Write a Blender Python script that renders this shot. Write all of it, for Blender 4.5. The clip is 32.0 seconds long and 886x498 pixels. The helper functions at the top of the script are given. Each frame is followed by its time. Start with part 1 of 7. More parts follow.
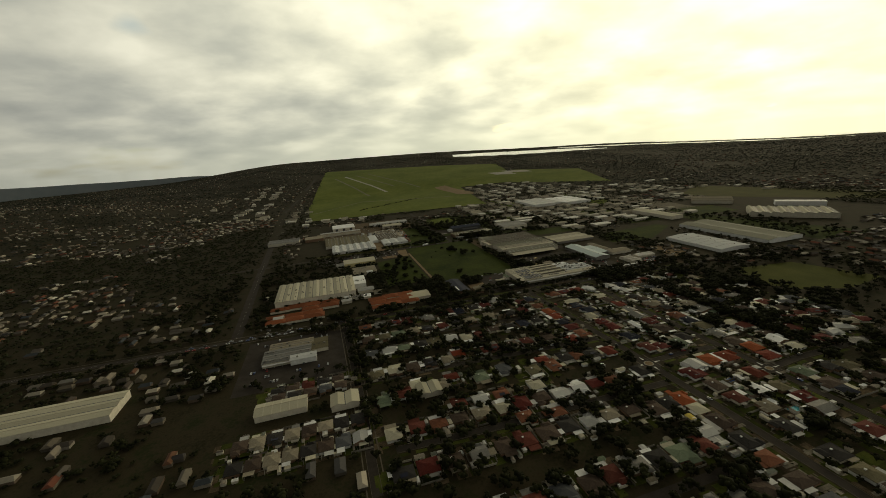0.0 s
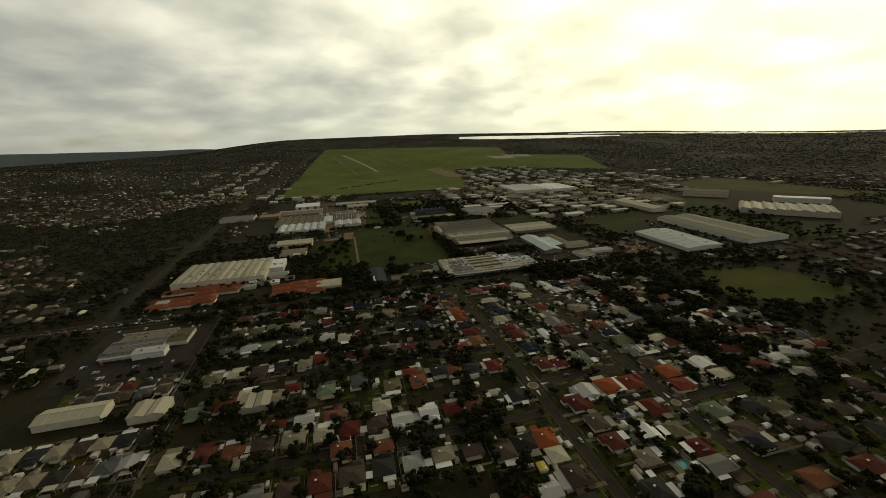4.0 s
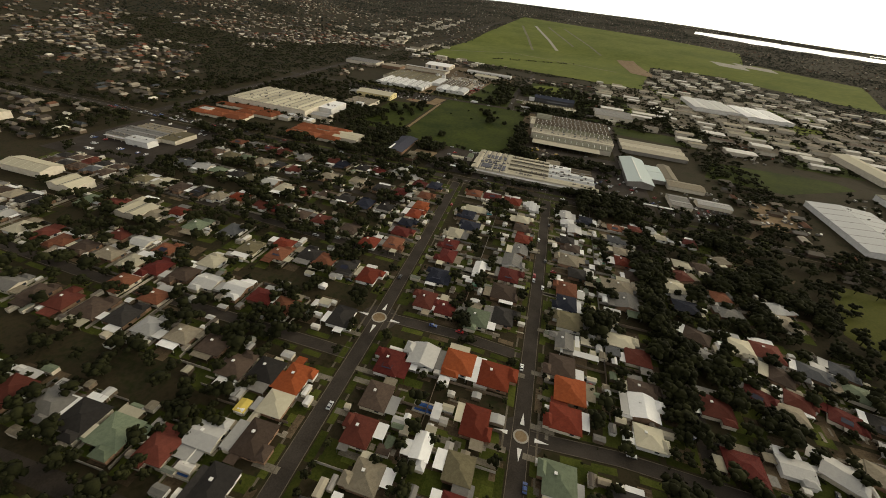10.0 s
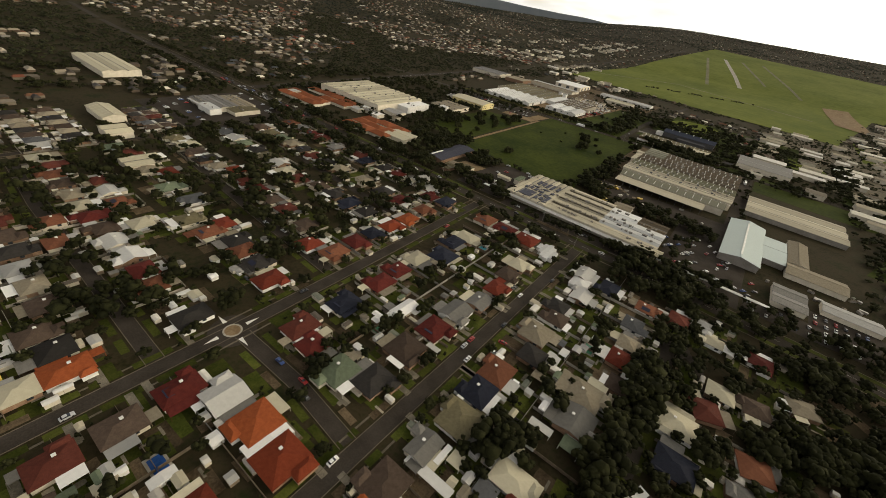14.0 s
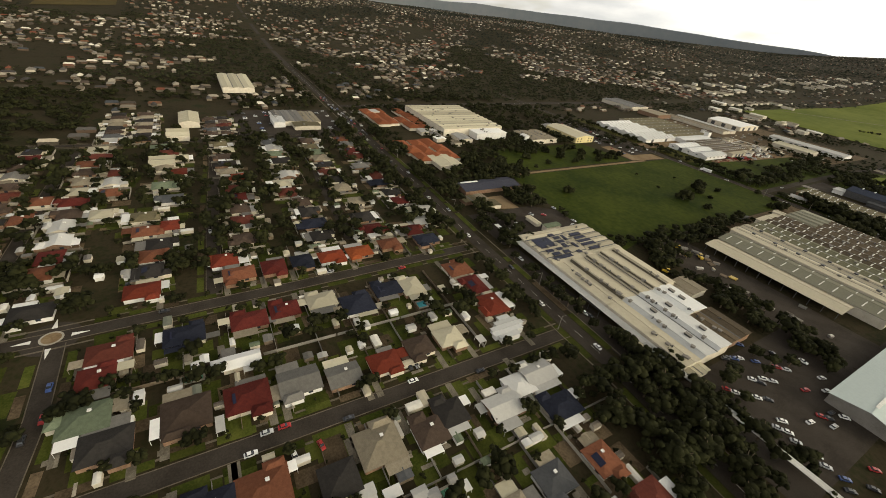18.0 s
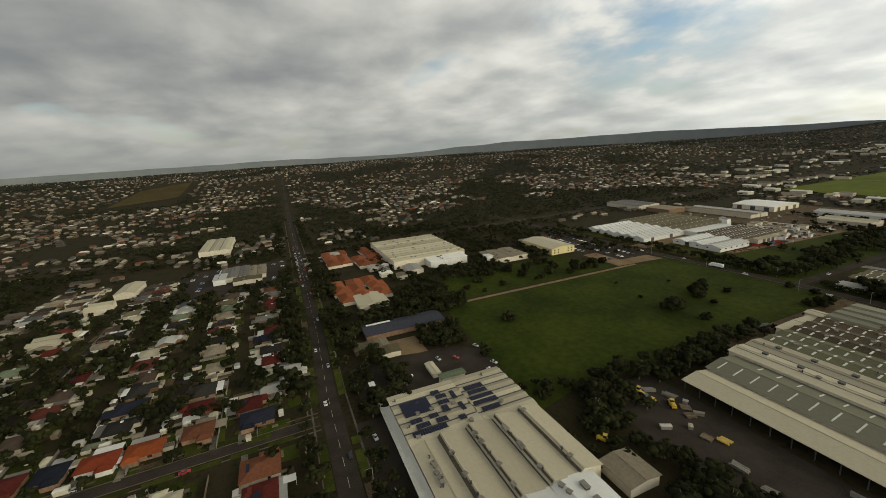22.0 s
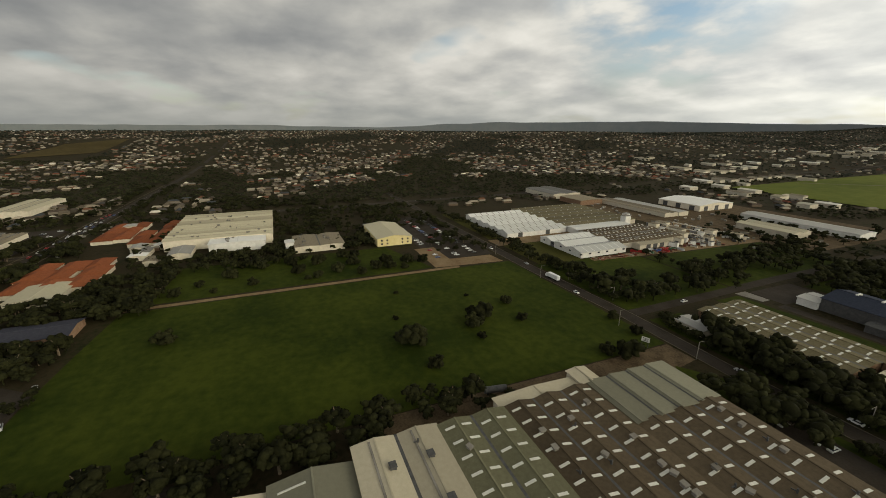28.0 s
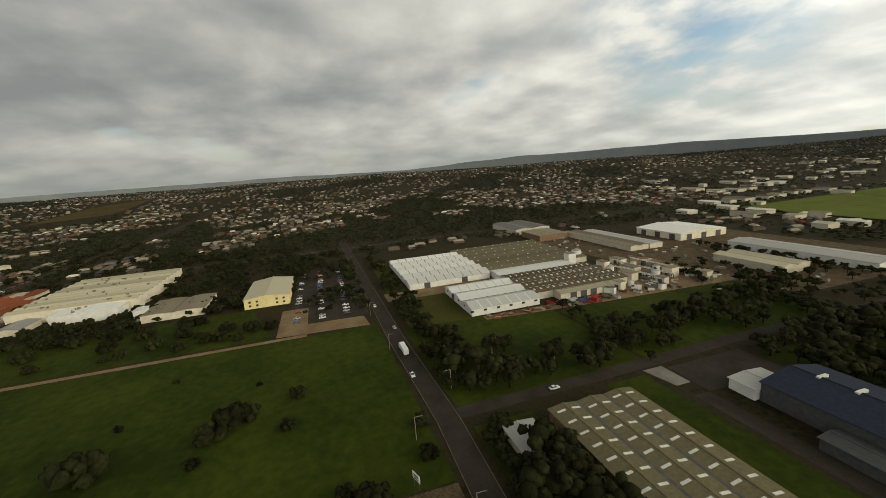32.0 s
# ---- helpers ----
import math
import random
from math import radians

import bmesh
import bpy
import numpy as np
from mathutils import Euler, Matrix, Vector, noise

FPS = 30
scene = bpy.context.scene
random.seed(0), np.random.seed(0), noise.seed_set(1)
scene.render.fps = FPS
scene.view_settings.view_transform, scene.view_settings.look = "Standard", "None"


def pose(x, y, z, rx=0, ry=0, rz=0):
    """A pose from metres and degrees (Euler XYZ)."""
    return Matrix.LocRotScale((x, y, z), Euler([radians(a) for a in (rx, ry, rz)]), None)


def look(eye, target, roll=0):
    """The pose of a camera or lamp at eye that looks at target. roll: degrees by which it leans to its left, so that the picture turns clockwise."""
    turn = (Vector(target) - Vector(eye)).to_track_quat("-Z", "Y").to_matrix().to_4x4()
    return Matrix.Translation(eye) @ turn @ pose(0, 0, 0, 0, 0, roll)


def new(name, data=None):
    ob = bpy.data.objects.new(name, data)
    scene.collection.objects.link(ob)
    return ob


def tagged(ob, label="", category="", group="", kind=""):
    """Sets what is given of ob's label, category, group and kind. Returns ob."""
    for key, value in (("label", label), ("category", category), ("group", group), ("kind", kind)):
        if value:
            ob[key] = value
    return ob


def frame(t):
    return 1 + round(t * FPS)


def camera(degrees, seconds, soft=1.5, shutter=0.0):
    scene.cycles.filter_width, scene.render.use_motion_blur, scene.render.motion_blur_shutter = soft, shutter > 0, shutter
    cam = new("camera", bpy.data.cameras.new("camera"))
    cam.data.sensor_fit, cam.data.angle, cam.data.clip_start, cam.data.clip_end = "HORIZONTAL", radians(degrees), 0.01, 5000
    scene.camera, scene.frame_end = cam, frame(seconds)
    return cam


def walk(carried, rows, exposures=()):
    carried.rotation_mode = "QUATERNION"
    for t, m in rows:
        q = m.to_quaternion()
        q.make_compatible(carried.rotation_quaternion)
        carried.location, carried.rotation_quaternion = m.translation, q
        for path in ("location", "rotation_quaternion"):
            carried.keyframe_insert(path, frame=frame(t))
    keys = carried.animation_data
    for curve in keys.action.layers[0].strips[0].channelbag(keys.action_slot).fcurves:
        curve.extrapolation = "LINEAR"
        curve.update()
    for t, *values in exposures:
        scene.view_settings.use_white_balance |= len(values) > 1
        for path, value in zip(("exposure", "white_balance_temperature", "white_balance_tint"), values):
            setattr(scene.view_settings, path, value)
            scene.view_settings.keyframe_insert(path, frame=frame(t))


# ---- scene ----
cam = camera(95.2, 32.0, soft=0.9)
PATH = [
    (0, (-263.05, -273.56, 204.68), (-237.22, -179.91, 180.96), -4.42),
    (0.5, (-244.96, -270.15, 201.92), (-219.52, -176.06, 179.52), -4.55),
    (1, (-227.01, -266.38, 199.16), (-201.96, -172.08, 177.24), -4.49),
    (1.5, (-209.24, -262.56, 196.40), (-184.55, -168.26, 174.08), -4.18),
    (2, (-191.40, -258.71, 193.86), (-167.15, -164.39, 171.16), -3.88),
    (2.5, (-173.62, -254.55, 191.37), (-150.36, -160.27, 167.49), -3.72),
    (4.5, (-104.53, -237.05, 180.88), (-83.87, -143.86, 151.06), -1.43),
    (5, (-87.73, -232.41, 177.86), (-69.19, -140.03, 144.36), -0.05),
    (5.5, (-70.80, -227.24, 175.25), (-54.87, -135.92, 137.74), 1.53),
    (6, (-54.30, -222.02, 172.35), (-40.42, -132.29, 130.45), 3.38),
    (6.5, (-38.13, -216.11, 169.96), (-26.14, -127.95, 124.32), 5.08),
    (7, (-22.37, -210.07, 167.53), (-12.81, -123.21, 118.92), 6.50),
    (7.5, (-6.94, -203.44, 165.09), (-0.59, -117.59, 114.21), 7.69),
    (8, (8.11, -196.19, 162.57), (10.49, -111.22, 109.90), 8.38),
    (8.5, (22.50, -188.19, 160.20), (21.00, -104.42, 105.61), 8.82),
    (9, (36.50, -179.59, 157.85), (31.40, -95.93, 103.30), 8.78),
    (9.5, (49.82, -170.20, 155.90), (39.48, -85.75, 103.34), 7.79),
    (10, (62.80, -160.00, 153.77), (46.13, -76.49, 101.34), 7.37),
    (10.5, (75.30, -149.77, 151.26), (54.12, -67.22, 98.95), 7.53),
    (11, (87.00, -138.25, 149.55), (63.16, -56.91, 96.50), 8.91),
    (11.5, (97.91, -126.32, 148.59), (71.40, -45.18, 96.50), 10.57),
    (12, (108.52, -114.06, 147.68), (77.25, -32.28, 99.36), 10.44),
    (12.5, (118.39, -101.21, 146.97), (82.51, -21.51, 98.38), 10.34),
    (13, (127.59, -87.93, 146.20), (86.60, -10.46, 98.05), 9.68),
    (13.5, (136.00, -74.48, 145.14), (92.53, -0.68, 93.53), 10.50),
    (14, (143.44, -60.06, 144.16), (97.52, 11.15, 91.05), 10.37),
    (14.5, (150.32, -44.89, 143.36), (100.19, 24.47, 91.61), 9.43),
    (16.5, (174.13, 20.18, 140.19), (113.73, 76.37, 83.66), 10.97),
    (17, (178.22, 36.79, 139.67), (114.41, 89.79, 83.81), 10.71),
    (17.5, (180.77, 53.72, 139.11), (112.84, 103.65, 85.33), 9.68),
    (18, (182.35, 70.73, 138.29), (110.37, 117.05, 86.59), 7.54),
    (18.5, (183.35, 88.14, 137.26), (107.65, 132.16, 88.97), 5.78),
    (19, (184.13, 105.63, 135.96), (104.94, 147.83, 91.82), 4.53),
    (19.5, (184.15, 123.16, 134.26), (101.85, 163.41, 94.17), 2.58),
    (20, (184.11, 140.91, 132.21), (98.91, 179.56, 96.90), 0.68),
    (20.5, (183.48, 159.06, 130.25), (95.81, 196.51, 100.07), -1.44),
    (21, (182.31, 176.95, 128.60), (93.16, 213.65, 102.03), -2.62),
    (21.5, (180.68, 194.67, 126.85), (90.82, 231.32, 102.69), -3.45),
    (22, (178.84, 212.37, 124.99), (88.71, 248.64, 101.31), -3.80),
    (22.5, (176.89, 229.77, 123.50), (86.55, 265.95, 100.51), -4.05),
    (23, (175.40, 247.24, 121.99), (84.97, 282.96, 98.64), -3.68),
    (23.5, (173.98, 265.37, 121.29), (83.65, 300.65, 96.87), -3.04),
    (24, (172.61, 283.64, 120.52), (82.48, 318.76, 95.15), -2.64),
    (24.5, (170.96, 302.30, 119.40), (81.15, 338.01, 93.74), -2.60),
    (25, (169.21, 321.30, 117.66), (79.58, 357.68, 92.29), -2.43),
    (25.5, (167.16, 339.47, 115.46), (77.60, 375.49, 89.33), -2.19),
    (27.5, (156.11, 401.26, 103.07), (67.44, 437.60, 74.48), -0.28),
    (28, (153.47, 417.08, 101.27), (64.72, 453.31, 72.77), 0.13),
    (28.5, (151.24, 433.21, 100.55), (62.49, 468.71, 71.18), 0.55),
    (29, (148.84, 449.80, 100.07), (60.37, 484.90, 69.39), 1.20),
    (29.5, (146.08, 466.98, 99.49), (57.76, 501.67, 67.93), 1.40),
    (30, (143.42, 484.36, 98.82), (54.40, 518.52, 68.69), -0.13),
    (30.5, (140.95, 501.89, 97.96), (50.65, 534.46, 69.95), -1.23),
    (31, (138.14, 520.17, 97.04), (46.35, 550.55, 71.48), -2.29),
    (31.5, (135.07, 538.55, 95.42), (41.97, 567.17, 72.74), -3.64),
    (32, (132.46, 556.83, 92.32), (38.35, 584.63, 73.04), -4.32),
]
walk(cam, [(t, look(eye, target, roll)) for t, eye, target, roll in PATH],
     exposures=[(0, -1.1, 7300, 2), (4, -1.0, 7200, 3), (7, -0.42, 6950, 8), (10, 0.14, 6850, 13), (13, 0.12, 6850, 14), (16.5, 0.4, 6850, 14), (19, 0.32, 6700, 11), (21, -0.12, 6600, 8), (23, -0.27, 6600, 7), (28, -0.22, 6750, 9), (32, -0.15, 6750, 7)])

# ---- light ----
SUN_YAW, SUN_UP = -52.0, 16.0          # degrees: bearing to the left of +y, height
sun_dir = Vector((-math.sin(radians(SUN_YAW)) * math.cos(radians(SUN_UP)), math.cos(radians(SUN_YAW)) * math.cos(radians(SUN_UP)), math.sin(radians(SUN_UP))))
lamp = bpy.data.lights.new("sun", "SUN")
lamp.energy, lamp.angle, lamp.color = 0.85, radians(12), (1.0, 0.84, 0.62)
sun = new("sun", lamp)
sun.matrix_world = look((0, 0, 900), Vector((0, 0, 900)) - sun_dir)


def nodes_of(tree):
    """A short way to add nodes: make(type, inputs, **settings) returns the node."""
    def make(kind, ins=(), **settings):
        n = tree.nodes.new(kind)
        for k, v in settings.items():
            setattr(n, k, v)
        for k, v in (ins.items() if isinstance(ins, dict) else enumerate(ins)):
            if isinstance(v, bpy.types.NodeSocket):
                tree.links.new(v, n.inputs[k])
            elif v is not None:
                n.inputs[k].default_value = v
        return n
    return make


def ramp(make, fac, *stops):
    n = make("ShaderNodeValToRGB", {0: fac})
    el = n.color_ramp.elements
    while len(el) < len(stops):
        el.new(0.5)
    for e, (p, c) in zip(el, stops):
        e.position, e.color = p, (*c, 1) if len(c) == 3 else c
    return n.outputs[0]


def sky():
    w = bpy.data.worlds.new("overcast_sky")
    scene.world = w
    w.use_nodes = True
    t = w.node_tree
    t.nodes.clear()
    make = nodes_of(t)
    way = make("ShaderNodeTexCoord").outputs["Generated"]
    sep = make("ShaderNodeSeparateXYZ", [way])
    up = make("ShaderNodeMath", [sep.outputs[2], 0.0], operation="MAXIMUM").outputs[0]
    lift = make("ShaderNodeMath", [up, 0.25], operation="ADD").outputs[0]
    # the cloud deck: the direction laid on a level sheet
    px = make("ShaderNodeMath", [sep.outputs[0], lift], operation="DIVIDE").outputs[0]
    py = make("ShaderNodeMath", [sep.outputs[1], lift], operation="DIVIDE").outputs[0]
    deck = make("ShaderNodeCombineXYZ", [px, py, 0.3]).outputs[0]
    big = make("ShaderNodeTexNoise", {"Vector": deck, "Scale": 0.7, "Detail": 3.0, "Roughness": 0.5, "Distortion": 0.1}).outputs[0]
    fine = make("ShaderNodeTexNoise", {"Vector": deck, "Scale": 2.8, "Detail": 5.0, "Roughness": 0.5, "Distortion": 0.1}).outputs[0]
    mixn = make("ShaderNodeMath", [make("ShaderNodeMath", [big, 0.55], operation="MULTIPLY").outputs[0], make("ShaderNodeMath", [fine, 0.45], operation="MULTIPLY").outputs[0]], operation="ADD").outputs[0]
    cloud = ramp(make, mixn, (0.35, (0.34, 0.355, 0.365)), (0.45, (0.46, 0.47, 0.465)), (0.54, (0.62, 0.62, 0.59)), (0.64, (0.80, 0.79, 0.745)))
    clear = make("ShaderNodeTexSky", sky_type="NISHITA", sun_disc=False, sun_elevation=radians(SUN_UP), sun_rotation=radians(-SUN_YAW)).outputs[0]
    clear = make("ShaderNodeVectorMath", [clear, (0.13, 0.13, 0.13)], operation="MULTIPLY").outputs[0]
    gap = ramp(make, make("ShaderNodeTexNoise", {"Vector": deck, "Scale": 0.75, "Detail": 4.0, "Roughness": 0.55}).outputs[0], (0.62, (0, 0, 0)), (0.72, (1, 1, 1)))
    # one break in the cloud
    rift = make("ShaderNodeVectorMath", [way, RIFT], operation="DOT_PRODUCT").outputs["Value"]
    rift = ramp(make, rift, (0.975, (0, 0, 0)), (0.999, (1, 1, 1)))
    rift = make("ShaderNodeMath", [rift, make("ShaderNodeMapRange", {0: fine, 1: 0.42, 2: 0.60, 3: 1.0, 4: 0.0}).outputs[0]], operation="MULTIPLY").outputs[0]
    gap = make("ShaderNodeMath", [gap, rift], operation="MAXIMUM").outputs[0]
    base = make("ShaderNodeMix", {"Factor": gap, 6: cloud, 7: clear}, data_type="RGBA").outputs[2]
    # thin cloud glowing round the hidden sun: the deck thins towards it
    dot = make("ShaderNodeVectorMath", [way, tuple(sun_dir)], operation="DOT_PRODUCT").outputs["Value"]
    near = make("ShaderNodeMath", [dot, 0.0], operation="MAXIMUM").outputs[0]
    half = make("ShaderNodeMath", [make("ShaderNodeMath", [dot, 0.5], operation="MULTIPLY").outputs[0], 0.5], operation="ADD").outputs[0]
    thin = make("ShaderNodeMath", [make("ShaderNodeMath", [make("ShaderNodeMath", [half, 2.2], operation="POWER").outputs[0], THIN], operation="MULTIPLY").outputs[0], 0.82], operation="ADD").outputs[0]
    # the deck's unseen part overhead is darkened so the ground gets less light
    dim = ramp(make, up, (0.40, (1, 1, 1)), (0.85, (0.22, 0.22, 0.22)))
    thin = make("ShaderNodeMath", [thin, dim], operation="MULTIPLY").outputs[0]
    base = make("ShaderNodeVectorMath", {0: base, "Scale": thin}, operation="SCALE").outputs[0]
    # low sunlight yellows the cloud round the sun
    warm = make("ShaderNodeMix", {"Factor": make("ShaderNodeMath", [near, 1.6], operation="POWER").outputs[0], 6: (1, 1, 1, 1), 7: (1.0, 0.98, 0.85, 1)}, data_type="RGBA").outputs[2]
    base = make("ShaderNodeVectorMath", [base, warm], operation="MULTIPLY").outputs[0]
    wide = make("ShaderNodeMath", [near, 4.0], operation="POWER").outputs[0]
    tight = make("ShaderNodeMath", [near, 16.0], operation="POWER").outputs[0]
    glow = make("ShaderNodeVectorMath", {0: (0.22, 0.19, 0.08), "Scale": wide}, operation="SCALE").outputs[0]
    core = make("ShaderNodeVectorMath", {0: (0.85, 0.74, 0.40), "Scale": tight}, operation="SCALE").outputs[0]
    both = make("ShaderNodeVectorMath", [glow, core], operation="ADD").outputs[0]
    lit = make("ShaderNodeVectorMath", [base, both], operation="ADD").outputs[0]
    # a pale band of haze low down
    haze = ramp(make, up, (0.0, (1, 1, 1)), (0.10, (0, 0, 0)))
    pale = make("ShaderNodeVectorMath", {0: (0.40, 0.42, 0.40), "Scale": thin}, operation="SCALE").outputs[0]
    pale = make("ShaderNodeVectorMath", [pale, warm], operation="MULTIPLY").outputs[0]
    pale = make("ShaderNodeVectorMath", [pale, both], operation="ADD").outputs[0]
    hz = make("ShaderNodeMath", [haze, 0.7], operation="MULTIPLY").outputs[0]
    out = make("ShaderNodeMix", {"Factor": hz, 6: lit, 7: pale}, data_type="RGBA").outputs[2]
    bg = make("ShaderNodeBackground", {"Color": out, "Strength": SKY})
    t.links.new(bg.outputs[0], make("ShaderNodeOutputWorld").inputs[0])


SKY, THIN = 1.0, 3.1
RIFT = (-math.sin(radians(42)) * math.cos(radians(15)), math.cos(radians(42)) * math.cos(radians(15)), math.sin(radians(15)))
sky()


# ---- materials ----
def surface(name, c1, c2, scale=0.3, fine=None, rough=0.85, metal=0.0, bump=0.0, spread=0.0, c3=None, island=False, ribs=0.0):
    """A mottled surface: two colours mixed at a large and a small scale, a spread of value from thing to thing, fine relief, and ribs along local x or y."""
    m = bpy.data.materials.new(name)
    m.use_nodes = True
    t = m.node_tree
    t.nodes.clear()
    make = nodes_of(t)
    geo = make("ShaderNodeNewGeometry")
    pos = geo.outputs["Position"]
    n1 = make("ShaderNodeTexNoise", {"Vector": pos, "Scale": scale, "Detail": 4.0, "Roughness": 0.6}).outputs[0]
    n2 = make("ShaderNodeTexNoise", {"Vector": pos, "Scale": fine or scale * 9, "Detail": 3.0, "Roughness": 0.6}).outputs[0]
    f = make("ShaderNodeMath", [make("ShaderNodeMath", [n1, 0.6], operation="MULTIPLY").outputs[0], make("ShaderNodeMath", [n2, 0.4], operation="MULTIPLY").outputs[0]], operation="ADD").outputs[0]
    stops = [(0.38, c1), (0.62, c2)] if c3 is None else [(0.36, c1), (0.5, c2), (0.64, c3)]
    col = ramp(make, f, *stops)
    if spread:
        r = geo.outputs["Random Per Island"] if island else make("ShaderNodeObjectInfo").outputs["Random"]
        v = make("ShaderNodeMath", [make("ShaderNodeMath", [r, 2 * spread], operation="MULTIPLY").outputs[0], 1 - spread], operation="ADD").outputs[0]
        col = make("ShaderNodeVectorMath", {0: col, "Scale": v}, operation="SCALE").outputs[0]
    b = make("ShaderNodeBsdfPrincipled", {"Base Color": col, "Roughness": rough, "Metallic": metal, "Specular IOR Level": 0.5 if rough < 0.5 else 0.22 if rough < 0.7 else 0.06})
    if bump or ribs:
        hgt = n2
        if ribs:
            obj = make("ShaderNodeTexCoord").outputs["Object"]
            hgt = make("ShaderNodeTexWave", {"Vector": obj, "Scale": ribs, "Distortion": 0.0}, wave_type="BANDS", bands_direction="DIAGONAL").outputs["Fac"]
        bp = make("ShaderNodeBump", {"Height": hgt, "Strength": min(1, bump or 0.3), "Distance": 0.1})
        t.links.new(bp.outputs[0], b.inputs["Normal"])
    t.links.new(b.outputs[0], make("ShaderNodeOutputMaterial").inputs[0])
    return m


def island_palette(name, colours, rough=0.8, value=0.2):
    """One material whose islands each take one of several colours."""
    m = bpy.data.materials.new(name)
    m.use_nodes = True
    t = m.node_tree
    t.nodes.clear()
    make = nodes_of(t)
    geo = make("ShaderNodeNewGeometry")
    n = make("ShaderNodeValToRGB", {0: geo.outputs["Random Per Island"]})
    n.color_ramp.interpolation = "CONSTANT"
    el = n.color_ramp.elements
    while len(el) < len(colours):
        el.new(0.5)
    for k, (e, c) in enumerate(zip(el, colours)):
        e.position, e.color = k / len(colours), (*c, 1)
    grain = make("ShaderNodeTexNoise", {"Vector": geo.outputs["Position"], "Scale": 0.5, "Detail": 3.0}).outputs[0]
    v = make("ShaderNodeMapRange", {0: grain, 3: 1 - value, 4: 1 + value}).outputs[0]
    col = make("ShaderNodeVectorMath", {0: n.outputs[0], "Scale": v}, operation="SCALE").outputs[0]
    b = make("ShaderNodeBsdfPrincipled", {"Base Color": col, "Roughness": rough, "Specular IOR Level": 0.08})
    t.links.new(b.outputs[0], make("ShaderNodeOutputMaterial").inputs[0])
    return m


MAT = {}
MAT["ground"] = surface("suburban_ground", (0.016, 0.015, 0.006), (0.037, 0.029, 0.016), 0.035, 0.4, 0.95, c3=(0.017, 0.021, 0.007))
MAT["grass"] = surface("mown_grass", (0.017, 0.027, 0.0033), (0.044, 0.056, 0.0068), 0.018, 0.22, 0.95, bump=0.3)
MAT["dry_grass"] = surface("dry_grass", (0.044, 0.044, 0.009), (0.072, 0.068, 0.017), 0.02, 0.5, 0.95)
MAT["airfield"] = surface("airfield_grass", (0.072, 0.094, 0.011), (0.125, 0.142, 0.024), 0.005, 0.05, 0.95)
MAT["lawn"] = surface("garden_lawn", (0.027, 0.038, 0.006), (0.066, 0.072, 0.015), 0.12, 1.2, 0.95, spread=0.4, island=True)
MAT["reserve"] = surface("reserve_grass", (0.046, 0.052, 0.0085), (0.074, 0.077, 0.0145), 0.02, 0.5, 0.95)
MAT["dirt"] = surface("bare_dirt", (0.15, 0.10, 0.055), (0.24, 0.175, 0.105), 0.08, 0.9, 0.95)
MAT["yard_dirt"] = surface("brown_yard_earth", (0.055, 0.039, 0.023), (0.125, 0.092, 0.057), 0.15, 1.2, 0.95, spread=0.4, island=True)
MAT["works_earth"] = surface("dusty_works_ground", (0.030, 0.036, 0.009), (0.15, 0.128, 0.095), 0.012, 0.2, 0.95, c3=(0.045, 0.040, 0.028))
MAT["footway"] = surface("worn_footpath", (0.10, 0.088, 0.066), (0.21, 0.185, 0.145), 0.2, 2.0, 0.92)
MAT["asphalt"] = surface("worn_asphalt", (0.031, 0.0255, 0.0205), (0.054, 0.0455, 0.0375), 0.08, 1.5, 0.92, bump=0.2)
MAT["concrete"] = surface("grey_concrete", (0.16, 0.148, 0.13), (0.25, 0.235, 0.21), 0.15, 2.0, 0.9)
MAT["pale_concrete"] = surface("pale_concrete", (0.25, 0.23, 0.19), (0.38, 0.355, 0.30), 0.15, 2.0, 0.9)
MAT["pale_paving"] = surface("weathered_paving", (0.12, 0.105, 0.08), (0.27, 0.24, 0.19), 0.2, 2.0, 0.9, spread=0.4, island=True)
MAT["fence_mix"] = surface("garden_fence_sheet", (0.16, 0.14, 0.11), (0.34, 0.31, 0.26), 0.2, 2.0, 0.85, spread=0.5, island=True)
MAT["line"] = surface("white_line_paint", (0.34, 0.33, 0.31), (0.50, 0.49, 0.46), 0.5, 4.0, 0.8)
MAT["brick"] = surface("brown_brick", (0.17, 0.10, 0.065), (0.27, 0.18, 0.12), 0.6, 5.0, 0.9, spread=0.3)
MAT["cream"] = surface("cream_wall", (0.50, 0.45, 0.36), (0.62, 0.57, 0.47), 0.3, 3.0, 0.85, spread=0.15)
MAT["white_wall"] = surface("white_wall", (0.58, 0.57, 0.54), (0.72, 0.71, 0.68), 0.3, 3.0, 0.8)
MAT["yellow_wall"] = surface("pale_yellow_wall", (0.60, 0.50, 0.24), (0.70, 0.60, 0.33), 0.2, 2.0, 0.8)
MAT["glass"] = surface("window_glass", (0.02, 0.025, 0.03), (0.035, 0.04, 0.05), 0.5, 2.0, 0.12)
MAT["dim_glazing"] = surface("old_wired_glazing", (0.055, 0.046, 0.030), (0.105, 0.090, 0.062), 0.6, 3.0, 0.6)
MAT["trunk"] = surface("gum_bark", (0.10, 0.075, 0.05), (0.20, 0.16, 0.12), 1.0, 6.0, 0.95)
MAT["leaf"] = surface("gum_leaves", (0.0076, 0.0086, 0.0036), (0.0246, 0.0260, 0.0096), 0.25, 2.5, 0.9, spread=0.4)
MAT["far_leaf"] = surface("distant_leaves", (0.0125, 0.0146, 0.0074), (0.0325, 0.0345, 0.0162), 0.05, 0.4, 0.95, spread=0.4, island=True)
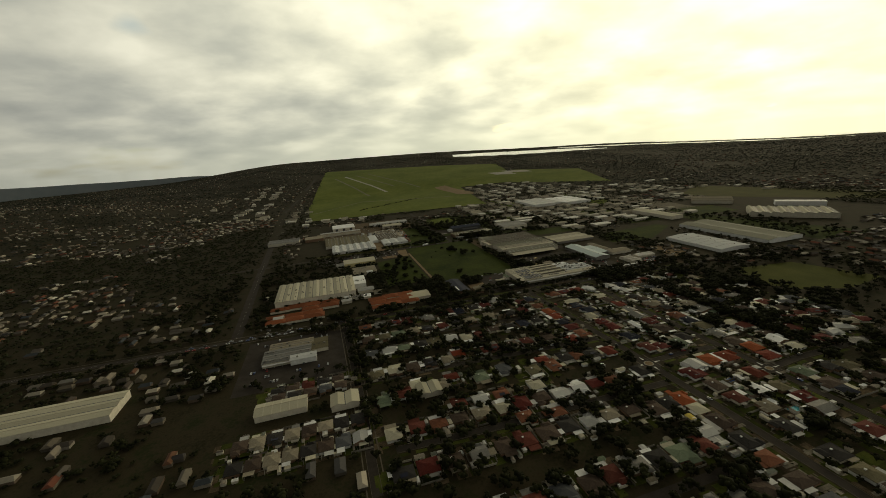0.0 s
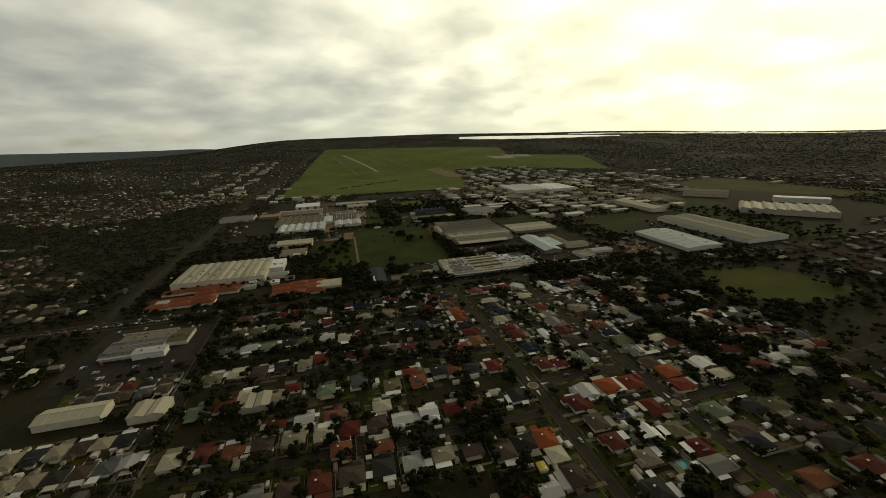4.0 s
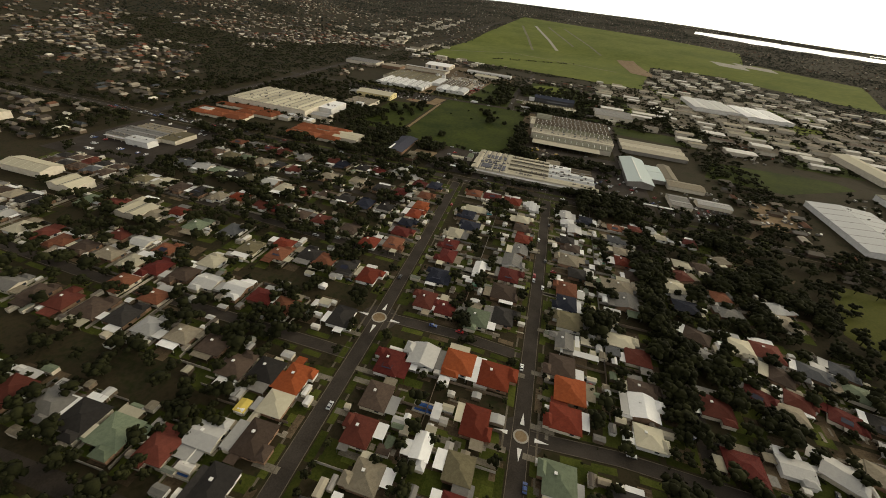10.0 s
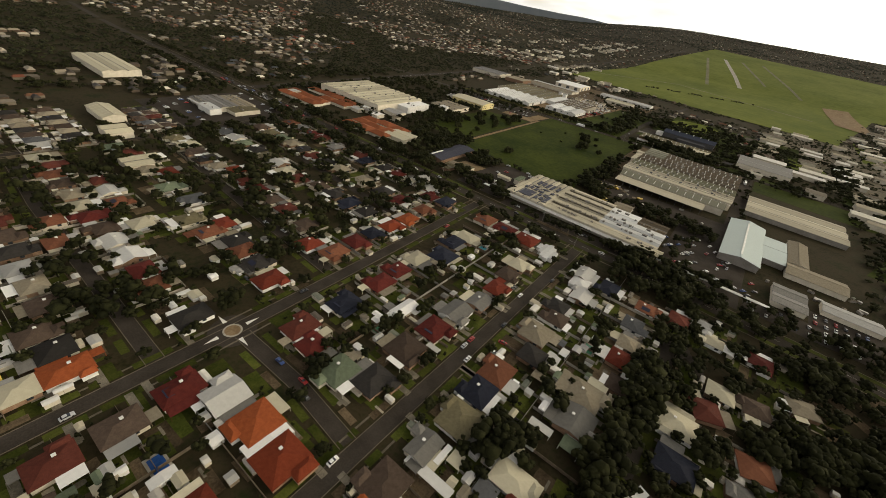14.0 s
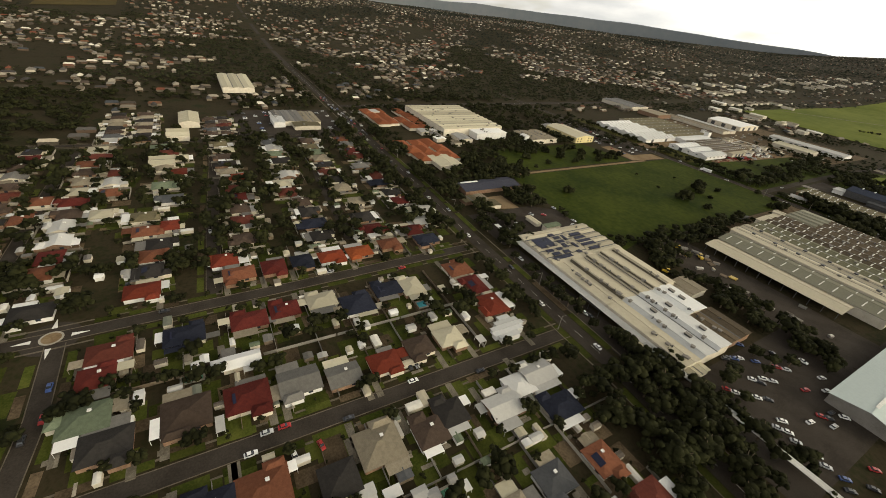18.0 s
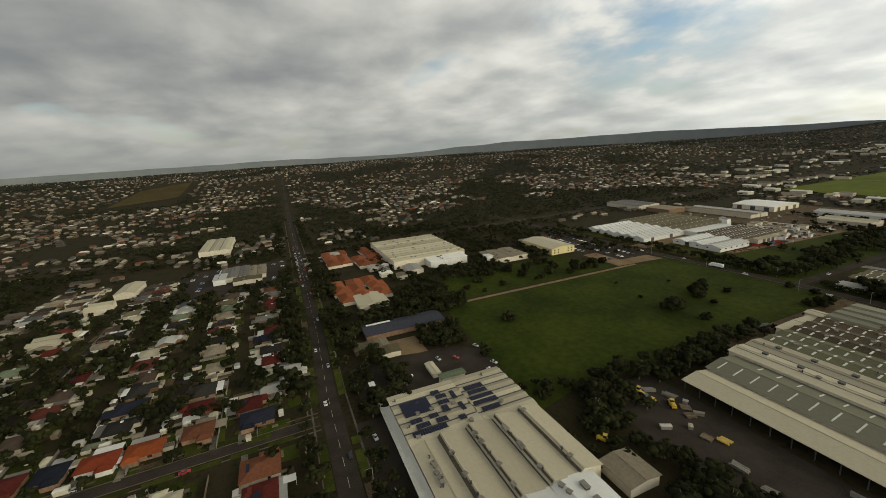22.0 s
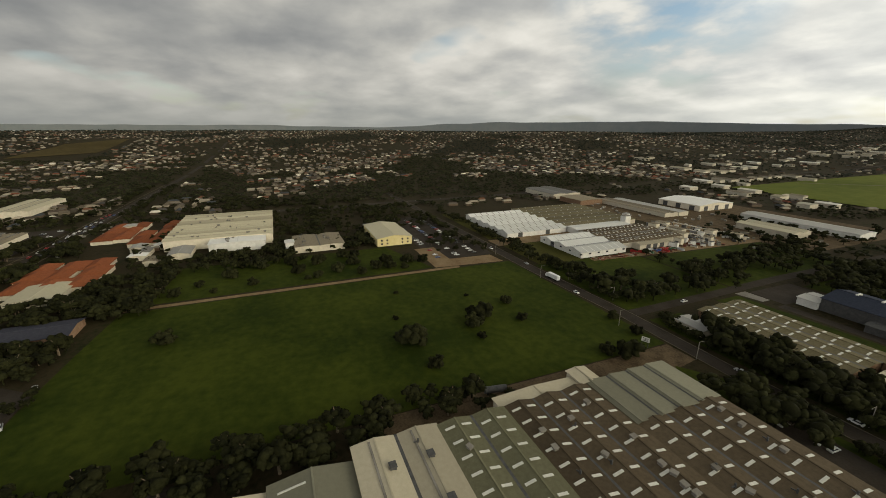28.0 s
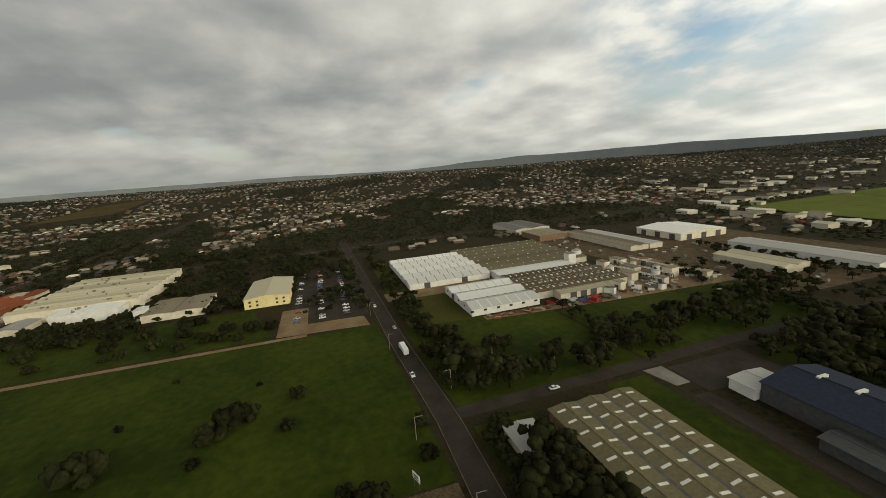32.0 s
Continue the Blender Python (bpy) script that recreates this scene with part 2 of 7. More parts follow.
# same trees far off: distance haze put into the leaf colour, greyer and bluer
MAT["hazed_leaf"] = surface("hazed_far_leaves", (0.015, 0.0185, 0.0135), (0.034, 0.038, 0.027), 0.02, 0.2, 0.95, spread=0.4, island=True)
MAT["leaf_wood"] = surface("woodland_leaves", (0.0076, 0.0086, 0.0036), (0.0246, 0.0260, 0.0096), 0.10, 2.0, 0.9, spread=0.35, island=True)
MAT["kerb"] = surface("grimy_kerb", (0.085, 0.071, 0.052), (0.15, 0.128, 0.098), 0.2, 2.0, 0.92)
MAT["hill_grass"] = surface("parched_hill_grass", (0.055, 0.042, 0.014), (0.085, 0.064, 0.024), 0.01, 0.1, 0.95)
MAT["worn_runway"] = surface("worn_runway", (0.10, 0.10, 0.055), (0.17, 0.16, 0.10), 0.02, 0.2, 0.92)
# air haze over the range, put into its base colour
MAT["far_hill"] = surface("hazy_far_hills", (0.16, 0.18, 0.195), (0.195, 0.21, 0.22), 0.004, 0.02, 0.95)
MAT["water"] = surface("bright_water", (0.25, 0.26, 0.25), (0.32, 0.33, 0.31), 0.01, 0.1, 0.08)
MAT["pool"] = surface("pool_water", (0.05, 0.33, 0.42), (0.08, 0.45, 0.52), 0.4, 2.0, 0.1)
MAT["pool_blue"] = surface("deep_blue_pool", (0.02, 0.07, 0.24), (0.03, 0.10, 0.32), 0.4, 2.0, 0.12)
MAT["pool_green"] = surface("green_pool", (0.06, 0.22, 0.13), (0.10, 0.30, 0.19), 0.4, 2.0, 0.12)
MAT["tyre"] = surface("black_rubber", (0.012, 0.012, 0.012), (0.02, 0.02, 0.02), 3, 20, 0.85)
MAT["solar"] = surface("solar_cells", (0.008, 0.010, 0.026), (0.014, 0.017, 0.040), 1.0, 6.0, 0.5)
MAT["skylight"] = surface("fibreglass_skylight", (0.50, 0.50, 0.46), (0.66, 0.66, 0.61), 0.5, 3.0, 0.45)
MAT["timber"] = surface("weathered_timber", (0.11, 0.085, 0.06), (0.19, 0.15, 0.11), 0.8, 6, 0.9, spread=0.3)
MAT["steel_dark"] = surface("dark_steel", (0.05, 0.05, 0.052), (0.09, 0.09, 0.09), 0.6, 4, 0.55)
ROOF = {}
ROOF["grey"] = ((0.095, 0.090, 0.080), (0.155, 0.147, 0.132))
ROOF["light"] = ((0.27, 0.265, 0.25), (0.38, 0.373, 0.35))
ROOF["white"] = ((0.55, 0.548, 0.53), (0.70, 0.695, 0.67))
ROOF["cream"] = ((0.34, 0.31, 0.225), (0.45, 0.415, 0.31))
ROOF["red"] = ((0.088, 0.017, 0.010), (0.150, 0.032, 0.018))
ROOF["maroon"] = ((0.050, 0.010, 0.009), (0.100, 0.021, 0.016))
ROOF["orange"] = ((0.165, 0.040, 0.013), (0.27, 0.070, 0.025))
ROOF["brown"] = ((0.040, 0.028, 0.021), (0.080, 0.057, 0.043))
ROOF["terracotta"] = ((0.10, 0.038, 0.021), (0.17, 0.068, 0.038))
ROOF["green"] = ((0.085, 0.105, 0.070), (0.145, 0.175, 0.115))
ROOF["navy"] = ((0.010, 0.011, 0.018), (0.021, 0.024, 0.036))
ROOF["dark"] = ((0.020, 0.018, 0.017), (0.036, 0.033, 0.030))
ROOF["yellow"] = ((0.48, 0.36, 0.07), (0.62, 0.48, 0.12))
ROOF["tan"] = ((0.16, 0.135, 0.095), (0.26, 0.225, 0.165))
ROOF["blue"] = ((0.016, 0.020, 0.034), (0.030, 0.037, 0.058))
ROOF["red2"] = ((0.13, 0.024, 0.011), (0.20, 0.043, 0.019))
ROOF["redbrown"] = ((0.07, 0.020, 0.014), (0.12, 0.036, 0.025))
ROOF["depot_slate"] = ((0.030, 0.031, 0.045), (0.058, 0.060, 0.078))
ROOF["olive"] = ((0.085, 0.074, 0.042), (0.15, 0.13, 0.078))
ROOF["factory_olive"] = ((0.115, 0.112, 0.070), (0.175, 0.170, 0.108))
ROOF["slate"] = ((0.062, 0.064, 0.068), (0.095, 0.097, 0.100))
ROOF["factory_green"] = ((0.165, 0.16, 0.12), (0.23, 0.224, 0.168))
ROOF["terracotta2"] = ((0.13, 0.042, 0.019), (0.24, 0.078, 0.034))
ROOF["pale_teal"] = ((0.34, 0.395, 0.385), (0.42, 0.475, 0.46))
ROOF["factory_white"] = ((0.45, 0.46, 0.455), (0.58, 0.585, 0.57))
ROOF["factory"] = ((0.30, 0.268, 0.197), (0.41, 0.372, 0.283))
ROOF["factory_brown"] = ((0.058, 0.044, 0.028), (0.100, 0.078, 0.052))
PLAIN = ("light", "white", "cream", "pale_teal", "factory_white", "factory", "factory_green")


def roof_sheet(k, a, b):
    """Painted or bare roof sheet: plain colours are nearly even, the rest more weathered."""
    lo = tuple(p + (q - p) * (0.6 if k in PLAIN else 0.35) for p, q in zip(a, b))
    return surface(k + "_roof_sheet", lo, b, 0.7, 4.0, 0.6 if k in ("light", "white", "grey") else 0.8, spread=0.24, bump=0.25, ribs=3.0)


RM = {k: roof_sheet(k, a, b) for k, (a, b) in ROOF.items()}
FAR_ROOFS = island_palette("distant_roofs", [(0.27, 0.24, 0.19), (0.10, 0.085, 0.07), (0.60, 0.56, 0.47), (0.15, 0.055, 0.034), (0.15, 0.13, 0.105), (0.05, 0.045, 0.042), (0.24, 0.205, 0.155), (0.13, 0.065, 0.04), (0.40, 0.35, 0.27), (0.08, 0.075, 0.07), (0.11, 0.09, 0.065), (0.18, 0.165, 0.14), (0.07, 0.055, 0.045), (0.05, 0.055, 0.06), (0.30, 0.27, 0.21), (0.06, 0.05, 0.04), (0.12, 0.10, 0.075)])

WORKS_ROOFS = island_palette("distant_works_roofs", [(0.40, 0.38, 0.31), (0.13, 0.11, 0.08), (0.66, 0.64, 0.58), (0.22, 0.19, 0.14), (0.60, 0.57, 0.48), (0.30, 0.27, 0.20), (0.15, 0.13, 0.10), (0.34, 0.30, 0.22), (0.55, 0.53, 0.47), (0.10, 0.075, 0.055)])


# ---- helpers for shapes ----
def mesh(name, verts, faces, mat, smooth=False):
    me = bpy.data.meshes.new(name)
    me.from_pydata([tuple(v) for v in verts], [], [tuple(f) for f in faces])
    me.materials.append(mat)
    if smooth:
        me.polygons.foreach_set("use_smooth", [True] * len(me.polygons))
    me.update()
    return me


def bulk(name, verts, faces, mat, flat=False):
    """A big mesh from arrays: verts n x 3, faces m x 4 or m x 3."""
    verts, faces = np.asarray(verts, np.float32), np.asarray(faces, np.int32)
    me = bpy.data.meshes.new(name)
    k = faces.shape[1]
    me.vertices.add(len(verts))
    me.vertices.foreach_set("co", verts.ravel())
    me.loops.add(faces.size)
    me.loops.foreach_set("vertex_index", faces.ravel())
    me.polygons.add(len(faces))
    me.polygons.foreach_set("loop_start", np.arange(0, faces.size, k, dtype=np.int32))
    me.materials.append(mat)
    me.update(calc_edges=True)
    me.validate()
    if flat:
        me.shade_flat()
    return me


BOX_F = [(0, 3, 2, 1), (4, 5, 6, 7), (0, 1, 5, 4), (1, 2, 6, 5), (2, 3, 7, 6), (3, 0, 4, 7)]


def box(x0, y0, z0, x1, y1, z1):
    return [(x0, y0, z0), (x1, y0, z0), (x1, y1, z0), (x0, y1, z0), (x0, y0, z1), (x1, y0, z1), (x1, y1, z1), (x0, y1, z1)]


class Shape:
    """Gathers pieces of one mesh."""
    def __init__(self):
        self.v, self.f = [], []

    def add(self, verts, faces):
        n = len(self.v)
        self.v += list(verts)
        self.f += [tuple(i + n for i in f) for f in faces]
        return self

    def box(self, *a):
        return self.add(box(*a), BOX_F)

    def join(self, other):
        return self.add(other.v, other.f)

    def quad(self, a, b, c, d):
        return self.add([a, b, c, d], [(0, 1, 2, 3)])

    def mesh(self, name, mat, smooth=False):
        return mesh(name, self.v, self.f, mat, smooth)


def part(name, me, parent, m=None, label=""):
    ob = new(name, me)
    ob.parent = parent
    if m is not None:
        ob.matrix_basis = m
    return tagged(ob, label)


def thing(name, x, y, rz, label, category, z=0.0, group="", kind=""):
    ob = new(name)
    ob.empty_display_size = 0.2
    ob.matrix_basis = pose(x, y, z, 0, 0, rz)
    return tagged(ob, label, category, group, kind)


def smooth(a, b, v):
    v = min(1, max(0, (v - a) / (b - a)))
    return v * v * (3 - 2 * v)


def height(x, y):
    """The lie of the land: level round the works, rising to wooded hills, with a long even rise to the skyline."""
    dx, dy = x - 60, y - 150
    r = math.hypot(dx, dy)
    bearing = math.degrees(math.atan2(-dx, dy))          # to the left of +y
    hill = smooth(16, 46, bearing) * (1 - smooth(150, 178, bearing)) if bearing > 0 else 0
    z = 195 * max(0, r - 1500) / 3300 * smooth(1400, 2000, r) * (1.1 - 0.22 * smooth(8, 32, -bearing) - 0.38 * smooth(30, 62, -bearing) - 0.58 * smooth(8, 26, bearing))
    if hill:
        wave = 14 * noise.noise((x * 0.0011, y * 0.0011, 0.0)) + 8 * noise.noise((x * 0.003, y * 0.003, 4.0))
        near = 84 * smooth(800, 2700, r) + wave * smooth(1100, 2000, r) - 22 * smooth(2800, 3500, r)
        far = 16 * smooth(3700, 4600, r) * (0.75 + 0.5 * noise.noise((bearing * 0.06, 0.0, 9.0)))
        z = z * (1 - hill) + (near + far) * hill
    return z


def strip(points, width, z, dz=0.0, follow=False):
    """A band of ground along a line of points."""
    s = Shape()
    pts = [Vector((p[0], p[1], 0)) for p in points]
    left, right = [], []
    for i, p in enumerate(pts):
        a = (pts[min(i + 1, len(pts) - 1)] - pts[max(i - 1, 0)]).normalized()
        n = Vector((-a.y, a.x, 0)) * width / 2
        g = height(p.x, p.y) if follow else 0
        left.append((p.x + n.x, p.y + n.y, z + g))
        right.append((p.x - n.x, p.y - n.y, z + g))
    for i in range(len(pts) - 1):
        s.quad(right[i], right[i + 1], left[i + 1], left[i])
    return s


def patch(name, pts, z, mat, label, category="ground", kind="structure"):
    """A level patch of ground with a short edge."""
    n = len(pts)
    v = [(x, y, z) for x, y in pts] + [(x, y, -0.2) for x, y in pts]
    f = [tuple(range(n))] + [(i, n + i, n + (i + 1) % n, (i + 1) % n) for i in range(n)]
    area = sum(pts[i][0] * pts[(i + 1) % n][1] - pts[(i + 1) % n][0] * pts[i][1] for i in range(n))
    if area < 0:
        f = [tuple(reversed(q)) for q in f]
    return tagged(new(name, mesh(name, v, f, mat)), label, category, kind=kind)


def rect(x0, y0, x1, y1):
    return [(x0, y0), (x1, y0), (x1, y1), (x0, y1)]



# ---- land, roads ----
def land():
    rs = [0, 300, 600, 800, 950, 1100, 1250, 1400, 1550, 1700, 1850, 2000, 2150, 2300, 2450, 2600, 2750, 2900, 3050, 3200, 3400, 3600, 3800, 4000, 4200, 4400]
    n = 180
    v, f = [(60, 150, 0)], []
    for r in rs[1:]:
        for k in range(n):
            a = 2 * math.pi * k / n
            x, y = 60 + r * math.cos(a), 150 + r * math.sin(a)
            v.append((x, y, height(x, y)))
    f += [(0, 1 + k, 1 + (k + 1) % n) for k in range(n)]
    for i in range(len(rs) - 2):
        a, b = 1 + i * n, 1 + (i + 1) * n
        f += [(a + k, b + k, b + (k + 1) % n, a + (k + 1) % n) for k in range(n)]
    return tagged(new("ground", mesh("ground", v, f, MAT["ground"], True)), "dark suburban ground of grass and bare earth", "ground", kind="structure")


land()



def road(points, width, label, kerbs=True, paths=0.0, follow=False, line=False):
    """A road: asphalt, kerbs of real height, a footpath each side, and a broken middle line."""
    ob = new("road", strip(points, width, 0.05, follow=follow).mesh("road", MAT["asphalt"]))
    tagged(ob, label, "road", kind="structure")
    if kerbs:
        for side in (-1, 1):
            s = Shape()
            for (ax, ay), (bx, by) in zip(points, points[1:]):
                d = Vector((bx - ax, by - ay, 0)).normalized()
                nx, ny = -d.y * side, d.x * side
                i, o = width / 2, width / 2 + 0.3
                q = [(ax + nx * i, ay + ny * i), (bx + nx * i, by + ny * i), (bx + nx * o, by + ny * o), (ax + nx * o, ay + ny * o)]
                if side < 0:
                    q.reverse()
                s.add([(x, y, -0.05) for x, y in q] + [(x, y, 0.19) for x, y in q], [(0, 1, 5, 4), (1, 2, 6, 5), (2, 3, 7, 6), (3, 0, 4, 7), (4, 5, 6, 7)])
            part("kerb", s.mesh("kerb", MAT["kerb"]), ob)
    if paths:
        for side in (-1, 1):
            s = Shape()
            for (ax, ay), (bx, by) in zip(points, points[1:]):
                d = Vector((bx - ax, by - ay, 0)).normalized()
                nx, ny = -d.y * side * (width / 2 + paths), d.x * side * (width / 2 + paths)
                s.join(strip([(ax + nx, ay + ny), (bx + nx, by + ny)], 0.9, 0.06))
            part("footpath", s.mesh("footpath", MAT["kerb"]), ob)
    if line:
        s = Shape()
        for (ax, ay), (bx, by) in zip(points, points[1:]):
            a, b = Vector((ax, ay)), Vector((bx, by))
            n = int((b - a).length // 12)
            for k in range(n):
                p, q = a.lerp(b, (k + 0.1) / n), a.lerp(b, (k + 0.6) / n)
                g = height(p.x, p.y) if follow else 0
                s.join(strip([p, q], 0.16, 0.09 + g))
        if s.v:
            part("centre_line", s.mesh("centre_line", MAT["line"]), ob)
    return ob


MAIN = [(620, 205), (300, 212), (115, 222), (-30, 222.5), (-120, 226), (-370, 229), (-520, 230), (-700, 232), (-900, 236), (-1100, 240), (-1300, 243), (-1500, 246), (-1700, 250), (-1900, 253)]
road(MAIN, 9.6, "wide asphalt arterial road with a white centre line", paths=4.5, follow=True, line=True, kerbs=False)
road([(1, -300), (0.5, -110), (0, 0), (-2.5, 90), (-7, 216)], 7.0, "worn asphalt suburban street with concrete kerbs", paths=3.6)
road([(85, -300), (84, -93), (83.5, 8), (83.5, 120), (83, 216)], 7.0, "worn asphalt suburban street with concrete kerbs", paths=3.6)
road([(5, 2), (43, 3), (79, 0)], 6.6, "short asphalt cross street between two suburban streets")
road([(-8, 61), (-87, 65), (-185, 72), (-271, 76)], 7.0, "asphalt suburban side street with grass verges")
road([(-258, -60), (-258.5, 60), (-261, 150), (-263, 222)], 6.4, "asphalt suburban street between a car park and houses", paths=3.0)
road([(-360, 9), (-310, 9.5), (-262, 9)], 5.0, "pale concrete lane between rows of small units", kerbs=False)
road([(-40, 142), (-140, 148), (-250, 160)], 7.0, "narrow asphalt suburban street under trees", kerbs=False)
road([(-30, -118), (-130, -118), (-250, -114)], 7.0, "narrow asphalt suburban street", kerbs=False)
patch("court", [(162 + 9.5 * math.cos(a * 0.3927), 159 + 9.5 * math.sin(a * 0.3927)) for a in range(16)], 0.062, MAT["asphalt"], "round asphalt turning head of a court", "road")
patch("verge", [(168, 128), (174, 126), (179, 140), (174, 149), (169, 146)], 0.066, MAT["grass"], "small green island with a tree beside a court", "verge")
road([(174, 100), (181, 130), (176, 153), (166, 160)], 6.0, "short asphalt arm of a court", kerbs=False)
road([(164, -40), (163, 60), (163, 120), (161, 158)], 7.5, "short asphalt court ending under trees", kerbs=False)
road([(-4, -30), (-75, -29), (-170, -28), (-240, -24)], 6.6, "asphalt side street shaded by trees")
road([(88, -46), (125, -43), (178, -44), (233, -41), (330, -30)], 6.6, "asphalt side street leading to a reserve")
road([(-500, 582), (-344, 584), (-84, 589), (0, 593), (60, 592), (240, 600), (420, 610)], 8.6, "wide asphalt industrial road beside a green field")
road([(-2, 598), (-3, 648), (-6, 743), (-4, 900), (8, 1100)], 7.6, "asphalt industrial side road between factories", kerbs=False)



# ---- large buildings ----
def hall(name, x0, y0, x1, y1, h, roof, wall, label, category="warehouse", bays=1, rise=2.2, along="x", rz=0.0, saw=0.5, seams=0, seam=None, lights=None, vents=0, doors=(), glazed=False):
    """A works hall: walls, one roof to each bay with its ridge along x or y (saw: where the ridge lies across the bay), roof seams, skylights, vents, doors."""
    cx, cy, w, d = (x0 + x1) / 2, (y0 + y1) / 2, abs(x1 - x0), abs(y1 - y0)
    t = thing(name, cx, cy, rz, label, category)
    L, W = (w, d) if along == "x" else (d, w)
    turn = pose(0, 0, 0) if along == "x" else pose(0, 0, 0, 0, 0, 90)
    b = W / bays
    # one shell: two gable ends that follow the roofline, and the long sides
    line = [(-W / 2, 0), (W / 2, 0)]
    for k in reversed(range(bays)):
        a, m, e = -W / 2 + k * b, -W / 2 + (k + saw) * b, -W / 2 + (k + 1) * b
        line += [(e, h), (m, h + rise - 0.25)] + ([(a, h)] if k == 0 else [])
    n = len(line)
    s = Shape().add([(-L / 2, y, z) for y, z in line] + [(L / 2, y, z) for y, z in line], [tuple(reversed(range(n))), tuple(range(n, 2 * n)), (0, n, 2 * n - 1, n - 1), (1, 2, n + 2, n + 1)])
    if wall == "posts":
        post = Shape().box(-0.18, -0.18, 0, 0.18, 0.18, h - 0.15).mesh("post", MAT["steel_dark"])
        for i in range(12):
            part("post", post, t, turn @ pose(-L / 2 + 1 + i * (L - 2) / 11, -W / 2 + 0.4, 0))
    else:
        part("wall", s.mesh("hall_wall", MAT[wall]), t, turn)
    lit = None
    for k in range(bays):
        a, m, e = -W / 2 + k * b, -W / 2 + (k + saw) * b, -W / 2 + (k + 1) * b
        o, lo = 0.6, h - 0.15
        aa, ee = (a - o if k == 0 else a + 0.15), (e + o if k == bays - 1 else e - 0.15)
        X, top = L / 2 + o, h + rise
        v = [(-X, aa, lo), (-X, m, top), (-X, ee, lo), (X, aa, lo), (X, m, top), (X, ee, lo)]
        v += [(x, y, z + 0.18) for x, y, z in v]
        f = [(6, 9, 10, 7), (7, 10, 11, 8), (0, 1, 4, 3), (1, 2, 5, 4), (0, 6, 7, 1), (1, 7, 8, 2), (3, 4, 10, 9), (4, 5, 11, 10), (0, 3, 9, 6), (2, 8, 11, 5)]
        rf = part("roof", mesh("hall_roof", v, f, RM[roof]), t, turn)
        part("ridge_cap", Shape().box(-X, m - 0.25, top + 0.1, X, m + 0.25, top + 0.3).mesh("ridge_cap", RM[roof]), rf)
        if k:
            part("gutter", Shape().box(-X, a - 0.5, lo - 0.1, X, a + 0.5, lo + 0.24).mesh("gutter", MAT["steel_dark"]), t, turn)
        slope = lambda y: lo + 0.18 + (top - lo) * ((y - aa) / (m - aa) if y < m else (ee - y) / (ee - m))  # noqa: E731
        if glazed:
            gp = []
            for i in range(2):
                y, g = (aa + 0.25, m - 0.25)[i], (lo + 0.30 + 0.1 * rise, top - 0.1)[i]
                gp.append((y, g))
            (ya, za), (yb, zb) = gp
            part("glazing", mesh("glazing", [(-X + 0.4, ya, za), (X - 0.4, ya, za), (X - 0.4, yb, zb), (-X + 0.4, yb, zb), (-X + 0.4, ya, za - 0.3), (X - 0.4, ya, za - 0.3), (X - 0.4, yb, zb - 0.3), (-X + 0.4, yb, zb - 0.3)], [(0, 1, 2, 3), (0, 4, 5, 1), (3, 2, 6, 7), (1, 5, 6, 2), (0, 3, 7, 4)], MAT["dim_glazing"]), rf)
        if seams:
            sm = Shape()
            for i in range(1, seams):
                x = -L / 2 + i * L / seams
                for p, q in ((aa, m), (m, ee)):
                    za, zb = slope(p + 0.01), slope(q - 0.01)
                    sm.add([(x - 0.3, p, za + 0.02), (x + 0.3, p, za + 0.02), (x + 0.3, q, zb + 0.02), (x - 0.3, q, zb + 0.02), (x - 0.3, p, za + 0.1), (x + 0.3, p, za + 0.1), (x + 0.3, q, zb + 0.1), (x - 0.3, q, zb + 0.1)], BOX_F)
            tagged(part("roof_seam", sm.mesh("roof_seam", MAT[seam] if seam else RM[roof]), rf), kind="stuff")
        if lights:
            n, wide, long, rows = lights
            for r in rows:
                y = a + r * b
                tilt = math.atan2(slope(y + 0.3) - slope(y - 0.3), 0.6)
                if lit is None:
                    lit = Shape().box(-wide / 2, -long / 2, -0.1, wide / 2, long / 2, 0.14).mesh("skylight", MAT["skylight"])
                for i in range(n):
                    x = -L / 2 + (i + 0.5 + 0.25 * (k % 2)) * L / (n + 0.3)
                    part("skylight", lit, rf, pose(x, y, slope(y) + 0.02, math.degrees(tilt), 0, 0))
    r2 = random.Random(int(cx * 7 + cy))
    if vents:
        vm = Shape().box(-0.9, -0.7, -0.4, 0.9, 0.7, 1.0).box(-1.1, -0.9, 1.0, 1.1, 0.9, 1.15).mesh("roof_vent", MAT["concrete"])
        pm = Shape().box(-0.25, -0.25, -0.4, 0.25, 0.25, 1.5).box(-1.4, -0.15, 0.5, -0.2, 0.15, 0.8).mesh("roof_fan", MAT["steel_dark"])
        for i in range(vents):
            x, k = r2.uniform(-0.46, 0.46) * L, r2.randrange(bays)
            y = -W / 2 + (k + saw * r2.uniform(0.55, 0.9)) * b
            z = h + rise * 0.7
            part("roof_vent" if i % 3 else "roof_fan", vm if i % 3 else pm, t, turn @ pose(x, y, z, 0, 0, r2.choice((0, 90, 20))))
    for side, at, dw, dh in doors:
        s = Shape()
        if side in "sn":
            y = -d / 2 if side == "s" else d / 2
            s.box(at - dw / 2, y - 0.12, 0, at + dw / 2, y + 0.12, dh)
        else:
            x = -w / 2 if side == "w" else w / 2
            s.box(x - 0.12, at - dw / 2, 0, x + 0.12, at + dw / 2, dh)
        part("roller_door", s.mesh("roller_door", MAT["steel_dark"]), t)
    return t


